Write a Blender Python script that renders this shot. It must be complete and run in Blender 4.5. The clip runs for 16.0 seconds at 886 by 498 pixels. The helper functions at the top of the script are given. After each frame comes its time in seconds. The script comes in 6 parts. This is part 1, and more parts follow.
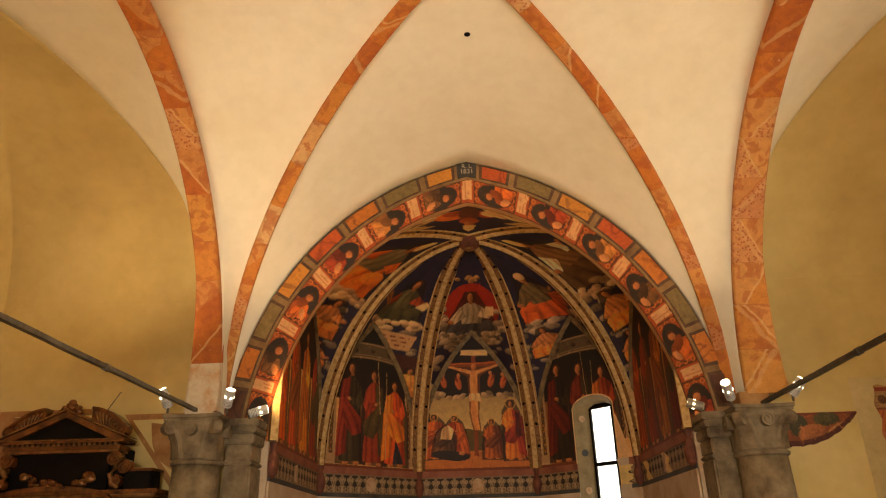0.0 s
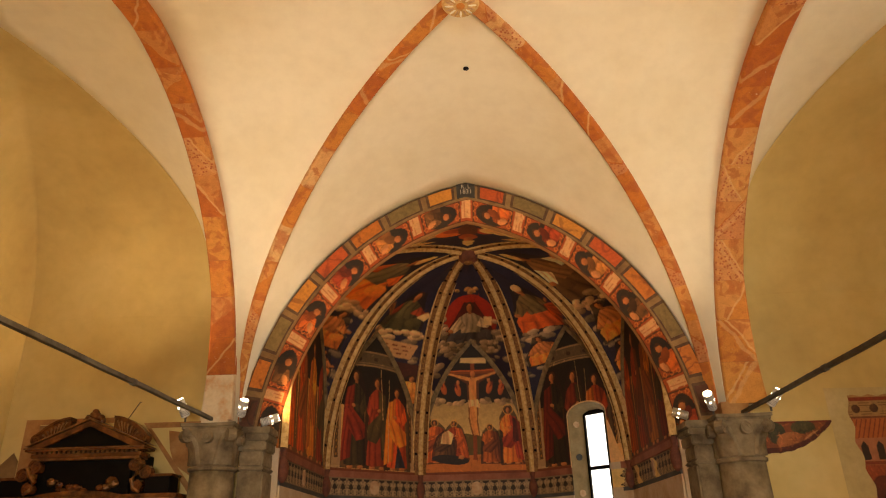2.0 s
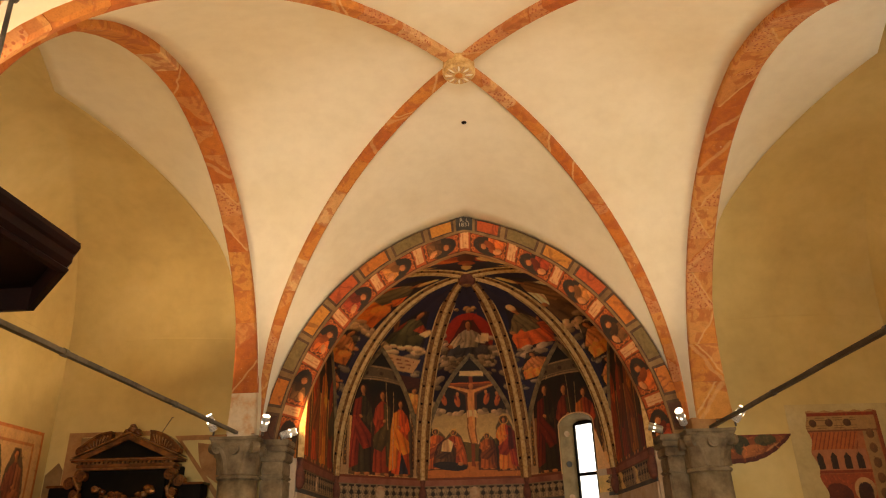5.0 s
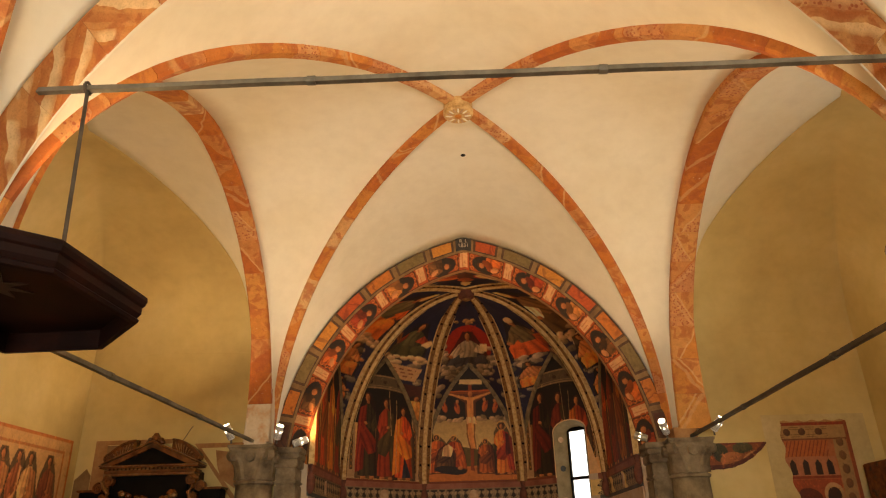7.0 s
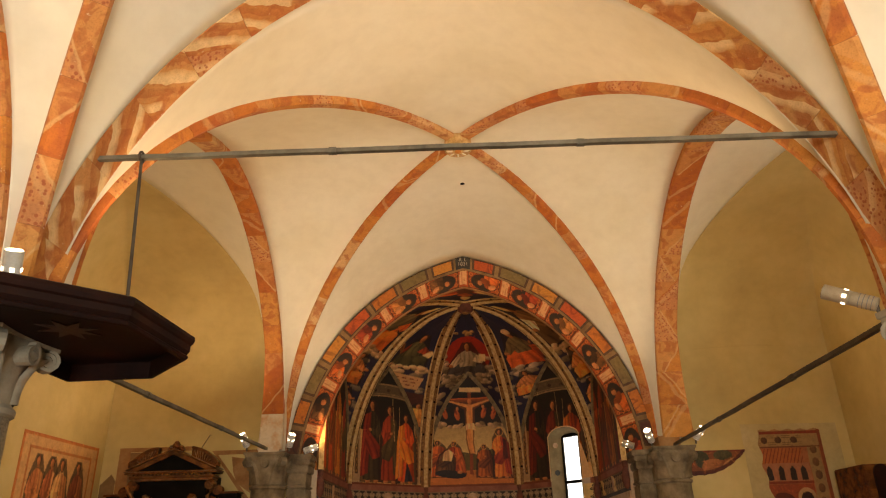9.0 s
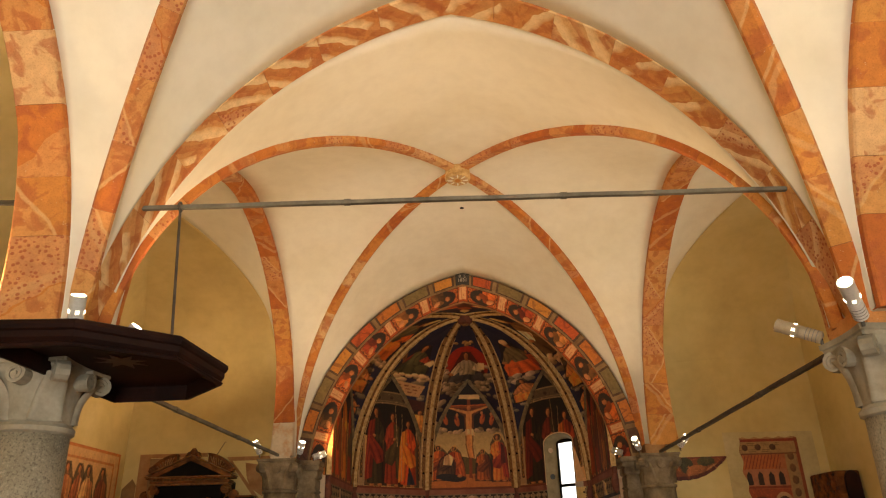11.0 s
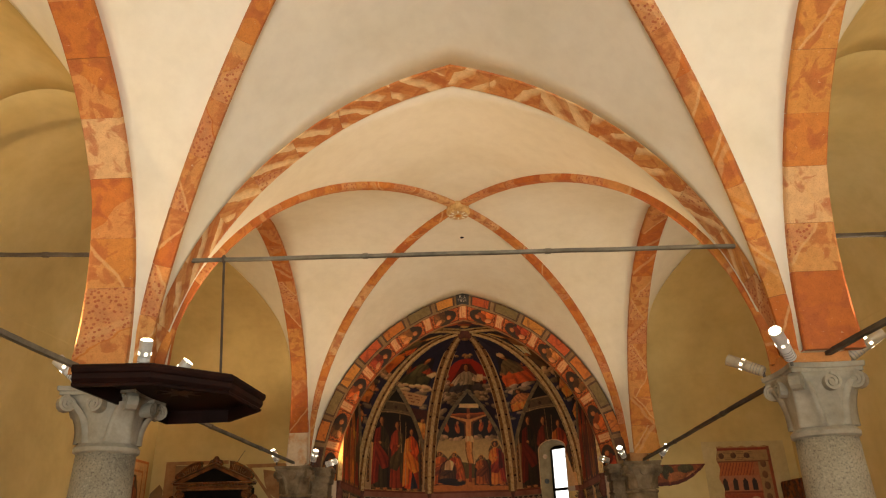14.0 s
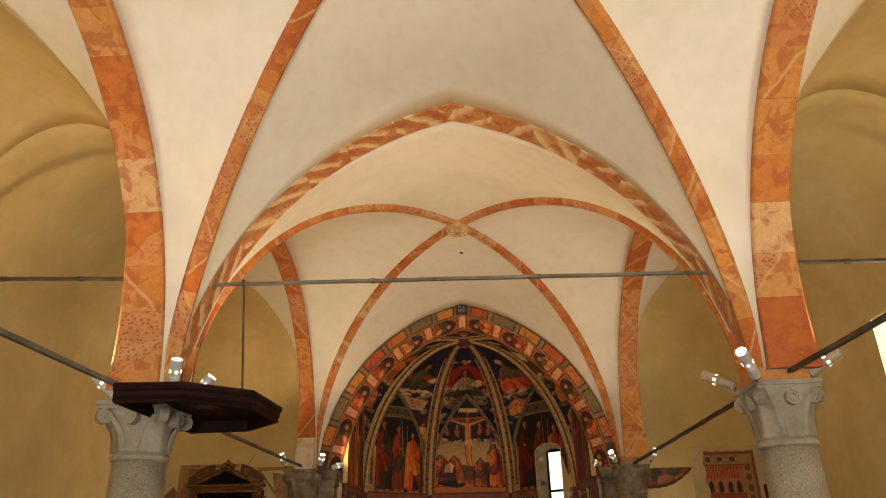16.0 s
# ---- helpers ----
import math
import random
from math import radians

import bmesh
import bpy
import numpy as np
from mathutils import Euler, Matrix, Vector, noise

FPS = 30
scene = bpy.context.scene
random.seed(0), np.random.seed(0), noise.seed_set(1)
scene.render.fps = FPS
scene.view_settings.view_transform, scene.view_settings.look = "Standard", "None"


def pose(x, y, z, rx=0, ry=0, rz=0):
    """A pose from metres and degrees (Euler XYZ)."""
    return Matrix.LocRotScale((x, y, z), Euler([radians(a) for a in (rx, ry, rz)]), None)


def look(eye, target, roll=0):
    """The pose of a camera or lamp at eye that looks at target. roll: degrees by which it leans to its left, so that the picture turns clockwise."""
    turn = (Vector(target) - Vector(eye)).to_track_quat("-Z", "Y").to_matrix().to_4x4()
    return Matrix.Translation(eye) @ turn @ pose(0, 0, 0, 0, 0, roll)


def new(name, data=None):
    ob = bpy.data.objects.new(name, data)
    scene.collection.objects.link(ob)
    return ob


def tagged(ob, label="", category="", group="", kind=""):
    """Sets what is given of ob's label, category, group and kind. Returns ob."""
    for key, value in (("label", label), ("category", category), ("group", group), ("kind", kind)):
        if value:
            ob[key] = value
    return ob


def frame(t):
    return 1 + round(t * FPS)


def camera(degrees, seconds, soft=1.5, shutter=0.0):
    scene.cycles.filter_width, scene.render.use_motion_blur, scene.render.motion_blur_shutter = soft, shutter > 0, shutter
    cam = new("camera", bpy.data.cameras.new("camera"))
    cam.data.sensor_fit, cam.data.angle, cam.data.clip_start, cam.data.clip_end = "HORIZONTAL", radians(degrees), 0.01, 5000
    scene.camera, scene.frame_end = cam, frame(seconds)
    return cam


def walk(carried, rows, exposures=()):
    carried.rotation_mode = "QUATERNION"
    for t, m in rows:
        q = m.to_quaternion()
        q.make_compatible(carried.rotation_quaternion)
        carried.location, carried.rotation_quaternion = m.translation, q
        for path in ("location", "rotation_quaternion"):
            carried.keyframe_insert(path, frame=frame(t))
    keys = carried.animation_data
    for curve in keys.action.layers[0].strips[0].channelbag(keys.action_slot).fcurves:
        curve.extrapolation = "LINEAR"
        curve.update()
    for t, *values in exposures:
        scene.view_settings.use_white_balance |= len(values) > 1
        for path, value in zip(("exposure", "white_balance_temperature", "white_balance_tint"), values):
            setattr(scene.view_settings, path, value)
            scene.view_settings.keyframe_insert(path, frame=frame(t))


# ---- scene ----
cam = camera(65.2, 16.0, soft=1.15)
METRES, EYE, TILT, LEAN, TURN = 8.0, 1.6, 23.4, 1.4, 2.4
ROWS = [
    (0.0, 0.0, 0.0, 0.0, 0.0, 0.0, -0.0),
    (0.5, -0.0008, -0.0198, 0.0088, -0.01, -0.01, 0.01),
    (1.0, -0.0012, -0.0408, 0.0181, -0.01, -0.01, 0.01),
    (1.5, -0.0012, -0.0633, 0.028, -0.01, -0.01, 0.01),
    (2.0, -0.0007, -0.0872, 0.0384, -0.0, -0.0, 0.0),
    (2.5, -0.0003, -0.1123, 0.0494, 0.0, -0.0, 0.01),
    (3.0, -0.0003, -0.1387, 0.0608, 0.0, -0.0, 0.0),
    (3.5, 0.0002, -0.1665, 0.0726, 0.02, 0.01, 0.02),
    (4.0, -0.0003, -0.1955, 0.0852, 0.01, 0.0, 0.01),
    (6.5, -0.0029, -0.3481, 0.1507, 0.0, 0.01, 0.01),
    (7.0, -0.0028, -0.3797, 0.1642, 0.03, 0.01, 0.01),
    (7.5, -0.0034, -0.4113, 0.1778, 0.03, 0.02, 0.01),
    (8.0, -0.0037, -0.4426, 0.1919, 0.04, 0.01, 0.01),
    (8.5, -0.004, -0.4745, 0.2055, 0.05, 0.01, 0.01),
    (9.0, -0.0045, -0.5055, 0.2195, 0.04, 0.0, 0.01),
    (11.5, -0.0057, -0.6576, 0.2872, 0.08, -0.03, -0.01),
    (12.0, -0.0068, -0.6876, 0.3003, 0.07, -0.04, -0.01),
    (12.5, -0.0078, -0.7173, 0.3132, 0.08, -0.04, -0.01),
    (13.0, -0.0087, -0.7467, 0.3259, 0.09, -0.04, -0.02),
    (13.5, -0.0095, -0.776, 0.3386, 0.08, -0.04, -0.01),
    (14.0, -0.0099, -0.8051, 0.3511, 0.08, -0.04, -0.01),
    (14.5, -0.0102, -0.8341, 0.3635, 0.09, -0.04, -0.01),
    (15.0, -0.0104, -0.863, 0.3756, 0.09, -0.04, -0.0),
    (15.5, -0.0104, -0.8913, 0.3875, 0.09, -0.05, -0.0),
    (16.0, -0.0103, -0.9175, 0.3973, 0.09, -0.05, -0.01),
]
walk(cam, [(t, pose(0, 0, EYE, TILT, LEAN, TURN) @ pose(METRES * x, METRES * y, METRES * z, 90 + pitch, roll, yaw)) for t, x, y, z, yaw, pitch, roll in ROWS],
     exposures=((0.0, 0.65, 6780, 9), (4.0, 0.59, 6750, 9), (9.0, 0.41, 6520, 9), (12.5, 0.26, 6300, 8), (16.0, 0.14, 6020, 8)))

# ---------------------------------------------------------------- light
world = bpy.data.worlds.new("world")
scene.world = world
world.use_nodes = True
wn = world.node_tree.nodes
sky = wn.new("ShaderNodeTexSky")
sky.sky_type, sky.sun_disc = "NISHITA", False
sky.sun_elevation, sky.sun_rotation = radians(40), radians(200)
world.node_tree.links.new(sky.outputs[0], wn["Background"].inputs[0])
wn["Background"].inputs[1].default_value = 0.15


def spot(x, y, z, tx, ty, tz, watts, angle=110, colour=(1.0, 0.66, 0.36), blend=0.9, radius=0.05):
    data = bpy.data.lights.new("spot_light", "SPOT")
    data.energy, data.spot_size, data.spot_blend = watts, radians(angle), blend
    data.color, data.shadow_soft_size = colour, radius
    ob = new("spot_light", data)
    ob.matrix_world = look((x, y, z), (tx, ty, tz))
    return ob


def daylight_area(x, y, z, tx, ty, tz, w, h, watts, colour):
    data = bpy.data.lights.new("daylight_area", "AREA")
    data.shape, data.size, data.size_y = "RECTANGLE", w, h
    data.energy, data.color = watts, colour
    ob = new("daylight_area", data)
    ob.matrix_world = look((x, y, z), (tx, ty, tz))
    return ob


W_NEAR, W_BACK, W_FAR, W_AISLE, W_AISLE_E, W_CHOIR, W_CHOIR2 = 48, 308, 138, 44, 104, 86, 60
DAY = (1.0, 0.96, 0.88)
# added daylight fill, unseen, in front of the closed west wall
daylight_area(0.1, -12.9, 2.3, 0.1, 0, 8.0, 5.5, 3.6, 1480, DAY)
# added daylight at the south window that is out of view
daylight_area(8.5, -5.5, 4.6, 0, -5.5, 4.0, 1.4, 3.0, 220, DAY)
daylight_area(8.5, 4.7, 4.4, 0, 4.7, 4.4, 1.3, 2.6, 70, DAY)

# ---------------------------------------------------------------- materials
def material(name, rough=0.8, metal=0.0):
    m = bpy.data.materials.new(name)
    m.use_nodes = True
    b = m.node_tree.nodes["Principled BSDF"]
    b.inputs["Roughness"].default_value = rough
    b.inputs["Metallic"].default_value = metal
    return m, m.node_tree, b


def node(tree, kind, **values):
    n = tree.nodes.new(kind)
    for key, value in values.items():
        n.inputs[key].default_value = value
    return n


def noise_tex(tree, scale, detail=5.0, coords="Object", distortion=0.0, rough=0.6):
    c = tree.nodes.new("ShaderNodeTexCoord")
    n = node(tree, "ShaderNodeTexNoise", Scale=scale, Detail=detail, Distortion=distortion, Roughness=rough)
    tree.links.new(c.outputs[coords], n.inputs["Vector"])
    return n


def ramp(tree, source, stops):
    r = tree.nodes.new("ShaderNodeValToRGB")
    while len(r.color_ramp.elements) < len(stops):
        r.color_ramp.elements.new(0.5)
    for e, (p, c) in zip(r.color_ramp.elements, stops):
        e.position, e.color = p, (*c, 1) if len(c) == 3 else c
    tree.links.new(source, r.inputs[0])
    return r


def mixed(tree, factor, a, b, mode="MIX"):
    n = tree.nodes.new("ShaderNodeMix")
    n.data_type, n.blend_type = "RGBA", mode
    for sock, v in ((0, factor), (6, a), (7, b)):
        if isinstance(v, (int, float)):
            n.inputs[sock].default_value = v
        elif isinstance(v, tuple):
            n.inputs[sock].default_value = (*v, 1)
        else:
            tree.links.new(v, n.inputs[sock])
    return n.outputs[2]


def bump(tree, bsdf, source, strength, distance=0.01):
    n = node(tree, "ShaderNodeBump", Strength=strength, Distance=distance)
    tree.links.new(source, n.inputs["Height"])
    tree.links.new(n.outputs[0], bsdf.inputs["Normal"])


def two_scale(name, base, dark, light, big=0.6, small=14.0, rough=0.85, bumpy=0.25, dist=0.01, metal=0.0, coords="Object", grain=0.6, gloss=0.5):
    m, tree, b = material(name, rough, metal)
    b.inputs["Specular IOR Level"].default_value = gloss
    n1 = noise_tex(tree, big, 4, coords)
    n2 = noise_tex(tree, small, 8, coords)
    r1 = ramp(tree, n1.outputs[0], [(0.3, dark), (0.5, base), (0.72, light)])
    r2 = ramp(tree, n2.outputs[0], [(0.25, (0.78, 0.76, 0.74)), (0.6, (1, 1, 1))])
    col = mixed(tree, grain, r1.outputs[0], r2.outputs[0], "MULTIPLY")
    tree.links.new(col, b.inputs["Base Color"])
    bump(tree, b, n2.outputs[0], bumpy, dist)
    return m


PLASTER = two_scale("vault_plaster", (0.82, 0.77, 0.615), (0.765, 0.705, 0.535), (0.845, 0.80, 0.66), 0.55, 4.0, 0.9, 0.14, 0.012, grain=0.32)
# yellow wall plaster of the aisles; on their coves it stands for shade
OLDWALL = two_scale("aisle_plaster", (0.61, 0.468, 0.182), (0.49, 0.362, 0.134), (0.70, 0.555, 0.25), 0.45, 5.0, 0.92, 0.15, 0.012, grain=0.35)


def granite(name):
    """Coarse speckled granite: dark and pale grains on a grey ground."""
    m, tree, b = material(name, 0.85)
    big = noise_tex(tree, 1.8, 4)
    col = ramp(tree, big.outputs[0], [(0.3, (0.26, 0.228, 0.155)), (0.55, (0.34, 0.30, 0.21)), (0.75, (0.42, 0.375, 0.27))]).outputs[0]
    g = noise_tex(tree, 42.0, 5, rough=0.75)
    dark = ramp(tree, g.outputs[0], [(0.38, (1, 1, 1)), (0.47, (0, 0, 0))])
    pale = ramp(tree, g.outputs[0], [(0.56, (0, 0, 0)), (0.64, (1, 1, 1))])
    col = mixed(tree, dark.outputs[0], col, (0.14, 0.12, 0.085))
    col = mixed(tree, pale.outputs[0], col, (0.42, 0.38, 0.28))
    tree.links.new(col, b.inputs["Base Color"])
    bump(tree, b, g.outputs[0], 0.8, 0.012)
    return m


STONE = granite("grey_granite")
CARVED = two_scale("carved_stone", (0.32, 0.288, 0.208), (0.21, 0.185, 0.128), (0.42, 0.38, 0.285), 2.5, 24.0, 0.75, 0.3, 0.006)
WORN = two_scale("worn_stone", (0.225, 0.168, 0.092), (0.10, 0.070, 0.038), (0.33, 0.26, 0.155), 3.4, 16.0, 0.85, 0.5, 0.012, grain=0.8)
IRON = two_scale("dark_iron", (0.10, 0.085, 0.065), (0.07, 0.055, 0.04), (0.15, 0.13, 0.10), 4.0, 40.0, 0.55, 0.4, 0.003, 0.6)
GREYROD = two_scale("weathered_bar", (0.18, 0.165, 0.12), (0.10, 0.088, 0.062), (0.27, 0.25, 0.19), 3.0, 30.0, 0.6, 0.4, 0.003, 0.3)
FLOOR = two_scale("terracotta_floor", (0.34, 0.20, 0.13), (0.26, 0.15, 0.10), (0.42, 0.27, 0.18), 1.2, 25.0, 0.6, 0.2)
DARKWOOD = two_scale("dark_walnut", (0.014, 0.0036, 0.0018), (0.008, 0.0022, 0.0012), (0.030, 0.008, 0.004), 2.0, 30.0, 0.6, 0.2, 0.004, gloss=0.14)
BROWNWOOD = two_scale("carved_brown_wood", (0.120, 0.036, 0.008), (0.035, 0.010, 0.003), (0.24, 0.080, 0.018), 5.0, 40.0, 0.24, 0.3, 0.004)
BLACKWOOD = two_scale("black_panel", (0.006, 0.0045, 0.0035), (0.004, 0.003, 0.0025), (0.010, 0.0075, 0.0055), 3.0, 20.0, 0.6, 0.1, gloss=0.08)
GILT = two_scale("worn_gilding", (0.21, 0.088, 0.020), (0.09, 0.034, 0.009), (0.36, 0.18, 0.05), 9.0, 40.0, 0.42, 0.3, 0.003, 0.5)
WHITEMETAL = two_scale("white_enamel", (0.66, 0.65, 0.61), (0.60, 0.59, 0.55), (0.72, 0.71, 0.67), 6.0, 40.0, 0.35, 0.05)
GRILLE = two_scale("grey_grille", (0.22, 0.21, 0.19), (0.18, 0.17, 0.15), (0.27, 0.26, 0.24), 6.0, 40.0, 0.5, 0.05)
CHROME = two_scale("polished_metal", (0.8, 0.78, 0.74), (0.7, 0.68, 0.64), (0.88, 0.86, 0.82), 6.0, 40.0, 0.15, 0.02, 0.002, 1.0)
JOINT = two_scale("dark_joint_mortar", (0.30, 0.125, 0.042), (0.22, 0.09, 0.03), (0.38, 0.17, 0.065), 5.0, 30.0, 0.9, 0.2)
OCHRE = two_scale("ochre_paint", (0.34, 0.16, 0.05), (0.24, 0.105, 0.032), (0.43, 0.235, 0.085), 3.0, 22.0, 0.85, 0.2)


def emitter(name, colour, strength):
    m, tree, b = material(name)
    b.inputs["Base Color"].default_value = (*colour, 1)
    b.inputs["Emission Color"].default_value = (*colour, 1)
    b.inputs["Emission Strength"].default_value = strength
    return m


VENTGLOW = emitter("vent_glow", (1.0, 0.86, 0.62), 3.0)
LAMPFACE = emitter("lamp_face", (1.0, 0.80, 0.5), 14.0)
DAYLIGHT = emitter("daylight_glass", (1.0, 0.96, 0.88), 1.5)


def calc(tree, op, a, b=0.0, c=0.0):
    n = tree.nodes.new("ShaderNodeMath")
    n.operation = op
    for sock, v in zip(n.inputs, (a, b, c)):
        if isinstance(v, (int, float)):
            sock.default_value = v
        else:
            tree.links.new(v, sock)
    return n.outputs[0]


def marbled(name, flame=False):
    """Painted imitation marble: each stone has its own tone, with slanting veins, fields and speckles in the stone's own directions."""
    m, tree, b = material(name, 0.85)
    info = tree.nodes.new("ShaderNodeObjectInfo")
    r1 = info.outputs["Random"]
    r2, r3, r4, r5 = [calc(tree, "FRACT", calc(tree, "MULTIPLY", r1, k)) for k in (37.7, 91.3, 213.1, 517.9)]
    att = tree.nodes.new("ShaderNodeAttribute")
    att.attribute_name = "along"
    sep = tree.nodes.new("ShaderNodeSeparateXYZ")
    tree.links.new(att.outputs["Vector"], sep.inputs[0])
    u, v = sep.outputs[0], sep.outputs[1]
    comb = tree.nodes.new("ShaderNodeCombineXYZ")
    tree.links.new(calc(tree, "MULTIPLY_ADD", r1, 50.0, u), comb.inputs[0])
    tree.links.new(v, comb.inputs[1])
    tree.links.new(sep.outputs[2], comb.inputs[2])
    p = comb.outputs[0]

    def patches(scale, detail=2.0, distortion=0.0, rough=0.5):
        n = node(tree, "ShaderNodeTexNoise", Scale=scale, Detail=detail, Distortion=distortion, Roughness=rough)
        tree.links.new(p, n.inputs["Vector"])
        return n.outputs[0]

    sign = calc(tree, "MULTIPLY_ADD", calc(tree, "GREATER_THAN", r3, 0.5), 2.0, -1.0)
    slope = calc(tree, "MULTIPLY", sign, calc(tree, "MULTIPLY_ADD", r2, 0.9, 0.55))
    slant = calc(tree, "MULTIPLY_ADD", v, slope, calc(tree, "MULTIPLY", u, 0.8))
    slant = calc(tree, "MULTIPLY_ADD", calc(tree, "SUBTRACT", patches(3.2, 2.0), 0.5), 0.22, slant)
    off = calc(tree, "SUBTRACT", slant, calc(tree, "MULTIPLY_ADD", r4, 0.36, -0.18))
    base = ramp(tree, r1, [(0.0, (0.52, 0.155, 0.022)), (0.17, (0.59, 0.235, 0.042)), (0.33, (0.55, 0.18, 0.028)), (0.5, (0.61, 0.275, 0.058)), (0.64, (0.49, 0.14, 0.022)), (0.79, (0.57, 0.21, 0.036)), (0.95, (0.68, 0.42, 0.19))])
    base.color_ramp.interpolation = "CONSTANT"
    col = mixed(tree, 0.45, base.outputs[0], (0.64, 0.33, 0.10)) if flame else base.outputs[0]
    # large fields on one side of the slanting line
    field = calc(tree, "MULTIPLY", calc(tree, "GREATER_THAN", off, 0.0), calc(tree, "GREATER_THAN", r5, 0.45))
    col = mixed(tree, calc(tree, "MULTIPLY", field, 0.55), col, (0.64, 0.33, 0.11))
    blot = ramp(tree, patches(4.2, 3.0, 0.8), [(0.50, (0, 0, 0)), (0.56, (0.55, 0.55, 0.55)), (0.7, (0.75, 0.75, 0.75))])
    col = mixed(tree, blot.outputs[0], col, (0.40, 0.105, 0.026))
    if flame:
        saw = calc(tree, "FRACT", calc(tree, "MULTIPLY_ADD", slant, 2.5, calc(tree, "MULTIPLY", r1, 7.0)))
        tongue = ramp(tree, saw, [(0.0, (0.9, 0.9, 0.9)), (0.20, (0.85, 0.85, 0.85)), (0.36, (0.35, 0.35, 0.35)), (0.41, (0, 0, 0)), (0.985, (0, 0, 0)), (1.0, (0.9, 0.9, 0.9))])
        broken = ramp(tree, patches(2.6, 1.0), [(0.38, (0.1, 0.1, 0.1)), (0.44, (1, 1, 1))])
        col = mixed(tree, mixed(tree, 1.0, tongue.outputs[0], broken.outputs[0], "MULTIPLY"), col, (0.84, 0.63, 0.33))
        dark = ramp(tree, saw, [(0.60, (0, 0, 0)), (0.64, (0.6, 0.6, 0.6)), (0.82, (0.3, 0.3, 0.3)), (0.9, (0, 0, 0))])
        col = mixed(tree, mixed(tree, 1.0, dark.outputs[0], broken.outputs[0], "MULTIPLY"), col, (0.44, 0.125, 0.03))
    else:
        line = ramp(tree, calc(tree, "ABSOLUTE", off), [(0.014, (0.8, 0.8, 0.8)), (0.034, (0, 0, 0))])
        gate = calc(tree, "GREATER_THAN", r2, 0.60)
        col = mixed(tree, calc(tree, "MULTIPLY", line.outputs[0], gate), col, (0.68, 0.41, 0.17))
        wide = ramp(tree, calc(tree, "ABSOLUTE", calc(tree, "ADD", off, 0.13)), [(0.030, (0.6, 0.6, 0.6)), (0.055, (0, 0, 0))])
        col = mixed(tree, calc(tree, "MULTIPLY", wide.outputs[0], calc(tree, "GREATER_THAN", r4, 0.72)), col, (0.66, 0.38, 0.15))
    # speckled fields
    speck = node(tree, "ShaderNodeTexVoronoi", Scale=20.0)
    tree.links.new(p, speck.inputs["Vector"])
    dots = ramp(tree, speck.outputs["Distance"], [(0.30, (0.85, 0.85, 0.85)), (0.38, (0, 0, 0))])
    where = calc(tree, "MULTIPLY", calc(tree, "LESS_THAN", off, -0.02), calc(tree, "GREATER_THAN", r5, 0.72))
    col = mixed(tree, calc(tree, "MULTIPLY", where, 0.5), col, (0.64, 0.34, 0.15))
    col = mixed(tree, calc(tree, "MULTIPLY", where, dots.outputs[0]), col, (0.38, 0.10, 0.035))
    fine = noise_tex(tree, 9.0, 9)
    wear = ramp(tree, fine.outputs[0], [(0.3, (0.80, 0.77, 0.73)), (0.65, (1.06, 1.04, 1.02))])
    col = mixed(tree, 0.8, col, wear.outputs[0], "MULTIPLY")
    grit = noise_tex(tree, 60.0, 4)
    col = mixed(tree, 0.5, col, ramp(tree, grit.outputs[0], [(0.36, (0.72, 0.66, 0.6)), (0.5, (1, 1, 1))]).outputs[0], "MULTIPLY")
    flake = noise_tex(tree, 26.0, 6, "Object", 0.6)
    fr = ramp(tree, flake.outputs[0], [(0.67, (0, 0, 0)), (0.71, (0.8, 0.8, 0.8))])
    col = mixed(tree, fr.outputs[0], col, (0.68, 0.48, 0.28))
    tree.links.new(col, b.inputs["Base Color"])
    bump(tree, b, fine.outputs[0], 0.2, 0.006)
    return m


MARBLE = marbled("painted_marble")
FLAME = marbled("flaming_painted_marble", True)


def painted(name, rough=0.7):
    """A wall painting: the colours lie in the mesh, with worn, mottled plaster over them."""
    m, tree, b = material(name, rough)
    att = tree.nodes.new("ShaderNodeVertexColor")
    att.layer_name = "paint"
    n = noise_tex(tree, 7.0, 8)
    w = ramp(tree, n.outputs[0], [(0.25, (0.58, 0.56, 0.54)), (0.6, (1.08, 1.05, 1.02))])
    col = mixed(tree, 0.55, att.outputs[0], w.outputs[0], "MULTIPLY")
    d = noise_tex(tree, 19.0, 4, "Object", 0.8, 0.6)
    dr = ramp(tree, d.outputs[0], [(0.34, (0.62, 0.60, 0.58)), (0.5, (1, 1, 1)), (0.68, (1.3, 1.24, 1.15))])
    col = mixed(tree, 0.25, col, dr.outputs[0], "MULTIPLY")
    f = noise_tex(tree, 38.0, 6)
    fr = ramp(tree, f.outputs[0], [(0.69, (0, 0, 0)), (0.76, (0.3, 0.3, 0.3))])
    col = mixed(tree, fr.outputs[0], col, (0.42, 0.34, 0.25))
    tree.links.new(col, b.inputs["Base Color"])
    bump(tree, b, n.outputs[0], 0.15, 0.008)
    return m


FRESCO = painted("fresco")

LEDGE = two_scale("red_ledge_paint", (0.29, 0.10, 0.055), (0.20, 0.065, 0.038), (0.36, 0.14, 0.08), 2.5, 25.0, 0.8, 0.2)
STONEDARK = two_scale("dark_line_paint", (0.06, 0.06, 0.055), (0.04, 0.04, 0.035), (0.09, 0.09, 0.08), 3.0, 25.0, 0.8, 0.2)
DADO = two_scale("pale_worn_dado", (0.58, 0.44, 0.28), (0.46, 0.29, 0.16), (0.64, 0.52, 0.37), 1.8, 14.0, 0.85, 0.25)
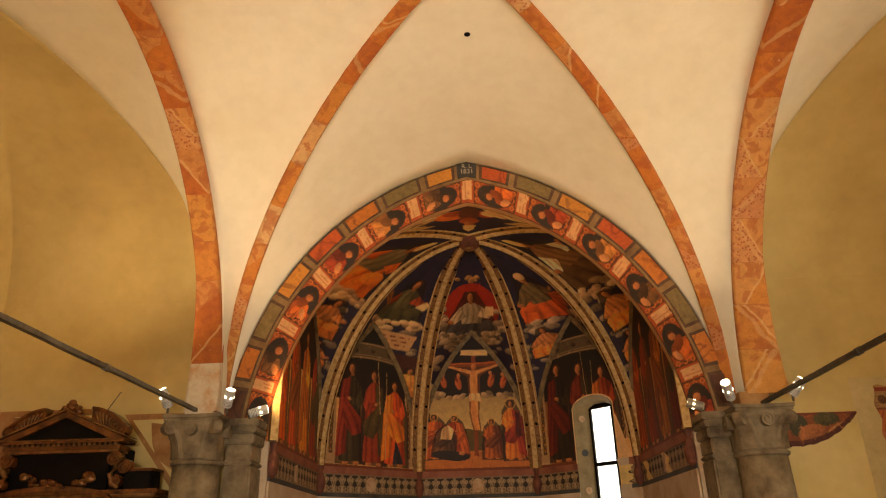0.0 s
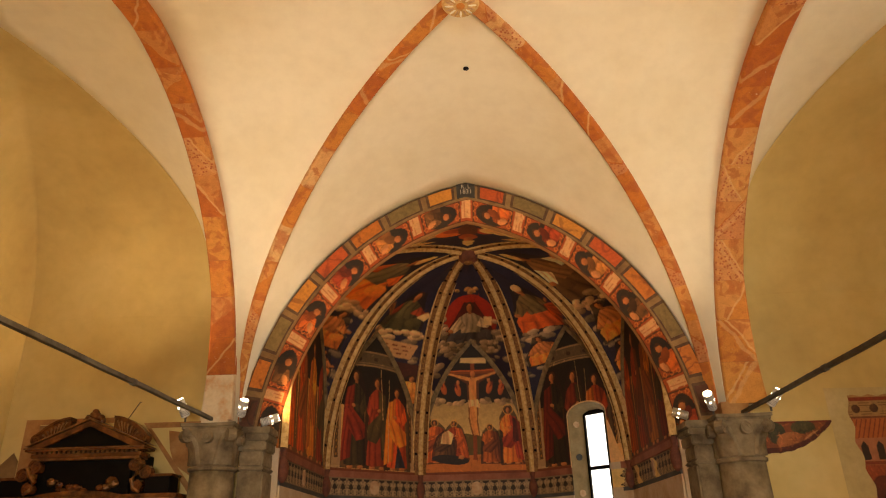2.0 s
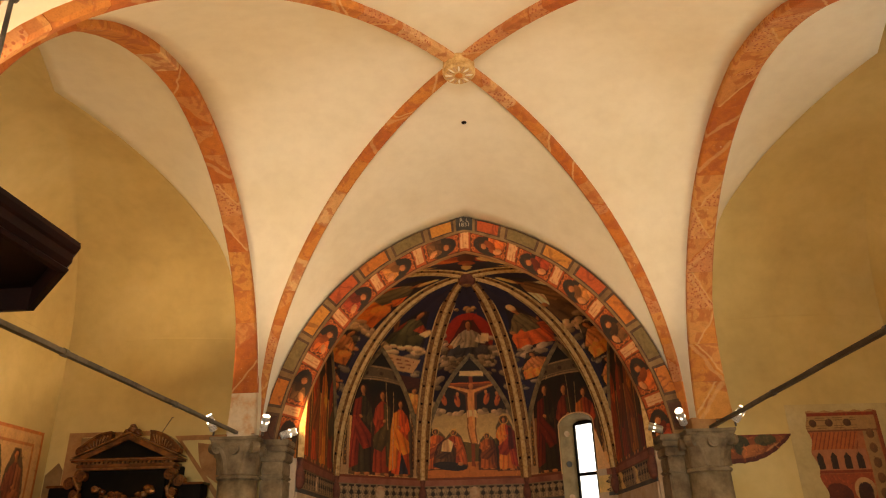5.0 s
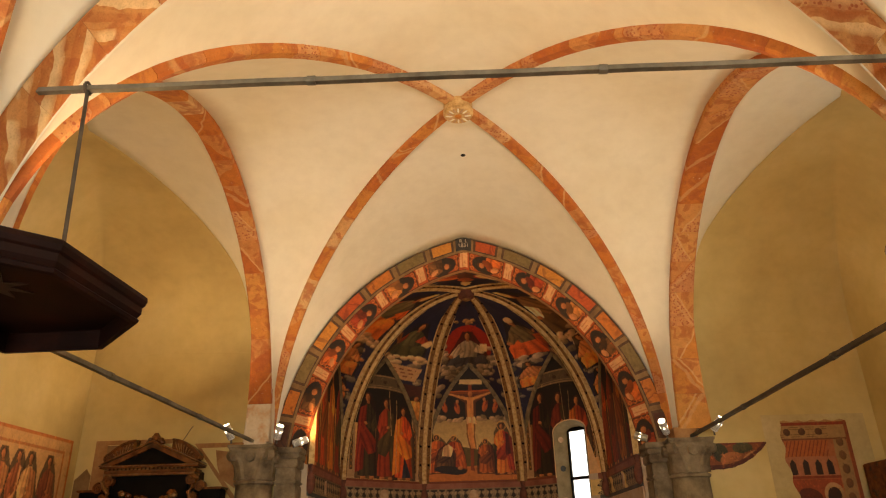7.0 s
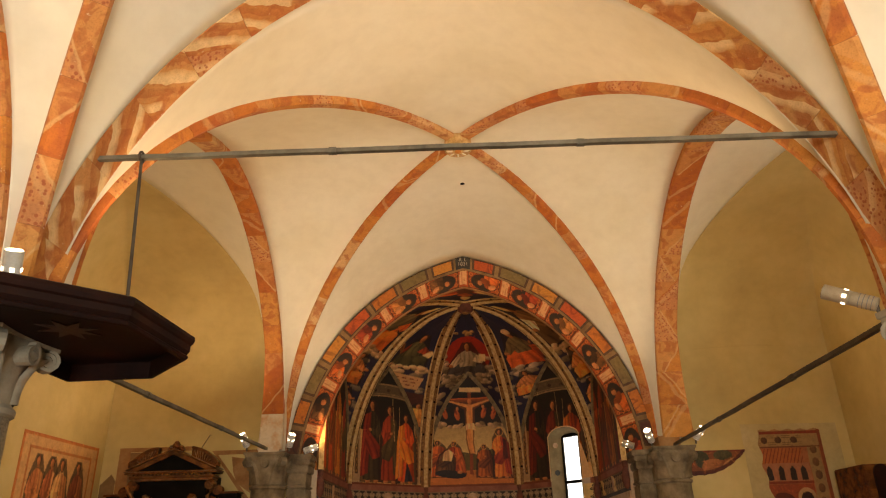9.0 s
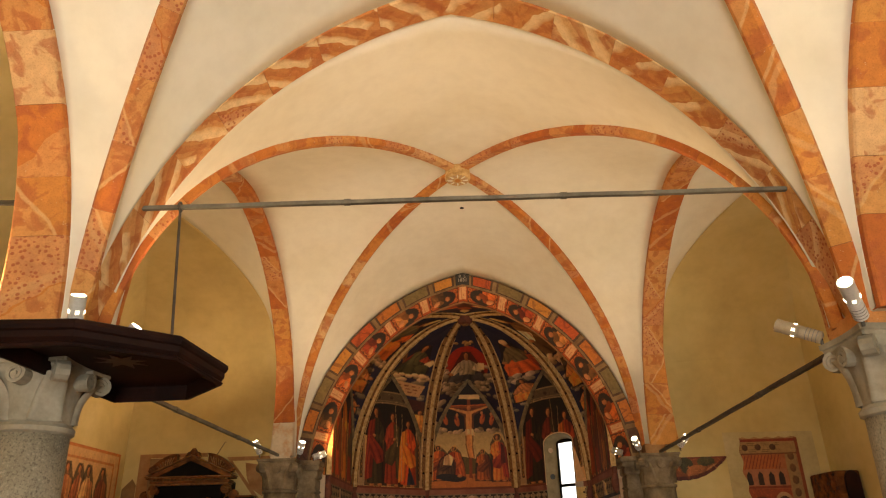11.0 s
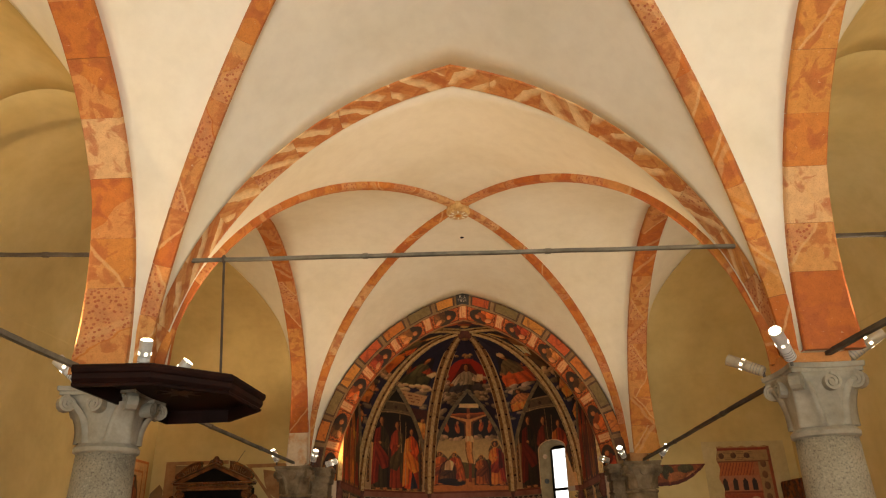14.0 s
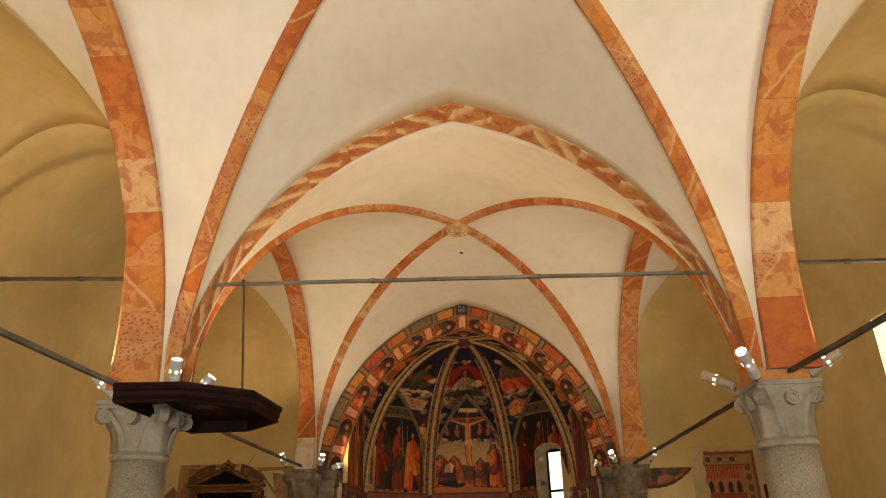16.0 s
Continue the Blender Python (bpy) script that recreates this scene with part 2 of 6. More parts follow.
MEDAL = two_scale("medallion_paint", (0.54, 0.35, 0.19), (0.42, 0.22, 0.10), (0.60, 0.43, 0.27), 9.0, 30.0, 0.8, 0.2)
MEDAL2 = two_scale("dark_red_corbel", (0.15, 0.045, 0.022), (0.09, 0.028, 0.015), (0.22, 0.07, 0.035), 6.0, 30.0, 0.75, 0.3)
RIBCREAM = two_scale("cream_rib_paint", (0.62, 0.40, 0.145), (0.38, 0.21, 0.062), (0.74, 0.54, 0.25), 12.0, 34.0, 0.75, 0.3, 0.006)
RIBBROWN = two_scale("brown_border_paint", (0.22, 0.095, 0.024), (0.09, 0.034, 0.010), (0.36, 0.185, 0.052), 22.0, 60.0, 0.75, 0.3, 0.004)
RIBGREY = two_scale("grey_moulding_paint", (0.20, 0.135, 0.06), (0.11, 0.07, 0.032), (0.30, 0.205, 0.095), 8.0, 30.0, 0.75, 0.3, 0.004)
REVEAL = two_scale("reveal_plaster", (0.27, 0.195, 0.085), (0.20, 0.14, 0.06), (0.33, 0.25, 0.12), 3.0, 18.0, 0.85, 0.2)
RINGBED = two_scale("dark_ring_paint", (0.27, 0.155, 0.055), (0.17, 0.09, 0.032), (0.36, 0.22, 0.085), 4.0, 30.0, 0.8, 0.2)
RINGFRAME = two_scale("brown_frame_paint", (0.11, 0.055, 0.025), (0.07, 0.032, 0.015), (0.16, 0.085, 0.04), 8.0, 30.0, 0.8, 0.2)

DARKSTAR = two_scale("dull_inlay", (0.030, 0.010, 0.005), (0.020, 0.007, 0.004), (0.042, 0.015, 0.008), 6.0, 30.0, 0.5, 0.2)
PEELED = two_scale("peeled_paint", (0.66, 0.54, 0.36), (0.55, 0.24, 0.08), (0.74, 0.64, 0.48), 2.6, 18.0, 0.88, 0.25)
LAMPBODY = two_scale("pale_lamp_metal", (0.66, 0.64, 0.58), (0.60, 0.58, 0.52), (0.72, 0.70, 0.64), 6.0, 40.0, 0.3, 0.03, 0.002, 0.2)
PATCH = two_scale("repair_mortar", (0.52, 0.41, 0.19), (0.44, 0.34, 0.15), (0.59, 0.47, 0.24), 1.0, 10.0, 0.9, 0.2)


def veined(name, base, vein):
    m, tree, b = material(name, 0.75)
    n = noise_tex(tree, 2.2, 2, "Object", 1.0, 0.4)
    f = ramp(tree, n.outputs[0], [(0.53, (0, 0, 0)), (0.56, (0.6, 0.6, 0.6)), (0.59, (0.6, 0.6, 0.6)), (0.62, (0, 0, 0))])
    w = noise_tex(tree, 20.0, 7)
    g = ramp(tree, w.outputs[0], [(0.3, (0.7, 0.68, 0.66)), (0.65, (1.1, 1.08, 1.05))])
    col = mixed(tree, f.outputs[0], base, vein)
    col = mixed(tree, 0.8, col, g.outputs[0], "MULTIPLY")
    tree.links.new(col, b.inputs["Base Color"])
    bump(tree, b, w.outputs[0], 0.15, 0.005)
    return m


P_OCHRE = veined("ochre_panel", (0.60, 0.24, 0.032), (0.22, 0.07, 0.02))
P_ORANGE = veined("orange_panel", (0.56, 0.17, 0.020), (0.20, 0.05, 0.012))
P_RED = veined("red_panel", (0.54, 0.095, 0.016), (0.20, 0.03, 0.010))
P_GREY = veined("olive_grey_panel", (0.23, 0.155, 0.05), (0.17, 0.115, 0.038))
P_DARK = veined("dark_ornament_panel", (0.10, 0.035, 0.018), (0.035, 0.02, 0.014))
P_BLACK = veined("black_plaque", (0.05, 0.045, 0.038), (0.035, 0.03, 0.026))
P_LETTER = two_scale("letter_paint", (0.50, 0.42, 0.30), (0.42, 0.34, 0.24), (0.56, 0.48, 0.36), 9.0, 40.0)
# lamp enamel with the shadow on it put into a darker beige
SHADOWMETAL = two_scale("shadowed_lamp_enamel", (0.40, 0.33, 0.21), (0.32, 0.26, 0.16), (0.46, 0.39, 0.26), 8.0, 40.0, 0.4, 0.05)


# ---------------------------------------------------------------- mesh helpers
def part(name, bm, mat, parent=None, label="", smooth=False):
    me = bpy.data.meshes.new(name)
    bm.to_mesh(me)
    bm.free()
    me.materials.append(mat)
    if smooth:
        me.shade_smooth()
    ob = new(name, me)
    if parent is not None:
        ob.parent = parent
    return tagged(ob, label)


def thing(name, label, category, group="", kind="", at=(0, 0, 0)):
    ob = new(name)
    ob.location = at
    return tagged(ob, label, category, group, kind)


def box(bm, x0, x1, y0, y1, z0, z1, bevel=0.0):
    vs = bmesh.ops.create_cube(bm, size=1.0)["verts"]
    for v in vs:
        v.co = Vector((x0 + (v.co.x + 0.5) * (x1 - x0), y0 + (v.co.y + 0.5) * (y1 - y0), z0 + (v.co.z + 0.5) * (z1 - z0)))
    if bevel:
        es = list({e for v in vs for e in v.link_edges})
        bmesh.ops.bevel(bm, geom=es, offset=bevel, segments=2, affect="EDGES")
    return vs


def lathe(bm, cx, cy, profile, n=32, a0=0.0, a1=360.0):
    """profile: (radius, z) pairs from bottom to top."""
    full = abs(a1 - a0) >= 360
    m = n if full else n + 1
    rings = []
    for r, z in profile:
        rings.append([bm.verts.new((cx + r * math.cos(radians(a0 + (a1 - a0) * i / n)), cy + r * math.sin(radians(a0 + (a1 - a0) * i / n)), z)) for i in range(m)])
    for lo, hi in zip(rings, rings[1:]):
        for i in range(n):
            j = (i + 1) % m
            bm.faces.new((lo[i], lo[j], hi[j], hi[i]))
    if full:
        bm.faces.new(list(reversed(rings[0])))
        bm.faces.new(rings[-1])


def sweep(bm, path, side, profile, closed_ends=True, spread=None):
    """Sweep a flat profile (across, out) along path; side: the direction 'across' at each point; out is away from the path's inside."""
    rings = []
    n = len(path)
    for i, p in enumerate(path):
        t = (Vector(path[min(i + 1, n - 1)]) - Vector(path[max(i - 1, 0)])).normalized()
        s = Vector(side[i] if isinstance(side, list) else side)
        s = (s - t * s.dot(t)).normalized()
        o = s.cross(t).normalized()
        w0, w1 = spread(Vector(p)) if spread else (1.0, 1.0)
        rings.append([bm.verts.new(Vector(p) + s * (a * (w0 if a < 0 else w1)) + o * b) for a, b in profile])
    m = len(profile)
    for lo, hi in zip(rings, rings[1:]):
        for i in range(m):
            j = (i + 1) % m
            bm.faces.new((lo[i], lo[j], hi[j], hi[i]))
    if closed_ends:
        bm.faces.new(list(reversed(rings[0])))
        bm.faces.new(rings[-1])


def tube(bm, points, radius, n=8):
    """A round rod through points."""
    rings = []
    k = len(points)
    for i, p in enumerate(points):
        t = (Vector(points[min(i + 1, k - 1)]) - Vector(points[max(i - 1, 0)])).normalized()
        ref = Vector((0, 0, 1)) if abs(t.z) < 0.9 else Vector((1, 0, 0))
        a = t.cross(ref).normalized()
        b = a.cross(t)
        r = radius[i] if isinstance(radius, (list, tuple)) else radius
        rings.append([bm.verts.new(Vector(p) + a * r * math.cos(2 * math.pi * j / n) + b * r * math.sin(2 * math.pi * j / n)) for j in range(n)])
    for lo, hi in zip(rings, rings[1:]):
        for j in range(n):
            bm.faces.new((lo[j], lo[(j + 1) % n], hi[(j + 1) % n], hi[j]))
    bm.faces.new(list(reversed(rings[0])))
    bm.faces.new(rings[-1])


def prism(bm, outline, y0, y1):
    """An outline of (x, z) pairs, made solid between y0 and y1."""
    f = [bm.verts.new((x, y0, z)) for x, z in outline]
    b = [bm.verts.new((x, y1, z)) for x, z in outline]
    n = len(outline)
    bm.faces.new(f)
    bm.faces.new(list(reversed(b)))
    for i in range(n):
        bm.faces.new((f[i], b[i], b[(i + 1) % n], f[(i + 1) % n]))


def sheet(P, inside, bm, thick=0.0):
    """Faces over a grid of points P[u][v][3]; their normals turn away from inside."""
    nu, nv = P.shape[:2]
    vs = [[bm.verts.new(P[i, j]) for j in range(nv)] for i in range(nu)]
    a, b, c = Vector(P[nu // 2, nv // 2]), Vector(P[nu // 2 - 1, nv // 2]), Vector(P[nu // 2, nv // 2 - 1])
    flip = (b - a).cross(c - a).dot(Vector(inside) - a) > 0
    for i in range(nu - 1):
        for j in range(nv - 1):
            q = (vs[i][j], vs[i + 1][j], vs[i + 1][j + 1], vs[i][j + 1])
            try:
                bm.faces.new(tuple(reversed(q)) if flip else q)
            except ValueError:
                pass


def shell(name, grids, inside, mat, thick=0.15, parent=None):
    bm = bmesh.new()
    for g in grids:
        sheet(g, inside, bm)
    bmesh.ops.remove_doubles(bm, verts=bm.verts, dist=0.002)
    ob = part(name, bm, mat, parent, smooth=True)
    mod = ob.modifiers.new("thickness", "SOLIDIFY")
    mod.thickness, mod.offset = thick, 1.0
    return ob


# ---------------------------------------------------------------- plan
AX = 0.12                     # the nave's axis
SPRING = 3.62                 # top of the capitals
Y_COL, Y_EAST, Y_BACK = 1.45, 11.0, -8.05
NAVE_H = 3.98                 # half width of the nave between the arcades
ARC_W = 0.37                  # thickness of the arcades
X_LEFT, X_RIGHT = -7.9, 8.15  # outer walls of the aisles
BOSS_Z = 8.42
WY0, WY1, WZ0, WZ1 = 4.0, 5.36, 3.0, 5.75   # window of the south aisle
ACX, ACY, AR = 0.14, 13.68, 3.36   # the choir's octagon: centre and apothem
AZ0, ABOSS = 3.27, 7.72


def arch(a, c, crown, z0, n=24):
    """Pointed arch: half span a, centres c beyond the axis, from z0 up to the crown and down; (u, z)."""
    R = a + c
    base = crown - math.sqrt(R * R - c * c)
    a0 = math.asin(max(-0.2, min(1, (z0 - base) / R)))
    a1 = math.acos(c / R)
    half = [(R * math.cos(a0 + (a1 - a0) * i / n) - c, base + R * math.sin(a0 + (a1 - a0) * i / n)) for i in range(n + 1)]
    return [(-u, z) for u, z in half] + [(u, z) for u, z in reversed(half[:-1])]


def diagonal(corner, top, n=24, swell=1.0):
    """Half of a diagonal from a corner up to the boss."""
    c, t = Vector(corner), Vector(top)
    out = []
    for i in range(n + 1):
        f = math.pi / 2 * i / n
        p = c.lerp(t, 1 - math.cos(f))
        p.z = c.z + (t.z - c.z) * math.sin(f) ** swell
        out.append(p)
    return out


def web(edge, d0, d1, swell=0.05, k=10):
    """A vault web: ruled from an edge arch (2n+1 points) to two half diagonals that meet at the boss."""
    n = len(d0) - 1
    other = list(d0) + list(reversed(d1[:-1]))
    g = np.zeros((2 * n + 1, k + 1, 3))
    for i in range(2 * n + 1):
        for j in range(k + 1):
            t = j / k
            p = Vector(edge[i]).lerp(other[i], t)
            p.z += swell * 4 * t * (1 - t) * math.sin(math.pi / 2 * (1 - abs(i - n) / n))
            g[i, j] = p
    return g


def cove(d0, d1, axis, wall, z0, z1, k=26):
    """A coved web: it rises from a level line on a wall, with the profile of the groins."""
    n = len(d0) - 1
    line = list(d0) + list(reversed(d1[:-1]))
    g = np.zeros((2 * n + 1, k + 1, 3))
    for i, p in enumerate(line):
        f = 1 - math.cos(math.pi / 2 * (1 - abs(i - n) / n))
        for j in range(k + 1):
            h = 1 - math.cos(math.pi / 2 * j / k)
            h = h if j else -0.004
            x, y = (wall + (p.x - wall) * h, p.y) if axis == "x" else (p.x, wall + (p.y - wall) * h)
            r = 1 - f * max(h, 0.0)
            g[i, j] = (x, y, z0 + (z1 - z0) * math.sqrt(max(0, 1 - r * r)))
    return g


def blocks(name, path, side, width, depth, length, parent, chamfer=0.03, mat=None, gap=0.0035, inward=-1, jitter=0.13, foot=None, spread=None):
    """Voussoirs along a fine path: separate stones with open joints, on a continuous core."""
    pts = [Vector(p) for p in path]
    acc = [0.0]
    for a, b in zip(pts, pts[1:]):
        acc.append(acc[-1] + (b - a).length)
    total = acc[-1]
    cuts, s = [0.0], 0.0
    while s < total - length * 0.6:
        s += length * random.uniform(1 - jitter, 1 + jitter)
        cuts.append(min(s, total))
    cuts[-1] = total

    def at(d):
        for i in range(len(acc) - 1):
            if d <= acc[i + 1] or i == len(acc) - 2:
                f = (d - acc[i]) / max(acc[i + 1] - acc[i], 1e-6)
                s0 = Vector(side[i] if isinstance(side, list) else side)
                return pts[i].lerp(pts[i + 1], max(0, min(1, f))), s0
    w, c = width / 2, chamfer
    prof = [(-w, -0.07), (-w, depth - c), (-w + c, depth), (w - c, depth), (w, depth - c), (w, -0.07)]
    prof = [(a, b * inward) for a, b in prof]
    for a, b in zip(cuts, cuts[1:]):
        n = max(2, int((b - a) / 0.14) + 1)
        line = [at(a + gap + (b - a - 2 * gap) * i / n) for i in range(n + 1)]
        bm = bmesh.new()
        sweep(bm, [p for p, _ in line], [q for _, q in line], prof, spread=spread)
        own = bm.verts.layers.float_vector.new("along")
        for i, vert in enumerate(bm.verts):
            vert[own] = ((i // len(prof) / n - 0.5) * (b - a), prof[i % len(prof)][0], prof[i % len(prof)][1])
        bmesh.ops.recalc_face_normals(bm, faces=bm.faces)
        part("voussoir", bm, foot if foot and a < 0.6 else (mat or MARBLE), parent)
    bm = bmesh.new()
    d2 = depth - 0.012
    prof2 = [(-w + 0.012, 0.0), (-w + 0.012, d2 - c), (-w + c + 0.012, d2), (w - c - 0.012, d2), (w - 0.012, d2 - c), (w - 0.012, 0.0)]
    line = [at(total * i / 48) for i in range(49)]
    sweep(bm, [p for p, _ in line], [q for _, q in line], [(a, b * inward) for a, b in prof2], spread=spread)
    bmesh.ops.recalc_face_normals(bm, faces=bm.faces)
    part("core", bm, JOINT, parent)


# ---------------------------------------------------------------- shell of the church
bm = bmesh.new()
box(bm, -8.6, 8.9, -14.0, 18.5, -0.3, 0.0)
tagged(part("floor", bm, FLOOR), "worn terracotta church floor", "floor", kind="structure")
Y_WEST = -13.0
for nm, x0, x1, y0, y1 in (("wall_west", X_LEFT - 0.6, X_RIGHT + 0.6, Y_WEST - 0.6, Y_WEST), ("wall_north", X_LEFT - 0.6, X_LEFT, Y_WEST, Y_EAST)):
    bm = bmesh.new()
    box(bm, x0, x1, y0, y1, 0.0, 9.6)
    tagged(part(nm, bm, OLDWALL), "old yellowish plastered church wall", "wall", kind="structure")
bm = bmesh.new()
for y0, y1, z0, z1 in ((Y_WEST, -6.2, 0, 9.6), (-6.2, -4.8, 0, 3.0), (-6.2, -4.8, 6.2, 9.6), (-4.8, WY0, 0, 9.6), (WY0, WY1, 0, WZ0), (WY0, WY1, WZ1, 9.6), (WY1, Y_EAST, 0, 9.6)):
    box(bm, X_RIGHT, X_RIGHT + 0.6, y0, y1, z0, z1)
tagged(part("wall_south", bm, OLDWALL), "old yellowish plastered wall with tall windows", "wall", kind="structure")
# unseen slab, added to keep sky light from leaking in above the vaults
bm = bmesh.new()
box(bm, X_LEFT - 0.6, X_RIGHT + 0.6, Y_WEST - 0.6, 18.5, 9.6, 9.8)
tagged(part("roof_slab", bm, OLDWALL), "closed roof space over the vaults", "roof", kind="structure")

# east wall with the choir arch through it
EA = arch(3.71, 1.0, 7.71, SPRING - 0.15, 28)      # opening, behind the painted ring
bm = bmesh.new()
n = len(EA) // 2
for y in (Y_EAST, Y_EAST + 0.45):
    for i in range(len(EA) - 1):
        (u0, z0), (u1, z1) = EA[i], EA[i + 1]
        edge = X_LEFT if i < n else X_RIGHT
        bm.faces.new([bm.verts.new(v) for v in ((edge, y, z0), (AX + u0, y, z0), (AX + u1, y, z1), (edge, y, z1))])
    top = EA[n][1]
    bm.faces.new([bm.verts.new(v) for v in ((X_LEFT, y, top), (X_RIGHT, y, top), (X_RIGHT, y, 9.6), (X_LEFT, y, 9.6))])
    for s, e in ((-1, X_LEFT), (1, X_RIGHT)):
        bm.faces.new([bm.verts.new(v) for v in ((e, y, 0), (AX + s * EA[-1][0], y, 0), (AX + s * EA[-1][0], y, EA[0][1]), (e, y, EA[0][1]))])
pts = [(-EA[-1][0], 0.0)] + EA + [(EA[-1][0], 0.0)]
for (u0, z0), (u1, z1) in zip(pts, pts[1:]):
    bm.faces.new([bm.verts.new(v) for v in ((AX + u0, Y_EAST, z0), (AX + u1, Y_EAST, z1), (AX + u1, Y_EAST + 0.45, z1), (AX + u0, Y_EAST + 0.45, z0))])
bmesh.ops.remove_doubles(bm, verts=bm.verts, dist=0.001)
bmesh.ops.recalc_face_normals(bm, faces=bm.faces)
tagged(part("wall_east", bm, OLDWALL), "plastered east wall pierced by the choir arch", "wall", kind="structure")


# ---------------------------------------------------------------- vaults
TRANS = (4.0, 1.2, 8.02)      # transverse arches: half span, centre offset, crown
EASTARCH = (4.02, 1.0, 8.02)


def bay(tag, y0, y1, east_face, west_face, long_a, swells=(1.0, 1.0)):
    """A nave bay and its two aisle bays between y0 (west) and y1 (east)."""
    ym, half = (y0 + y1) / 2, (y1 - y0) / 2
    n = 24
    a0, a1 = [min((Y_WEST, Y_BACK, Y_COL, Y_EAST), key=lambda v: abs(v - y)) for y in (y0, y1)]   # ends of the aisle bays
    boss = Vector((AX, ym + 0.05, BOSS_Z))
    cs = {(sx, sy): Vector((AX + sx * NAVE_H, y1 if sy > 0 else y0, SPRING)) for sx in (-1, 1) for sy in (-1, 1)}
    if tag == "east":
        cs[(-1, 1)].x -= 0.12
    dg = {k: diagonal(c, boss, n, swells[0] if k[1] < 0 else swells[1]) for k, c in cs.items()}
    larch = arch(long_a, 0.25, 8.12, SPRING, n)
    grids = []
    for sy, y, face in ((1, y1, east_face), (-1, y0, west_face)):
        e = [Vector((AX + u, y, z + 0.02)) for u, z in arch(face[0], face[1], face[2] + (-0.03 if face is EASTARCH else 0.06), SPRING, n)]
        grids.append(web(e, dg[(-1, sy)], dg[(1, sy)], 0.06))
    for sx in (-1, 1):
        e = [Vector((AX + sx * NAVE_H + (0.06 if sx > 0 and tag == "east" else 0.0), ym + u, z + 0.02)) for u, z in larch]
        grids.append(web(e, dg[(sx, -1)], dg[(sx, 1)], 0.06))
    ob = shell("ceiling_nave_" + tag, grids, (AX, ym, 3.0), PLASTER)
    tagged(ob, "cream plastered groin vault of the nave", "ceiling", kind="structure")
    # ribs on the groins
    for (sx, sy), d in dg.items():
        rib = thing("vault_rib", "diagonal vault rib painted as orange marble blocks", "rib", "nave vault ribs")
        line = [p.copy() for p in d[:-1]] + [d[-1].lerp(d[-2], 0.3)]
        across = Vector((-(boss.y - cs[(sx, sy)].y), boss.x - cs[(sx, sy)].x, 0)).normalized()
        sign = -1 if across.cross((line[1] - line[0]).normalized()).dot(Vector((AX, ym, 4.0)) - line[0]) > 0 else 1
        blocks("rib", line, across, 0.22, 0.08, 0.72, rib, 0.035, inward=1 if sign < 0 else -1)
    # arcade arches
    for sx in (-1, 1):
        arc_w = ARC_W + (0.0 if sx < 0 else 0.09) if tag == "east" else 0.49
        nave_h = NAVE_H + (0.06 if sx > 0 and tag == "east" else 0.0)
        x = AX + sx * (nave_h + arc_w / 2)
        line = [Vector((x, ym + u, z)) for u, z in larch]
        a = thing("arcade_arch", "arcade arch painted as orange marble blocks", "arch", "arcade arches")
        side = Vector((1, 0, 0))
        o = side.cross((line[1] - line[0]).normalized())
        if tag == "east":
            line.reverse()          # begin at the east end, whose lowest stone is peeled
            o = side.cross((line[1] - line[0]).normalized())
        blocks("arch", line, side, arc_w, 0.09, 0.68, a, 0.02, inward=1 if o.dot(Vector((x, ym, 4.0)) - line[0]) > 0 else -1, foot=PEELED if tag == "east" and sx < 0 else None, spread=lambda p, e=sx: ((1 + 0.8 * max(0, (5.7 - p.z) / 2.1), 1.0) if e < 0 else (1.0, 1 + 0.8 * max(0, (5.7 - p.z) / 2.1))))
        bm = bmesh.new()
        sweep(bm, line, side, [(-arc_w / 2 + 0.01, 0.0), (-arc_w / 2 + 0.01, 0.3 * (-1 if o.dot(Vector((x, ym, 4.0)) - line[0]) > 0 else 1)), (arc_w / 2 - 0.01, 0.3 * (-1 if o.dot(Vector((x, ym, 4.0)) - line[0]) > 0 else 1)), (arc_w / 2 - 0.01, 0.0)])
        bmesh.ops.recalc_face_normals(bm, faces=bm.faces)
        part("backing", bm, PLASTER, a)
        # the aisle's vault beyond it
        xi = AX + sx * (nave_h + arc_w)
        xo = X_LEFT if sx < 0 else X_RIGHT
        xv = AX + sx * (NAVE_H + 0.43)      # the aisle vault keeps one line along all bays
        xm = (xv + xo) / 2
        top = Vector((xm, ym, 8.2))
        z1 = 5.5
        cc = {(i, sy): Vector((xv if i == 0 else xo, a1 if sy > 0 else a0, z1)) for i in (0, 1) for sy in (-1, 1)}
        dd = {k: diagonal(c, top, n) for k, c in cc.items()}
        gr = [web([Vector((xi, ym + u, z + 0.02)) for u, z in larch], dd[(0, -1)], dd[(0, 1)], 0.04)]
        gr.append(cove(dd[(1, -1)], dd[(1, 1)], "x", xo, z1, top.z))
        for sy, y in ((1, a1), (-1, a0)):
            if y in (Y_EAST, Y_WEST):
                gr.append(cove(dd[(0, sy)], dd[(1, sy)], "y", y, z1, top.z))
            else:
                e = [Vector((p.x, y, p.z)) for p in list(dd[(0, sy)]) + list(reversed(dd[(1, sy)][:-1]))]
                gr.append(web(e, dd[(0, sy)], dd[(1, sy)], 0.0))
        side_name = "_north" if sx < 0 else "_south"
        ob = shell("ceiling_aisle_" + tag + side_name, gr[:1], (xm, ym, 3.0), PLASTER)
        tagged(ob, "cream plastered web of the aisle vault", "ceiling", kind="structure")
        # shade on the coves comes from this darker plaster, not from the lamps
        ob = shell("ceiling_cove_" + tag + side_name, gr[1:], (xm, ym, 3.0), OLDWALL)
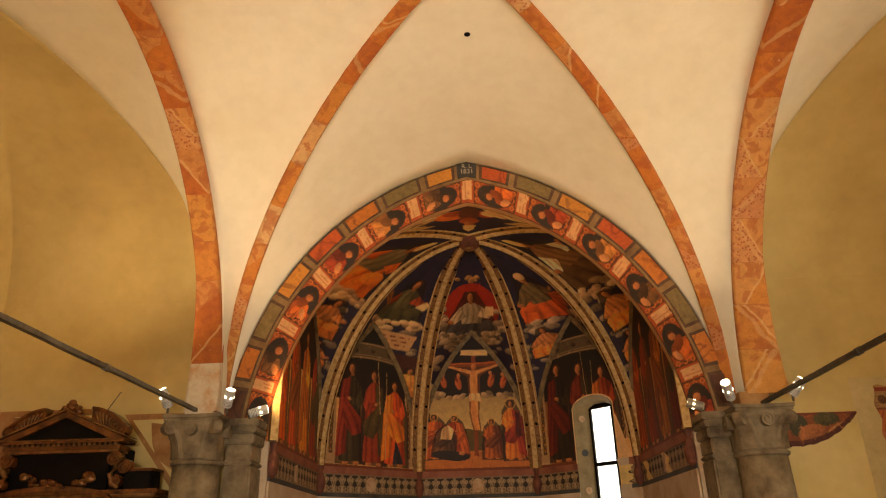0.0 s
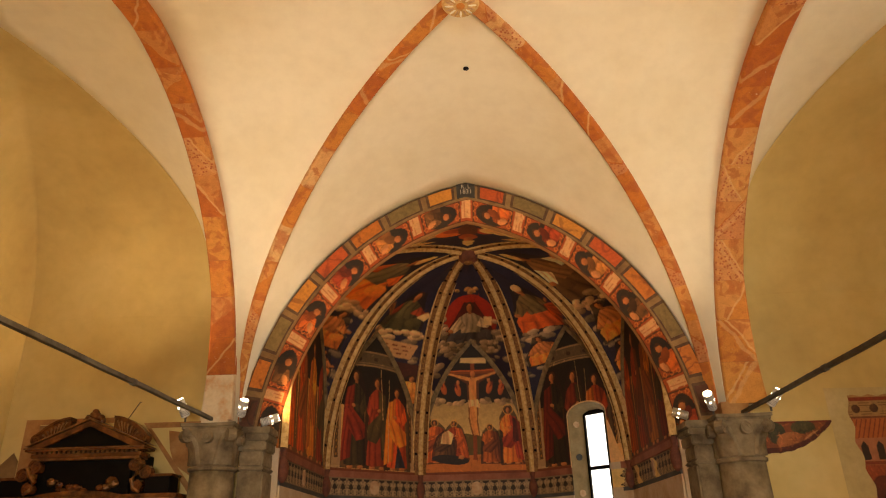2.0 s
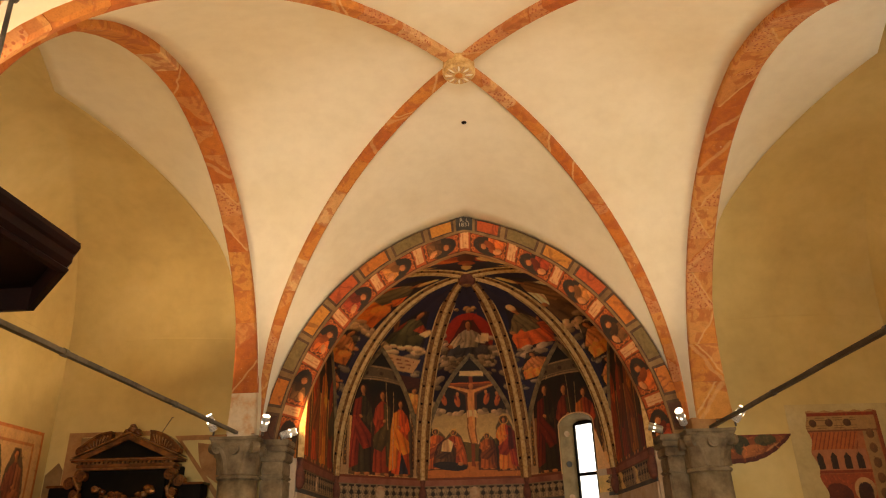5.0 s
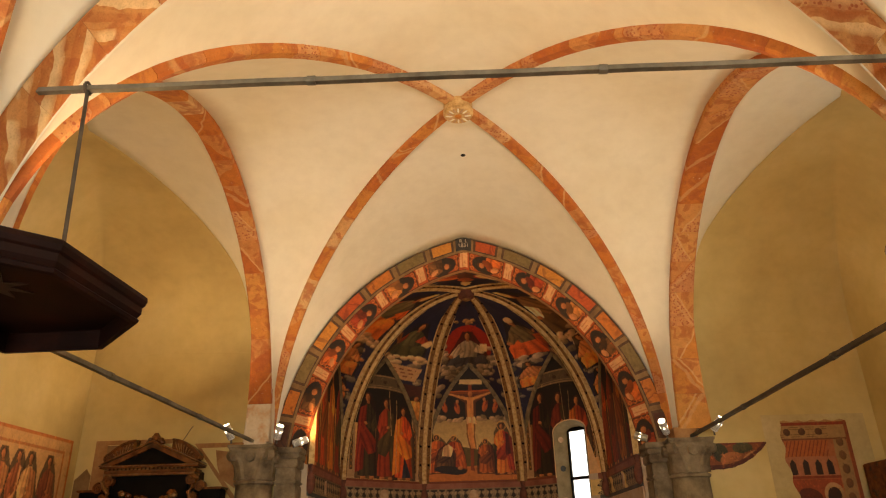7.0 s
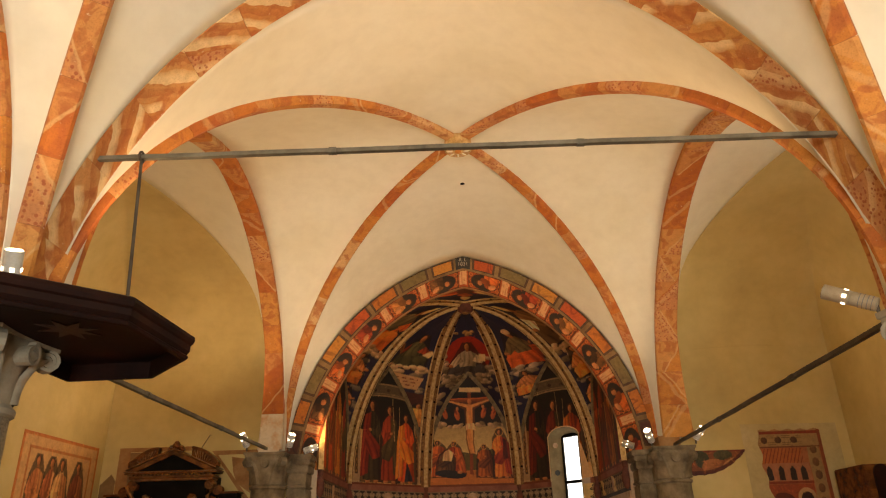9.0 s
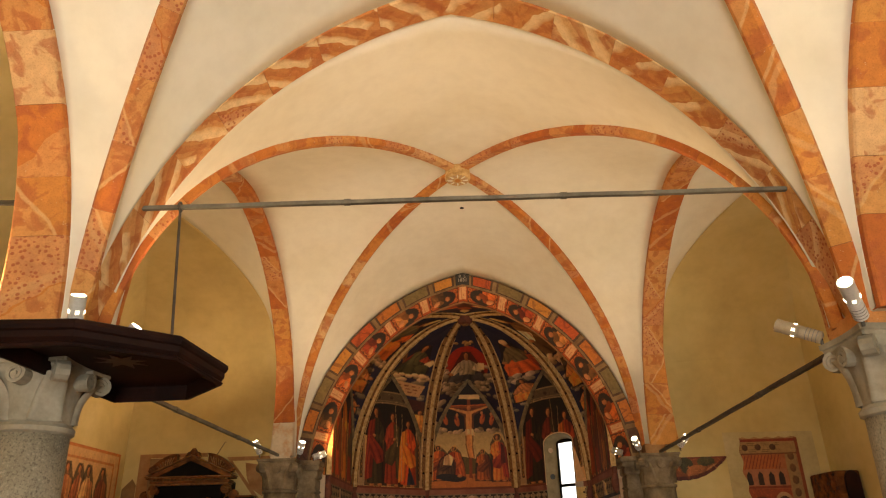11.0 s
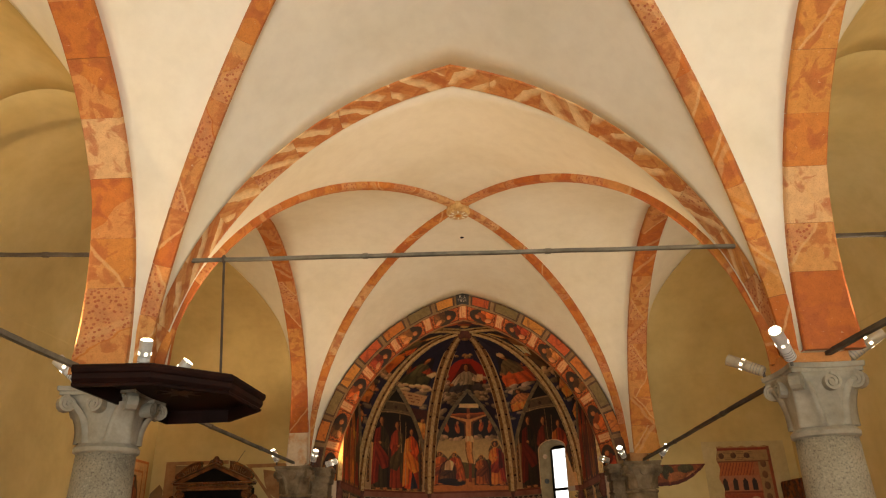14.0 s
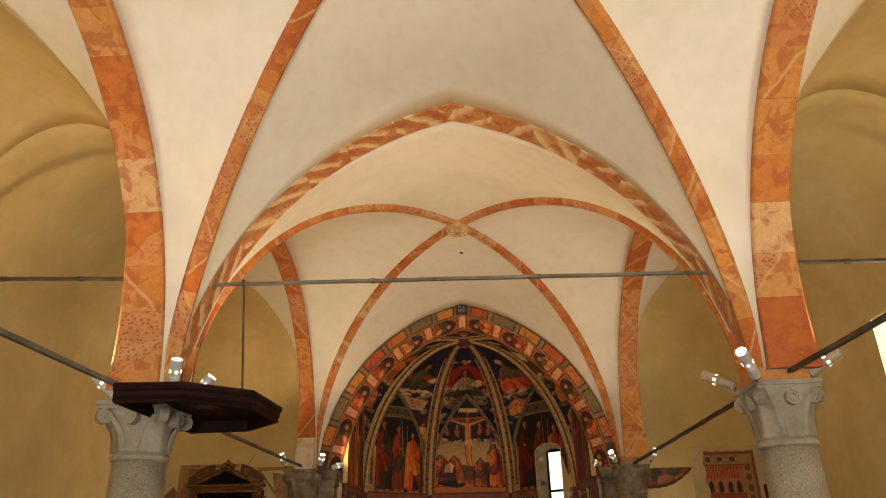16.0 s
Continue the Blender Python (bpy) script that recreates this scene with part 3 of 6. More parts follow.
        tagged(ob, "coved vault of the aisle, its shade put into darker yellow plaster", "ceiling", kind="structure")


bay("east", Y_COL + 0.22, Y_EAST - 0.02, EASTARCH, TRANS, 4.3, (1.1, 1.03))
bay("middle", Y_BACK + 0.22, Y_COL - 0.24, TRANS, TRANS, 4.3, (1.0, 1.3))
bay("west", Y_WEST, Y_BACK - 0.22, TRANS, TRANS, 2.1)

# transverse arches over the nave
for y in (Y_COL, Y_BACK):
    a = thing("transverse_arch", "pointed transverse arch painted with flaming orange marble", "arch", "transverse arches")
    line = [Vector((AX + u, y + 0.0, z + 0.15)) for u, z in arch(TRANS[0] + 0.12, TRANS[1], TRANS[2], SPRING - 0.1, 28)]
    o = Vector((0, 1, 0)).cross((line[1] - line[0]).normalized())
    blocks("arch", line, Vector((0, 1, 0)), 0.54, 0.09, 0.80, a, 0.04, mat=FLAME, inward=1 if o.dot(Vector((AX, y, 4)) - line[0]) > 0 else -1)

# keystone boss
for ym in ((Y_COL + 0.22 + Y_EAST - 0.02) / 2 + 0.05, (Y_BACK + Y_COL) / 2 + 0.05):
    b = thing("keystone_boss", "round carved keystone boss with radiating petals", "boss", "keystones")
    bm = bmesh.new()
    lathe(bm, AX, ym, [(0.10, BOSS_Z - 0.24), (0.22, BOSS_Z - 0.235), (0.25, BOSS_Z - 0.2), (0.24, BOSS_Z)], 28)
    part("disc", bm, RIBCREAM, b)
    for i in range(16):
        f = 2 * math.pi * i / 16
        bm = bmesh.new()
        c = Vector((AX + 0.15 * math.cos(f), ym + 0.15 * math.sin(f), BOSS_Z - 0.235))
        vs = bmesh.ops.create_uvsphere(bm, u_segments=6, v_segments=4, radius=1.0)["verts"]
        for v in vs:
            q = Vector((v.co.x * 0.07, v.co.y * 0.018, v.co.z * 0.016))
            q.rotate(Euler((0, 0, f)))
            v.co = c + q
        part("petal", bm, MEDAL if i % 2 else PLASTER, b)
    bm = bmesh.new()
    lathe(bm, AX, ym, [(0.02, BOSS_Z - 0.27), (0.055, BOSS_Z - 0.255), (0.06, BOSS_Z - 0.23)], 14)
    part("centre", bm, MARBLE, b)

# small dark hole in the eastern web
bm = bmesh.new()
lathe(bm, AX + 0.06, 7.88, [(0.045, 8.33), (0.045, 8.6)], 14)
tagged(part("vault_hole", bm, BLACKWOOD), "small dark lamp-chain hole in the vault", "hole")


# ---------------------------------------------------------------- columns
def volute(bm, c, axis, out, r=0.085, turns=2.1, w=0.16):
    """A scroll: a flat spiral band with thickness w along axis, centred at c; out: outward direction."""
    up = Vector((0, 0, 1))
    path, rad = [], []
    k = 26
    for i in range(k + 1):
        f = i / k
        a = math.pi * 0.5 - f * turns * 2 * math.pi
        rr = r * (1 - 0.8 * f)
        path.append(c + out * (rr * math.cos(a)) + up * (rr * math.sin(a)))
    b = r * 0.16
    sweep(bm, path, axis, [(-w / 2, -b), (-w / 2, b), (w / 2, b), (w / 2, -b)])
    # eye and cheek
    e0, e1 = c - axis * (w * 0.36), c + axis * (w * 0.36)
    tube(bm, [e0, e1], r * 0.86, 16)
    tube(bm, [c - axis * (w * 0.52), c + axis * (w * 0.52)], r * 0.24, 10)


def capital(parent, cx, cy, z0, z1, r, half, mat, squareish=1.0):
    """Bell with corner leaves, volutes and an abacus."""
    h = z1 - z0
    ab = 0.13 * h / 0.86
    bm = bmesh.new()
    n = 32
    prof = [(0.0, 1.0), (0.05, 1.0), (0.3, 1.02), (0.55, 1.08), (0.75, 1.2), (0.88, 1.34)]
    rings = []
    for f, k in prof:
        ring = []
        for i in range(n):
            a = 2 * math.pi * i / n
            sq = 1 / max(abs(math.cos(a)), abs(math.sin(a)))
            rr = r * k * (1 + (sq - 1) * 0.55 * f * f)
            ring.append(bm.verts.new((cx + rr * math.cos(a), cy + rr * math.sin(a), z0 + (h - ab) * f / 0.88)))
        rings.append(ring)
    for lo, hi in zip(rings, rings[1:]):
        for i in range(n):
            bm.faces.new((lo[i], lo[(i + 1) % n], hi[(i + 1) % n], hi[i]))
    bm.faces.new(list(reversed(rings[0])))
    bm.faces.new(rings[-1])
    parent = part("capital", bm, mat, parent, "carved scrolled capital", smooth=True)
    bm = bmesh.new()
    # abacus with hollowed sides
    out = []
    for q in range(4):
        for j in range(9):
            f = j / 8 * 2 - 1
            d = half * (0.90 + 0.10 * f * f)
            p = Vector((d, f * half * 0.96, 0))
            p.rotate(Euler((0, 0, q * math.pi / 2)))
            out.append((cx + p.x, cy + p.y))
    lv = [(1.0, z1 - ab), (1.0, z1 - ab * 0.62), (1.05, z1 - ab * 0.5), (1.06, z1)]
    rr = [[bm.verts.new((cx + (x - cx) * k, cy + (y - cy) * k, z)) for x, y in out] for k, z in lv]
    m = len(out)
    for lo, hi in zip(rr, rr[1:]):
        for i in range(m):
            bm.faces.new((lo[i], lo[(i + 1) % m], hi[(i + 1) % m], hi[i]))
    bm.faces.new(list(reversed(rr[0])))
    bm.faces.new(rr[-1])
    part("abacus", bm, mat, parent)
    for q in range(4):
        f = math.pi / 4 + q * math.pi / 2
        o = Vector((math.cos(f), math.sin(f), 0))
        ax = Vector((-o.y, o.x, 0))
        bm = bmesh.new()
        volute(bm, Vector((cx, cy, z1 - ab - 0.10)) + o * half * 1.17, ax, o, 0.10, 2.1, 0.13)
        part("volute", bm, mat, parent)
        # corner leaf from the neck to the volute
        bm = bmesh.new()
        path = [Vector((cx, cy, z0 + 0.02 + (h - ab - 0.12) * g)) + o * (r * 1.0 + (half * 1.12 - r) * g ** 2.6) for g in [i / 10 for i in range(11)]]
        wd = [0.16 - 0.05 * i / 10 for i in range(11)]
        rings = []
        for i, p in enumerate(path):
            rings.append([bm.verts.new(p + ax * s * wd[i] + o * d) for s, d in ((-1, -0.05), (-0.92, 0.03), (-0.6, 0.012), (0, 0.02), (0.6, 0.012), (0.92, 0.03), (1, -0.05))])
        for lo, hi in zip(rings, rings[1:]):
            for i in range(6):
                bm.faces.new((lo[i], lo[i + 1], hi[i + 1], hi[i]))
        part("leaf", bm, mat, parent, smooth=True)
        o2 = Vector((math.cos(f - math.pi / 4), math.sin(f - math.pi / 4), 0))
        ax2 = Vector((-o2.y, o2.x, 0))
        bm = bmesh.new()
        volute(bm, Vector((cx, cy, z1 - ab - 0.075)) + o2 * (half * 0.93) - Vector((0, 0, 0.05)), o2, ax2, 0.10, 1.9, 0.14)
        part("rosette", bm, mat, parent)


for sx in (-1, 1):
    for y in (Y_COL, Y_BACK):
        cx, cneck = (-4.19, 2.84) if sx < 0 else (4.35, 2.78)
        col = thing("stone_column", "round grey granite column with a carved scrolled capital", "column", "nave columns")
        bm = bmesh.new()
        lathe(bm, cx, y, [(0.52, 0.0), (0.52, 0.18), (0.47, 0.2), (0.48, 0.28), (0.42, 0.34), (0.40, 0.42)], 36)
        part("base", bm, CARVED, col)
        bm = bmesh.new()
        lathe(bm, cx, y, [(0.36, 0.42), (0.36, 1.2), (0.35, 2.0), (0.335, cneck - 0.1)], 40)
        part("shaft", bm, STONE, col, "speckled granite shaft", smooth=True)
        bm = bmesh.new()
        lathe(bm, cx, y, [(0.338, cneck - 0.1), (0.37, cneck - 0.08), (0.375, cneck - 0.035), (0.35, cneck - 0.01), (0.335, cneck + 0.01)], 40)
        part("neck_ring", bm, CARVED, col)
        capital(col, cx, y, cneck, 3.50, 0.325, 0.46 if sx < 0 else 0.41, CARVED)
        bm = bmesh.new()
        box(bm, cx - 0.33, cx + 0.33, y - 0.36, y + 0.36, 3.495, SPRING + 0.06, 0.02)
        part("impost", bm, MARBLE, col, "painted springing stone")

# ---------------------------------------------------------------- wall paintings
RED, ORANGE = (0.25, 0.028, 0.013), (0.50, 0.13, 0.022)
NAVY, BLACKISH = (0.022, 0.022, 0.062), (0.018, 0.014, 0.010)
FLESH, CLOUD, CREAM, PINK = (0.34, 0.165, 0.072), (0.38, 0.33, 0.25), (0.56, 0.44, 0.29), (0.50, 0.32, 0.20)


class Canvas:
    """Colours over two coordinate fields, in metres."""

    def __init__(self, U, V, ground, seed=0, wobble=0.005):
        r = np.random.RandomState(seed)
        self.r = r
        self.U, self.V = U.copy(), V.copy()
        for f in (7.0, 17.0, 39.0):
            a, b, c, d = r.uniform(0, 6.3, 4)
            self.U += wobble * 7 / f * np.sin(f * V + a + 1.7 * np.sin(f * 0.6 * U + b))
            self.V += wobble * 7 / f * np.sin(f * U + c + 1.7 * np.sin(f * 0.6 * V + d))
        self.C = np.ones(U.shape + (3,)) * np.array(ground)

    def put(self, mask, col, k=1.0):
        w = np.clip(mask, 0, 1)[..., None] * k
        self.C = self.C * (1 - w) + np.array(col) * w

    def tone(self, mask, gain):
        self.C *= 1 + np.clip(mask, 0, 1)[..., None] * (np.asarray(gain)[..., None] - 1)

    def ell(self, x, y, rx, ry, col, turn=0.0, k=1.0):
        c, s = math.cos(radians(turn)), math.sin(radians(turn))
        a, b = self.U - x, self.V - y
        p, q = (a * c + b * s) / rx, (b * c - a * s) / ry
        m = (p * p + q * q < 1).astype(float)
        self.put(m, col, k)
        self.tone(m, 1.12 - 0.35 * np.clip(p * 0.6 - q * 0.6 + 0.3, 0, 1))
        return m

    def poly(self, pts, col, k=1.0, folds=0.0, fx=22.0):
        inside = np.zeros(self.U.shape, bool)
        n = len(pts)
        for i in range(n):
            (x0, y0), (x1, y1) = pts[i], pts[(i + 1) % n]
            if y0 == y1:
                continue
            hit = ((y0 > self.V) != (y1 > self.V)) & (self.U < (x1 - x0) * (self.V - y0) / (y1 - y0) + x0)
            inside ^= hit
        m = inside.astype(float)
        self.put(m, col, k)
        if folds:
            ph = self.r.uniform(0, 6)
            wave = np.sin(fx * self.U + 3.5 * np.sin(2.1 * self.V + ph) + ph)
            fine = np.sin(2.3 * fx * self.U + 4.0 * np.sin(3.3 * self.V + 2 * ph) + ph)
            self.tone(m, np.clip(1 + folds * (1.25 * wave + 0.6 * fine) * (0.75 + 0.25 * np.sin(5 * self.V + ph)), 0.25, 2.3))
        return m

    def cloth(self, pts, col, top, bottom, k=5.0, deep=0.55):
        """A hanging cloth: its folds run from top (x, z, half width) down to bottom."""
        m = self.poly(pts, col)
        f = np.clip((self.V - bottom[1]) / (top[1] - bottom[1] + 1e-6), -0.3, 1.3)
        t = (self.U - bottom[0] - (top[0] - bottom[0]) * f) / np.maximum(bottom[2] + (top[2] - bottom[2]) * f, 0.02)
        ph = self.r.uniform(0, 6)
        w = np.abs(np.sin(k * t + ph + 0.9 * np.sin(3.5 * f + ph))) ** 0.7
        w2 = np.sin(2.7 * k * t + 2 * ph + 1.6 * np.sin(6 * f + ph))
        self.tone(m, np.clip((1 - 0.7 * deep + deep * 1.15 * w + 0.07 * w2 + 0.12 * np.sin(2.3 * t + 5 * f + ph)) * (1.12 - 0.5 * np.clip(t, -0.2, 1.1)), 0.15, 2.0))
        return m

    def ring(self, x, y, r, col=(0.50, 0.31, 0.10), w=0.007):
        d = np.hypot(self.U - x, self.V - y)
        self.put((np.abs(d - r) < w).astype(float), col)

    def top_oval(self, x, z, r, hair=(0.055, 0.026, 0.012), halo=False):
        """The plain oval above a draped shape."""
        if halo:
            self.ring(x, z + r * 0.3, r * 2.1)
        self.ell(x, z + r * 0.25, r * 1.25, r * 1.45, hair)
        self.poly([(x - r * 0.5, z - r * 1.7), (x + r * 0.5, z - r * 1.7), (x + r * 0.4, z - r * 0.5), (x - r * 0.4, z - r * 0.5)], tuple(0.7 * v for v in FLESH))
        self.ell(x - r * 0.15, z, r * 0.78, r * 1.15, FLESH)
        self.ell(x + r * 0.25, z - r * 0.2, r * 0.42, r * 0.9, tuple(0.55 * v for v in FLESH), 0, 0.7)

    def robed(self, x, z, h, w, robe, mantle, lean=0.0, halo=False, side=1):
        """A plain draped upright shape with an oval top."""
        s, y = side, z + h
        self.poly([(x - w * 0.60, z - 0.02), (x + w * 0.62, z - 0.02), (x + w * 0.58 + lean, z + h * 0.6), (x + w * 0.42 + lean, z + h * 0.82), (x + h * 0.055 + lean, y), (x - h * 0.055 + lean, y), (x - w * 0.44 + lean, z + h * 0.8), (x - w * 0.54 + lean * 0.4, z + h * 0.45)], (0.025, 0.014, 0.009), 0.8)
        for e in (-0.2, 0.22):
            self.ell(x + w * e, z + 0.015, w * 0.13, h * 0.018, FLESH, -12 * e)
        self.cloth([(x - w * 0.46, z + h * 0.03), (x - w * 0.2, z + h * 0.015), (x + w * 0.1, z + h * 0.03), (x + w * 0.46, z + h * 0.02), (x + w * 0.38 + lean * 0.4, z + h * 0.45), (x + w * 0.33 + lean, z + h * 0.78), (x + w * 0.1 + lean, z + h * 0.855), (x - w * 0.1 + lean, z + h * 0.855), (x - w * 0.33 + lean, z + h * 0.78), (x - w * 0.38 + lean * 0.4, z + h * 0.45)], robe, (x + lean, z + h * 0.8, w * 0.3), (x, z, w * 0.5), 5.5)
        # mantle over one shoulder, hanging down the side, with a fold across the waist
        self.cloth([(x + s * w * 0.60, z + h * 0.05), (x + s * w * 0.20, z + h * 0.10), (x + s * w * 0.10 + lean * 0.5, z + h * 0.48), (x + s * w * 0.05 + lean, z + h * 0.845), (x + s * w * 0.38 + lean, z + h * 0.80), (x + s * w * 0.52 + lean * 0.6, z + h * 0.52)], mantle, (x + s * w * 0.2 + lean, z + h * 0.83, w * 0.2), (x + s * w * 0.42, z + h * 0.05, w * 0.24), 4.0, 0.6)
        self.cloth([(x - s * w * 0.44, z + h * 0.30), (x - s * w * 0.42 + lean * 0.5, z + h * 0.44), (x + s * w * 0.15 + lean * 0.7, z + h * 0.60), (x + s * w * 0.42 + lean * 0.7, z + h * 0.58), (x + s * w * 0.30, z + h * 0.40), (x - s * w * 0.05, z + h * 0.26)], mantle, (x + s * w * 0.3, z + h * 0.6, w * 0.5), (x - s * w * 0.4, z + h * 0.22, w * 0.5), 4.5, 0.6)
        # sleeve and the pale end of it
        self.cloth([(x - s * w * 0.36 + lean, z + h * 0.77), (x - s * w * 0.47 + lean, z + h * 0.60), (x - s * w * 0.30 + lean, z + h * 0.53), (x + s * w * 0.05 + lean, z + h * 0.60), (x + s * w * 0.03 + lean, z + h * 0.645), (x - s * w * 0.20 + lean, z + h * 0.63)], tuple(1.25 * v for v in robe), (x - s * w * 0.3, z + h * 0.77, w * 0.2), (x - s * w * 0.3, z + h * 0.53, w * 0.3), 4.0, 0.5)
        self.ell(x + s * w * 0.09 + lean, z + h * 0.625, w * 0.085, h * 0.018, FLESH, 25 * s)
        self.top_oval(x + lean, z + h * 0.925, h * 0.040, halo=halo)

    def seated(self, x, z, s, robe, mantle, under, lean=0.0):
        """A plain seated draped shape, s metres high."""
        self.poly([(x - s * 0.62, z - s * 0.04), (x + s * 0.58, z - s * 0.03), (x + s * 0.5, z + s * 0.36), (x + s * 0.3 + lean, z + s * 0.72), (x + s * 0.12 + lean, z + s * 1.02), (x - s * 0.12 + lean, z + s * 1.02), (x - s * 0.3 + lean, z + s * 0.7), (x - s * 0.56, z + s * 0.34)], (0.016, 0.012, 0.010), 0.75)
        self.cloth([(x - s * 0.55, z), (x - s * 0.1, z + s * 0.04), (x + s * 0.1, z), (x + s * 0.5, z + s * 0.02), (x + s * 0.46, z + s * 0.32), (x + s * 0.2 + lean, z + s * 0.5), (x - s * 0.25 + lean, z + s * 0.5), (x - s * 0.50, z + s * 0.3)], mantle, (x + lean, z + s * 0.75, s * 0.15), (x, z, s * 0.5), 6.0, 0.6)
        for e in (-1, 1):
            self.ell(x + e * s * 0.30, z + s * 0.32, s * 0.15, s * 0.11, tuple(min(0.6, 1.35 * v) for v in mantle), 20 * e, 0.8)
        self.cloth([(x - s * 0.20, z + s * 0.36), (x + s * 0.20, z + s * 0.38), (x + s * 0.25 + lean, z + s * 0.70), (x + s * 0.08 + lean, z + s * 0.80), (x - s * 0.08 + lean, z + s * 0.80), (x - s * 0.24 + lean, z + s * 0.69)], robe, (x + lean, z + s * 0.8, s * 0.16), (x, z + s * 0.36, s * 0.22), 5.0, 0.5)
        self.cloth([(x - s * 0.22 + lean, z + s * 0.70), (x - s * 0.44, z + s * 0.46), (x - s * 0.36, z + s * 0.36), (x - s * 0.10 + lean, z + s * 0.52)], under, (x - s * 0.2, z + s * 0.7, s * 0.15), (x - s * 0.35, z + s * 0.36, s * 0.2), 5.0, 0.5)
        self.cloth([(x + s * 0.22 + lean, z + s * 0.70), (x + s * 0.42, z + s * 0.56), (x + s * 0.36, z + s * 0.46), (x + s * 0.12 + lean, z + s * 0.52)], under, (x + s * 0.2, z + s * 0.7, s * 0.15), (x + s * 0.35, z + s * 0.42, s * 0.2), 5.0, 0.5)
        self.ell(x + s * 0.43, z + s * 0.56, s * 0.06, s * 0.04, FLESH, 20)
        self.ell(x - s * 0.42, z + s * 0.41, s * 0.06, s * 0.04, FLESH, -20)
        self.top_oval(x + lean, z + s * 0.90, s * 0.075)

    def clouds(self, x0, x1, z0, z1, n, size, col=CLOUD):
        for _ in range(n):
            x, z, s = self.r.uniform(x0, x1), self.r.uniform(z0, z1), size * self.r.uniform(0.5, 1.2)
            g = self.r.uniform(0.35, 1.1)
            turn = self.r.uniform(-25, 25)
            self.ell(x, z - s * 0.05, s * 0.84, s * 0.54, tuple(c * g * 0.55 for c in col), turn, 0.4)
            self.ell(x, z, s * 0.8, s * 0.48, tuple(c * g for c in col), turn, 0.7)
            self.ell(x - s * 0.15, z + s * 0.14, s * 0.5, s * 0.22, tuple(min(0.7, c * g * 1.2) for c in col), turn, 0.5)

    def dabs(self, n, size):
        """Short brush strokes, lighter and darker than what they lie on."""
        flat_u, flat_v = self.U.ravel(), self.V.ravel()
        for _ in range(n):
            i = self.r.randint(flat_u.size)
            x, y = flat_u[i], flat_v[i]
            base = self.C.reshape(-1, 3)[i]
            pale = base.mean() > 0.2
            g = self.r.choice((0.88, 0.94, 1.06) if pale else (0.5, 0.65, 0.8, 1.3, 1.55, 1.9))
            tint = np.array((g, g * self.r.uniform(0.85, 1.1), g * self.r.uniform(0.75, 1.1)))
            a = radians(self.r.choice((80, 95, 60, 120, 20)) + self.r.uniform(-15, 15))
            c, s = math.cos(a), math.sin(a)
            l, w = size * self.r.uniform(0.6, 1.8), size * self.r.uniform(0.14, 0.32)
            near = (np.abs(self.U - x) < l) & (np.abs(self.V - y) < l)
            p, q = self.U[near] - x, self.V[near] - y
            bow = 0.25 * self.r.uniform(-1, 1) / l
            t, o = p * c + q * s, q * c - p * s
            hit = (t / l) ** 2 + ((o - bow * t * t) / w) ** 2 < 1
            sub = self.C[near]
            sub[hit] = np.clip(base * tint * 0.5 + sub[hit] * 0.5, 0.004, 0.7)
            self.C[near] = sub

    def plumes(self, x, z, s, turn, n=7, col=(0.50, 0.30, 0.10)):
        for i in range(n):
            a = turn + (i - n / 2) * 7
            d = s * (0.5 + 0.1 * (i % 3))
            g = self.r.uniform(0.45, 1.1)
            self.ell(x + d * math.cos(radians(a)), z + d * math.sin(radians(a)), s * 0.5, s * 0.055, tuple(c * g for c in col), a)


def fresco(name, P, C, inside, thick, parent, label, keep=None, mat=None):
    """A painted surface: grid P, colours C; keep: mask of the vertices that stay."""
    nu, nv = P.shape[:2]
    idx = np.arange(nu * nv).reshape(nu, nv)
    q = np.stack([idx[:-1, :-1], idx[1:, :-1], idx[1:, 1:], idx[:-1, 1:]], -1).reshape(-1, 4)
    i, j = nu // 2, nv // 2
    a, b, c = (Vector(P[i, j]), Vector(P[i + 1, j]), Vector(P[i, j + 1]))
    if (b - a).cross(c - a).dot(Vector(inside) - a) > 0:
        q = q[:, ::-1]
    if keep is not None:
        q = q[keep.reshape(-1)[q].all(1)]
    me = bpy.data.meshes.new(name)
    me.from_pydata(P.reshape(-1, 3).tolist(), [], q.tolist())
    lay = me.color_attributes.new("paint", "FLOAT_COLOR", "POINT")
    rgba = np.ones((nu * nv, 4))
    rgba[:, :3] = np.clip((C.reshape(-1, 3) / 0.2) ** 1.18 * np.array((0.275, 0.208, 0.140)), 0.004, 0.8)
    lay.data.foreach_set("color", rgba.ravel())
    me.shade_smooth()
    me.materials.append(mat or FRESCO)
    ob = new(name, me)
    ob.parent = parent
    mod = ob.modifiers.new("thickness", "SOLIDIFY")
    mod.thickness, mod.offset = thick, 1.0
    return tagged(ob, label)


# ---------------------------------------------------------------- the choir
HS = AR * math.tan(math.pi / 8)          # half a side of the octagon
VERT = [Vector((ACX - AR - 0.05, Y_EAST + 0.5)), Vector((ACX - AR, ACY + HS)), Vector((ACX - HS, ACY + AR)), Vector((ACX + HS, ACY + AR)), Vector((ACX + AR, ACY + HS)), Vector((ACX + AR + 0.05, Y_EAST + 0.5))]
CENTRE = Vector((ACX, ACY, 3.0))
BOSS = Vector((ACX, ACY + 0.1, ABOSS + 0.1))
NA = 168
RIBS = [diagonal((v.x, v.y, AZ0), BOSS, NA, 0.6 if i in (0, 5) else 1.0) for i, v in enumerate(VERT)]
LUN_A, LUN_C, LUN_TOP = HS - 0.06, 3.3, 6.66
WIN_U0, WIN_U1, WIN_TOP, WIN_SILL = -0.20, 0.86, 4.70, 1.6
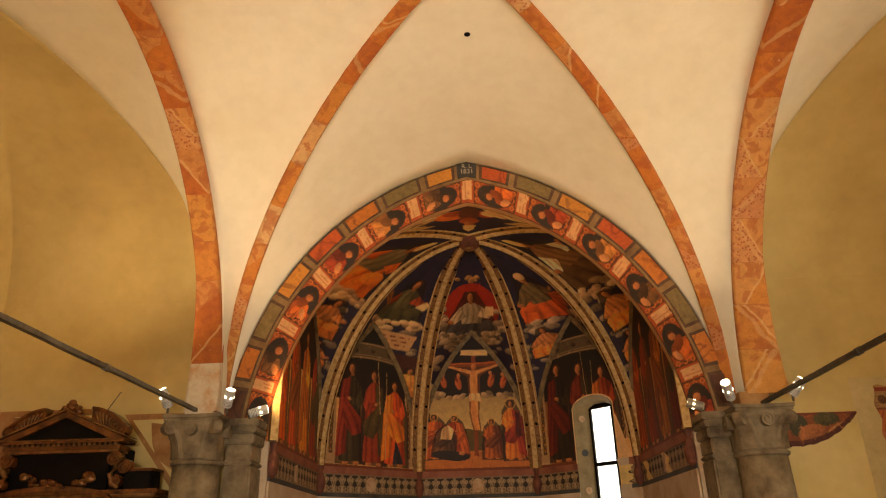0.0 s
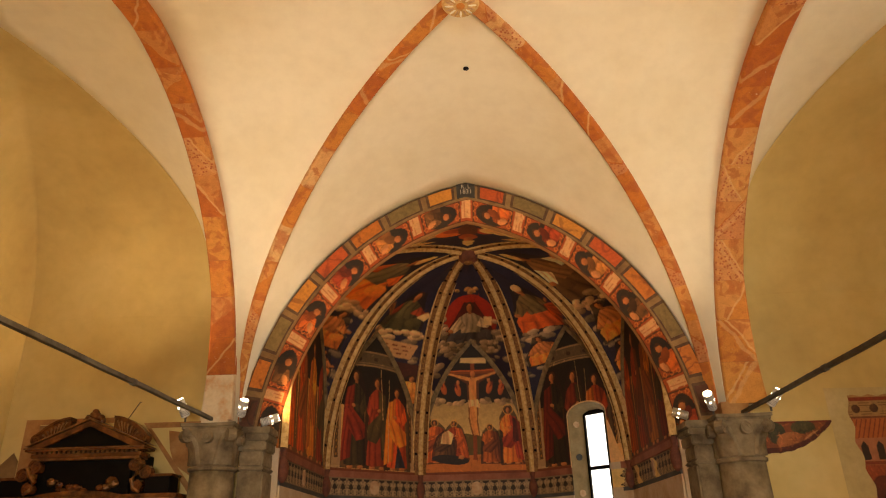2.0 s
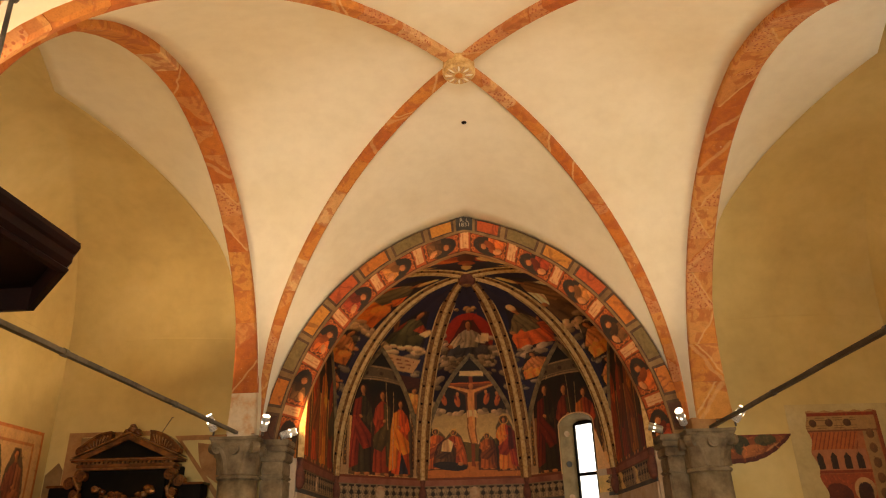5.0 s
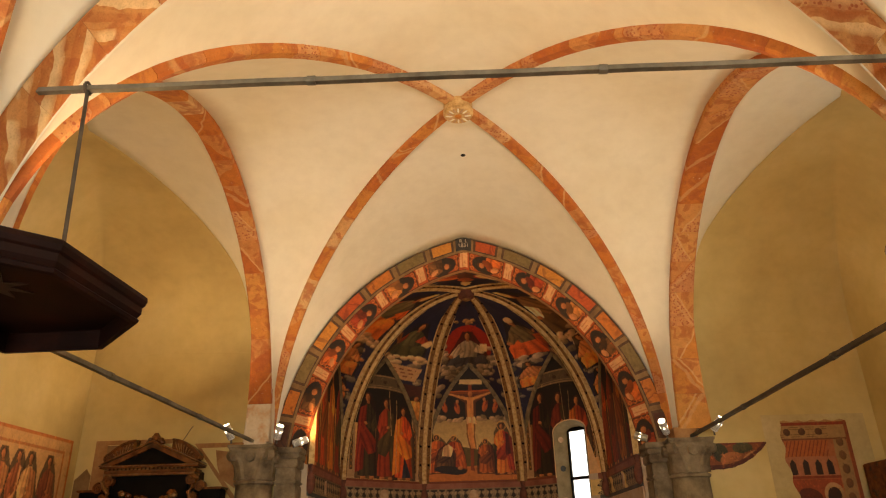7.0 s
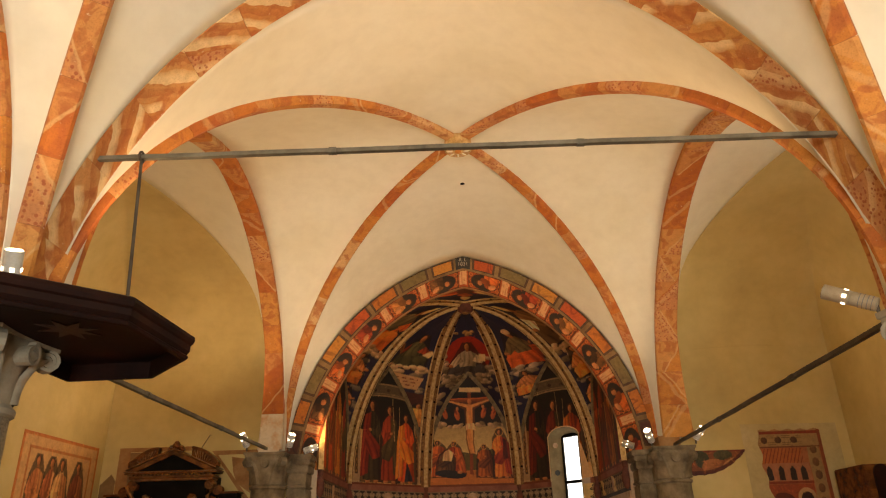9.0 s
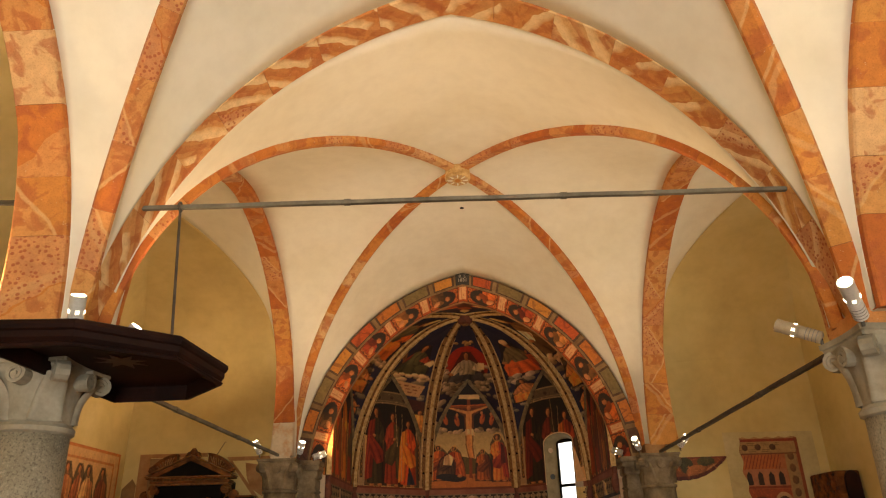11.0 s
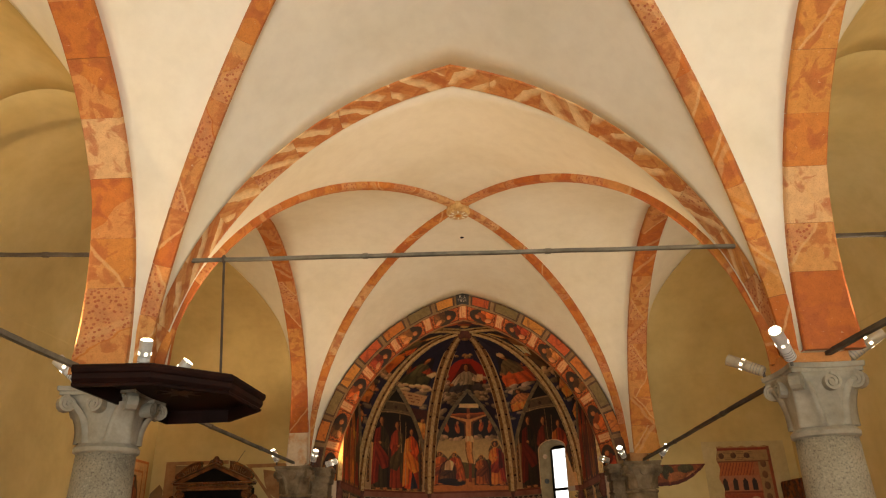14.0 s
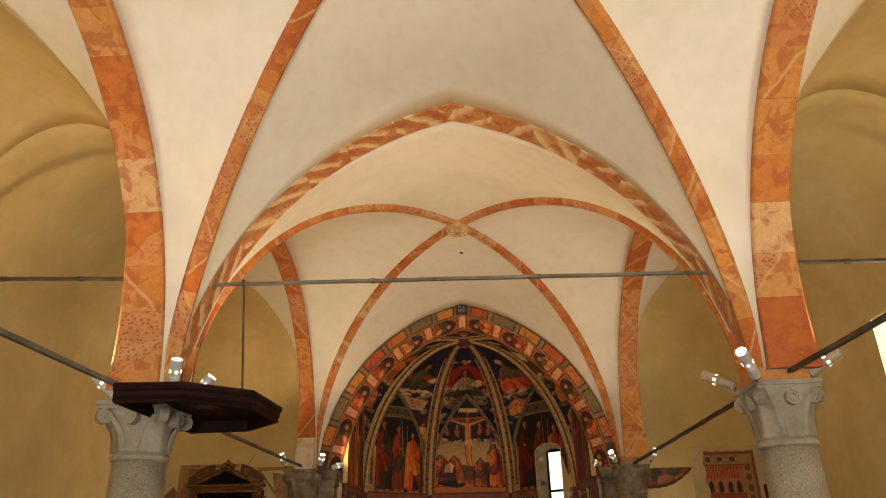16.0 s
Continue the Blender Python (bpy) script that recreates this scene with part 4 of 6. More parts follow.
choir = thing("wall_choir", "five-sided choir wall covered in dark frescoes", "wall", kind="structure")
vault = thing("ceiling_choir", "frescoed umbrella vault on painted ribs", "ceiling", kind="structure")


def in_window(U, Z):
    mid, r = (WIN_U0 + WIN_U1) / 2, (WIN_U1 - WIN_U0) / 2
    zs = WIN_TOP - r * 0.55
    return (np.abs(U - mid) < r) & (Z > WIN_SILL) & (Z < zs + 0.55 * np.sqrt(np.maximum(r * r - (U - mid) ** 2, 0)))


def paint_lunette(k, U, Z):
    c = Canvas(U, Z, BLACKISH, 20 + k)
    if k == 2:     # cross on a hill before a pale sky
        c.poly([(-1.6, 4.0), (1.6, 4.0), (1.6, 5.0), (-1.6, 5.0)], (0.42, 0.36, 0.20))
        c.tone((Z < 5.0) & (Z > 4.0), 1.12 - 0.38 * (Z - 4.0))
        c.clouds(-1.2, 1.2, 4.98, 5.10, 30, 0.12, (0.42, 0.34, 0.24))
        c.poly([(-1.6, 3.2), (1.6, 3.2), (1.6, 4.30), (0.75, 4.36), (0.2, 4.16), (-0.2, 4.24), (-0.8, 4.16), (-1.15, 4.7), (-1.6, 4.85)], (0.10, 0.085, 0.030))
        c.poly([(-1.6, 3.2), (1.6, 3.2), (1.6, 3.66), (0.8, 3.76), (-0.3, 3.70), (-1.6, 3.74)], (0.36, 0.16, 0.05))
        for x, z in ((-0.75, 5.38), (-0.38, 5.34), (0.42, 5.38), (0.72, 5.34)):
            c.ell(x, z, 0.075, 0.16, (0.34, 0.11, 0.035), 15 * (1 if x < 0 else -1))
            c.ell(x, z + 0.19, 0.045, 0.055, FLESH)
            c.plumes(x, z, 0.17, 120 if x < 0 else 60, 4, (0.20, 0.05, 0.025))
        c.poly([(-0.05, 3.6), (0.05, 3.6), (0.05, 6.1), (-0.05, 6.1)], (0.19, 0.06, 0.022))
        c.poly([(-0.80, 5.74), (0.80, 5.76), (0.80, 5.86), (-0.80, 5.84)], (0.38, 0.12, 0.03))
        c.poly([(-0.30, 6.05), (0.36, 6.02), (0.36, 6.16), (-0.30, 6.19)], (0.55, 0.42, 0.26))
        c.poly([(-0.68, 5.81), (0.68, 5.82), (0.16, 5.50), (0.125, 5.0), (0.11, 4.55), (0.13, 4.17), (-0.05, 4.17), (-0.14, 4.6), (-0.14, 5.0), (-0.15, 5.50)], (0.13, 0.05, 0.02), 0.8)
        c.poly([(-0.66, 5.79), (-0.10, 5.66), (0.10, 5.66), (0.66, 5.80), (0.66, 5.76), (0.09, 5.56), (0.085, 5.0), (0.07, 4.55), (0.10, 4.2), (-0.02, 4.2), (-0.10, 4.6), (-0.10, 5.0), (-0.09, 5.56), (-0.66, 5.75)], (0.50, 0.27, 0.11), folds=0.15, fx=30)
        c.poly([(-0.12, 5.08), (0.12, 5.08), (0.17, 4.86), (-0.02, 4.92), (-0.13, 4.88)], (0.56, 0.40, 0.24), folds=0.2, fx=50)
        c.ell(0.0, 5.75, 0.065, 0.09, (0.36, 0.16, 0.06))
        c.robed(-1.12, 3.55, 1.05, 0.60, (0.36, 0.11, 0.028), (0.20, 0.06, 0.022), 0.12, True)
        c.robed(-0.45, 3.60, 0.95, 0.50, (0.20, 0.045, 0.018), (0.32, 0.10, 0.03), -0.06, True)
        c.robed(-0.80, 3.62, 0.72, 0.50, (0.10, 0.055, 0.03), (0.06, 0.035, 0.025), 0.06, False)
        c.poly([(-0.86, 4.02), (-0.60, 3.98), (-0.52, 4.22), (-0.66, 4.34), (-0.82, 4.26)], (0.50, 0.36, 0.22), folds=0.3)
        c.ell(-0.62, 3.62, 0.46, 0.11, (0.022, 0.022, 0.030), -6)
        c.ell(-0.35, 3.68, 0.07, 0.05, FLESH)
        c.robed(0.40, 3.52, 0.92, 0.46, (0.24, 0.085, 0.024), (0.11, 0.04, 0.018), -0.02, True)
        c.robed(0.92, 3.48, 1.42, 0.50, (0.42, 0.15, 0.035), (0.20, 0.035, 0.016), -0.06, True, 1)
        c.poly([(0.95, 4.0), (1.25, 4.05), (1.14, 4.5), (0.98, 4.62)], (0.10, 0.018, 0.010), folds=0.4)
    elif k in (1, 3):   # three draped shapes before pale niches
        # dim puts the shade of the window wall into its paint colours
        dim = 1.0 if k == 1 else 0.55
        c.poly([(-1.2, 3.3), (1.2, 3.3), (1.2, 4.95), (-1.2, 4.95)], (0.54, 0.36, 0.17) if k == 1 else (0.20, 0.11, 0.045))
        c.poly([(-1.5, 4.75), (1.5, 4.75), (1.5, 7), (-1.5, 7)], (0.016, 0.015, 0.010))
        arc = Z - 5.78 + 0.10 * U * U
        c.put(((arc > 0) & (arc < 0.34)).astype(float), (0.10, 0.085, 0.06))
        c.put(((np.abs(arc) < 0.02) | (np.abs(arc - 0.34) < 0.02) | (np.abs(arc - 0.06) < 0.008)).astype(float), (0.24, 0.19, 0.12))
        for f in (-0.5, 0.0, 0.5):
            c.ell(f, 5.95 - 0.10 * f * f, 0.07, 0.05, (0.05, 0.035, 0.025))
        for x in (-1.10, 1.08):
            c.poly([(x - 0.13, 3.3), (x + 0.13, 3.3), (x + 0.10, 5.1), (x - 0.10, 5.1)], (0.30, 0.24, 0.16))
            c.poly([(x - 0.05, 3.55), (x + 0.05, 3.55), (x + 0.04, 5.05), (x - 0.04, 5.05)], (0.09, 0.06, 0.035))
            c.put(((np.abs(U - x) < 0.045) & (Z > 3.6) & (Z < 5.0) & (np.sin(Z * 42) * np.cos((U - x) * 60) > 0.35)).astype(float), (0.26, 0.15, 0.05))
            c.poly([(x - 0.17, 3.3), (x + 0.17, 3.3), (x + 0.17, 3.38), (x - 0.17, 3.38)], (0.36, 0.30, 0.20))
        trio = ((-0.62, 2.26, (0.040, 0.034, 0.018), (0.165, 0.030, 0.015)), (0.02, 2.16, (0.19, 0.040, 0.018), (0.060, 0.050, 0.024)), (0.63, 1.98, (0.34, 0.070, 0.020), (0.45, 0.165, 0.030)))
        for i, (x, h, rb, mt) in enumerate(trio):
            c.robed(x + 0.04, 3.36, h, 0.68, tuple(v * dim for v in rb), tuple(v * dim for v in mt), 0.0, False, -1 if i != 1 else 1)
        for x0, z0, x1, z1 in ((0.24, 4.5, 0.16, 5.75), (0.40, 3.5, 0.42, 5.5)):
            c.poly([(x0 - 0.012, z0), (x0 + 0.012, z0), (x1 + 0.006, z1), (x1 - 0.006, z1)], (0.42, 0.32, 0.18), 0.9 * dim)
        if k == 1:
            c.poly([(0.60, 3.4), (0.92, 3.42), (0.80, 3.75), (0.70, 3.95)], (0.03, 0.035, 0.06), folds=0.3)
        else:         # fallen plaster beside the window
            edge = WIN_U1 - 0.05 + 0.10 * np.sin(9 * Z) + 0.05 * np.sin(23 * Z + 1)
            lost = (U > edge) & (Z < 3.80 - 0.55 * (U - WIN_U1) + 0.05 * np.sin(17 * U))
            c.put(lost.astype(float), (0.50, 0.36, 0.20))
    else:   # side walls
        # left wall kept bright for its lamp; dim paints shade into the right
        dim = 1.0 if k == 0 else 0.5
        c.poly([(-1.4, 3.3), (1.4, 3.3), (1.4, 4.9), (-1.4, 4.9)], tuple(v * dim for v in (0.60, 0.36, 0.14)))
        cols = [(ORANGE, (0.40, 0.10, 0.03)), ((0.34, 0.08, 0.025), (0.20, 0.08, 0.03)), ((0.50, 0.22, 0.045), (0.30, 0.12, 0.035)), ((0.20, 0.04, 0.02), (0.07, 0.06, 0.03))]
        for i, (rb, mt) in enumerate(cols):
            x = -1.25 + 0.82 * i
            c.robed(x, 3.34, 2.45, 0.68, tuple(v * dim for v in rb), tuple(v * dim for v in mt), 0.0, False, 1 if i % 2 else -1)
    # frame mouldings and base line
    c.dabs(260, 0.045)
    c.put((Z < 3.33).astype(float), (0.14, 0.05, 0.03))
    return c.C


def paint_web(k, U, Z):
    c = Canvas(U, Z, NAVY, 60 + k)
    if k == 2:     # a red roundel with a seated draped shape on clouds
        c.clouds(-1.5, 1.5, 4.6, 6.75, 110, 0.15)
        c.ell(0, 7.15, 0.66, 0.68, RED)
        c.seated(0.0, 6.42, 1.2, (0.26, 0.24, 0.19), (0.055, 0.058, 0.070), (0.34, 0.30, 0.23))
        c.clouds(-0.75, 0.75, 6.3, 6.62, 40, 0.14)
        c.clouds(-0.95, -0.6, 6.6, 7.3, 18, 0.13)
        c.clouds(0.6, 0.95, 6.6, 7.3, 18, 0.13)
        c.poly([(0.32, 7.05), (0.52, 7.03), (0.54, 7.25), (0.34, 7.27)], CREAM)
        c.clouds(-0.3, 0.3, 7.88, 8.0, 16, 0.09, (0.48, 0.33, 0.15))
    elif k == 1:
        c.clouds(-1.5, 1.5, 4.5, 6.6, 80, 0.15)
        c.seated(0.12, 6.72, 1.05, (0.085, 0.085, 0.045), (0.060, 0.060, 0.030), (0.22, 0.05, 0.02))
        c.poly([(0.42, 7.18), (0.62, 7.12), (0.70, 7.28), (0.60, 7.34), (0.50, 7.28)], (0.58, 0.44, 0.28))
        c.plumes(-0.25, 7.1, 0.4, 140, 5, (0.30, 0.15, 0.05))
        c.clouds(-0.5, 0.8, 6.55, 6.8, 30, 0.14, CREAM)
        c.poly([(-0.35, 6.2), (0.8, 6.1), (0.8, 6.5), (-0.35, 6.58)], (0.40, 0.29, 0.18))
        for f in (6.22, 6.32, 6.42):
            c.put(((np.abs(Z - f) < 0.018) & (np.abs(U - 0.2) < 0.5) & (np.sin(U * 40 + f * 30) > -0.3)).astype(float), (0.15, 0.05, 0.03))
        c.poly([(0.55, 5.4), (1.2, 5.3), (1.2, 6.0), (0.6, 6.0)], (0.06, 0.022, 0.015))
        c.seated(0.98, 5.0, 0.7, (0.46, 0.26, 0.08), (0.40, 0.20, 0.06), (0.35, 0.16, 0.05))
    elif k == 3:
        c.clouds(-1.5, 1.5, 5.2, 6.6, 80, 0.15, (0.30, 0.27, 0.22))
        c.seated(-0.1, 6.7, 1.15, (0.11, 0.09, 0.045), (0.36, 0.092, 0.022), (0.13, 0.10, 0.05))
        c.ell(-0.1, 7.80, 0.12, 0.09, (0.46, 0.36, 0.22))
        c.plumes(0.15, 7.25, 0.55, -25, 7, (0.36, 0.10, 0.03))
        c.clouds(-0.7, 0.7, 6.5, 6.75, 30, 0.14, CLOUD)
        c.seated(-0.55, 5.85, 0.7, FLESH, (0.50, 0.19, 0.05), FLESH)
        c.poly([(-0.72, 5.25), (-0.45, 5.22), (-0.38, 5.85), (-0.66, 5.9)], PINK, folds=0.2)
    elif k in (0, 4):
        warm = k == 0
        s = 1 if warm else -1
        c.clouds(-1.8, 1.8, 5.0, 6.85, 110, 0.16)
        c.seated(0.35 * s, 6.95, 1.45, (0.13, 0.12, 0.075) if warm else (0.16, 0.10, 0.05), (0.56, 0.17, 0.03) if warm else (0.09, 0.06, 0.03), ORANGE if warm else (0.62, 0.52, 0.38), 0.1 * s)
        c.ell(0.47 * s, 8.33, 0.09, 0.16, (0.58, 0.45, 0.22), 20 * s)
        c.clouds(-0.3, 1.2, 6.75, 7.0, 30, 0.16, CREAM)
        c.clouds(-1.2, 0.3, 6.75, 7.0, 30, 0.16, CREAM)
        c.seated(0.85 * s, 5.9, 0.85, FLESH, (0.52, 0.20, 0.05), (0.42, 0.19, 0.07))
        c.poly([(s * 0.35, 6.5), (s * 0.5, 6.55), (s * 0.95, 5.75), (s * 0.8, 5.7)], (0.62, 0.46, 0.32))
        c.seated(1.15 * s, 5.2, 0.6, FLESH, (0.50, 0.18, 0.05), FLESH)
    else:
        for s in (-1, 1):
            c.clouds(s * 0.6, s * 2.4, 11.35, 11.75, 40, 0.17, (0.36, 0.29, 0.19))
            for x, y, l, a in ((1.55, 11.72, 0.75, 14), (1.40, 11.88, 0.80, 10), (1.30, 12.02, 0.70, 4), (1.0, 11.62, 0.5, 20), (1.15, 12.14, 0.5, 0)):
                c.plumes(s * (x - 0.45), y, l, 90 - s * (90 - a), 5, (0.68, 0.48, 0.22))
            c.clouds(s * 0.25, s * 1.0, 11.50, 11.80, 16, 0.15, (0.60, 0.48, 0.30))
        c.ell(-0.36, 11.76, 0.30, 0.22, (0.46, 0.15, 0.03), 12)
        c.ell(-0.30, 11.70, 0.22, 0.10, (0.28, 0.07, 0.02), 25)
        c.ell(0.32, 11.74, 0.20, 0.16, (0.28, 0.05, 0.02), -12)
        c.ell(0.42, 11.68, 0.20, 0.14, (0.56, 0.42, 0.24), -20)
        c.ell(0, 11.75, 0.20, 0.30, (0.10, 0.04, 0.02))
        c.ell(0, 12.08, 0.20, 0.13, (0.30, 0.09, 0.03))
        c.ell(0, 12.22, 0.10, 0.12, FLESH)
        c.poly([(-0.14, 12.28), (0.14, 12.28), (0.10, 12.46), (0.0, 12.54), (-0.10, 12.46)], (0.58, 0.44, 0.22))
    c.dabs(260, 0.045)
    return c.C


def lunette_points(k, n=90, m=84, z0=AZ0):
    a, b = VERT[k], VERT[k + 1]
    mid, t = (a + b) / 2, (b - a).normalized()
    half = (b - a).length / 2
    prof = arch(LUN_A, LUN_C, LUN_TOP + (0.25 if k in (0, 4) else 0.0), z0, n // 2)
    P = np.zeros((n + 1, m + 1, 3))
    U = np.zeros((n + 1, m + 1))
    for i, (u, z) in enumerate(prof):
        u *= half / LUN_A
        z = max(z, z0 + 0.04)
        for j in range(m + 1):
            # spread the columns evenly below the arch
            e = (i / n * 2 - 1) * half
            f = j / m
            x = e * (1 - f) + u * f
            P[i, j] = (mid.x + t.x * x, mid.y + t.y * x, z0 + (z - z0) * f)
            U[i, j] = x
    return P, U, P[:, :, 2], mid, t, half


def flat_points(k, n, m, z0, z1, u0=None, u1=None):
    a, b = VERT[k], VERT[k + 1]
    mid, t = (a + b) / 2, (b - a).normalized()
    half = (b - a).length / 2
    u = np.linspace(-half if u0 is None else u0, half if u1 is None else u1, n + 1)
    z = np.linspace(z0, z1, m + 1)
    U, Z = np.meshgrid(u, z, indexing="ij")
    P = np.stack([mid.x + t.x * U, mid.y + t.y * U, Z], -1)
    return P, U, Z


INSIDE = (ACX, ACY, 4.0)
for k in range(5):
    if k == 3:
        # the wall with the window: an even grid cut by the lunette arch and by the opening
        P, U, Z = flat_points(k, 280, 300, AZ0, 6.7)
        prof = arch(HS, LUN_C, LUN_TOP, AZ0, 40)
        zt = np.interp(U[:, 0], [p[0] for p in prof], [p[1] for p in prof])[:, None]
        Pz = AZ0 + (Z - AZ0) * (zt + 0.03 - AZ0) / (6.7 - AZ0)
        P[:, :, 2] = Pz
        keep = ~in_window(U, Pz)
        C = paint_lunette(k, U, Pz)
        rim = in_window((U - 0.33) * 0.94 + 0.33, Pz - 0.03)
        C[rim] = (0.52, 0.44, 0.32)
        worn = (U > 0.80) & (Pz < 4.1 + 0.25 * np.sin(U * 9) - (U - 0.8) * 1.2)
        C[worn] = (0.50, 0.40, 0.27)
        fresco("lunette", P, C, INSIDE, 0.42, choir, "dark fresco of draped shapes round the window, shade painted in", keep)
    else:
        P, U, Z, mid, t, half = lunette_points(k, 280, 260)
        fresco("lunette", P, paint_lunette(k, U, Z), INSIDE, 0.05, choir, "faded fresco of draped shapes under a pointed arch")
    # vault web over it
    prof = arch(LUN_A, LUN_C, LUN_TOP + (0.25 if k in (0, 4) else 0.0), AZ0, NA)
    a, b = VERT[k], VERT[k + 1]
    mid, t = (a + b) / 2, (b - a).normalized()
    wide = (b - a).length / 2 / LUN_A
    e = [Vector((mid.x + t.x * u * wide, mid.y + t.y * u * wide, z)) for u, z in prof]
    g = web(e, RIBS[k], RIBS[k + 1], 0.05, 170)
    U = (g[:, :, 0] - mid.x) * t.x + (g[:, :, 1] - mid.y) * t.y
    inward = np.abs((g[:, :, 0] - mid.x) * t.y - (g[:, :, 1] - mid.y) * t.x)
    fresco("vault_web", g, paint_web(k, U, g[:, :, 2] + 0.3 * inward), INSIDE, 0.04, vault, "dark blue vault web with draped shapes on clouds")
# western web, over the arch
prof = arch(3.40, 1.0, 7.40, AZ0, NA)
e = [Vector((AX + u, Y_EAST + 0.40, z)) for u, z in prof]
g = web(e, RIBS[0], RIBS[5], 0.03, 120)
west_paint = paint_web(5, g[:, :, 0] - ACX, 11.45 + (g[:, :, 1] - 11.45) / 1.75)
west_paint[g[:, :, 2] < 5.4] = (0.40, 0.19, 0.065)
fresco("vault_web", g, west_paint, INSIDE, 0.04, vault, "dark blue vault web with golden plumes")

# frieze of scrolled ornament, red ledge above it, plain wall below
for k in range(5):
    z0, z1 = 2.74, 3.13
    spans = [(None, None)] if k != 3 else [(None, WIN_U0), (WIN_U1, None)]
    for (ua, ub) in spans:
        P, U, Z = flat_points(k, 420 if ua is None and ub is None else 200, 56, z0, z1, ua, ub)
        v = (Z - z0) / (z1 - z0)
        a = np.abs(((U / 0.22) % 1.0) - 0.5) * 0.22
        w = (v - 0.5) * 0.36
        r1, r2 = np.hypot(a - 0.055, w + 0.09), np.hypot(a - 0.060, w - 0.075)
        stem = np.abs(a - 0.030 - 0.022 * np.sin(22 * w + 0.6)) < 0.009
        leaf = (a < 0.030 * np.clip(1 - np.abs(w - 0.05) / 0.10, 0, 1) + 0.003) & (np.abs(np.sin(150 * a + 40 * w)) > 0.35)
        orn = (np.abs(r1 - 0.036) < 0.010) | (r1 < 0.013) | (np.abs(r2 - 0.030) < 0.009) | (r2 < 0.010) | stem | leaf | ((np.abs(w + 0.15) < 0.012) & (np.sin(90 * a) > -0.2))
        C = np.where(orn[..., None], np.array((0.29, 0.26, 0.20)), np.array((0.030, 0.028, 0.025)))
        C[(v < 0.07) | (v > 0.93)] = (0.17, 0.15, 0.12)
        if k == 4:    # patches of fallen plaster
            C[np.sin(4.3 * U + 0.6) + 0.6 * np.sin(9 * U + 11 * Z) + 0.5 * np.sin(21 * Z + 5 * U) > 0.95] = (0.62, 0.47, 0.28)
        if k == 3 and ua is not None:
            C[U < 1.14 + 0.05 * np.sin(31 * Z) + 0.03 * np.sin(67 * Z)] = (0.62, 0.47, 0.28)
        ob = fresco("frieze", P, C, INSIDE, 0.35, choir, "grey scrollwork frieze on a black ground")
        half = (VERT[k + 1] - VERT[k]).length / 2
        a_, b_ = VERT[k], VERT[k + 1]
        mid, t = (a_ + b_) / 2, (b_ - a_).normalized()
        nrm = Vector((ACX - mid.x, ACY - mid.y)).normalized()
        for zz0, zz1, d, mat, nm in ((3.13, 3.27, 0.03, "RED", "ledge"), (2.66, 2.74, 0.03, "DARK", "dado_line")):
            bm = bmesh.new()
            xa, xb = (-half if ua is None else ua), (half if ub is None else ub)
            q = [Vector((mid.x + t.x * xa, mid.y + t.y * xa)), Vector((mid.x + t.x * xb, mid.y + t.y * xb))]
            pts = [q[0] + nrm * d, q[1] + nrm * d, q[1] - nrm * 0.35, q[0] - nrm * 0.35]
            lo = [bm.verts.new((p.x, p.y, zz0)) for p in pts]
            hi = [bm.verts.new((p.x, p.y, zz1)) for p in pts]
            bm.faces.new(lo), bm.faces.new(hi)
            for i in range(4):
                bm.faces.new((lo[i], lo[(i + 1) % 4], hi[(i + 1) % 4], hi[i]))
            bmesh.ops.recalc_face_normals(bm, faces=bm.faces)
            part(nm, bm, LEDGE if mat == "RED" else STONEDARK, choir)
            if k == 3 and ua is not None:      # bare plaster where the ledge has fallen away
                bm = bmesh.new()
                q2 = [q[0], Vector((mid.x + t.x * 1.14, mid.y + t.y * 1.14))]
                bare = [q2[0] + nrm * (d + 0.004), q2[1] + nrm * (d + 0.004), q2[1] - nrm * 0.02, q2[0] - nrm * 0.02]
                lo = [bm.verts.new((p.x, p.y, zz0 - 0.002)) for p in bare]
                hi = [bm.verts.new((p.x, p.y, zz1 + 0.002)) for p in bare]
                bm.faces.new(lo), bm.faces.new(hi)
                for i in range(4):
                    bm.faces.new((lo[i], lo[(i + 1) % 4], hi[(i + 1) % 4], hi[i]))
                bmesh.ops.recalc_face_normals(bm, faces=bm.faces)
                part("bare_plaster", bm, DADO, choir, "pale bare plaster")
        bm = bmesh.new()
        lo = [bm.verts.new((p.x, p.y, 0.0)) for p in pts]
        hi = [bm.verts.new((p.x, p.y, 2.66)) for p in pts]
        bm.faces.new(lo), bm.faces.new(hi)
        for i in range(4):
            bm.faces.new((lo[i], lo[(i + 1) % 4], hi[(i + 1) % 4], hi[i]))
        bmesh.ops.recalc_face_normals(bm, faces=bm.faces)
        part("lower_wall", bm, DADO, choir)
    # round medallion in the frieze
    if k != 3:
        bm = bmesh.new()
        c = Vector((mid.x, mid.y, 2.94))
        n3 = Vector((nrm.x, nrm.y, 0))
        tube(bm, [c - n3 * 0.02, c + n3 * 0.015], 0.13, 24)
        for q in bm.verts:
            q.co.z = c.z + (q.co.z - c.z) * 1.2
        part("medallion", bm, MEDAL, choir, "round painted medallion")
# short returns between the choir arch and the octagon, down to the floor
for s, v in ((-1, VERT[0]), (1, VERT[5])):
    bm = bmesh.new()
    x = v.x
    box(bm, min(x, x + s * 0.35), max(x, x + s * 0.35), Y_EAST + 0.43, v.y, 0.0, 3.3)
    part("return_wall", bm, DADO, choir)

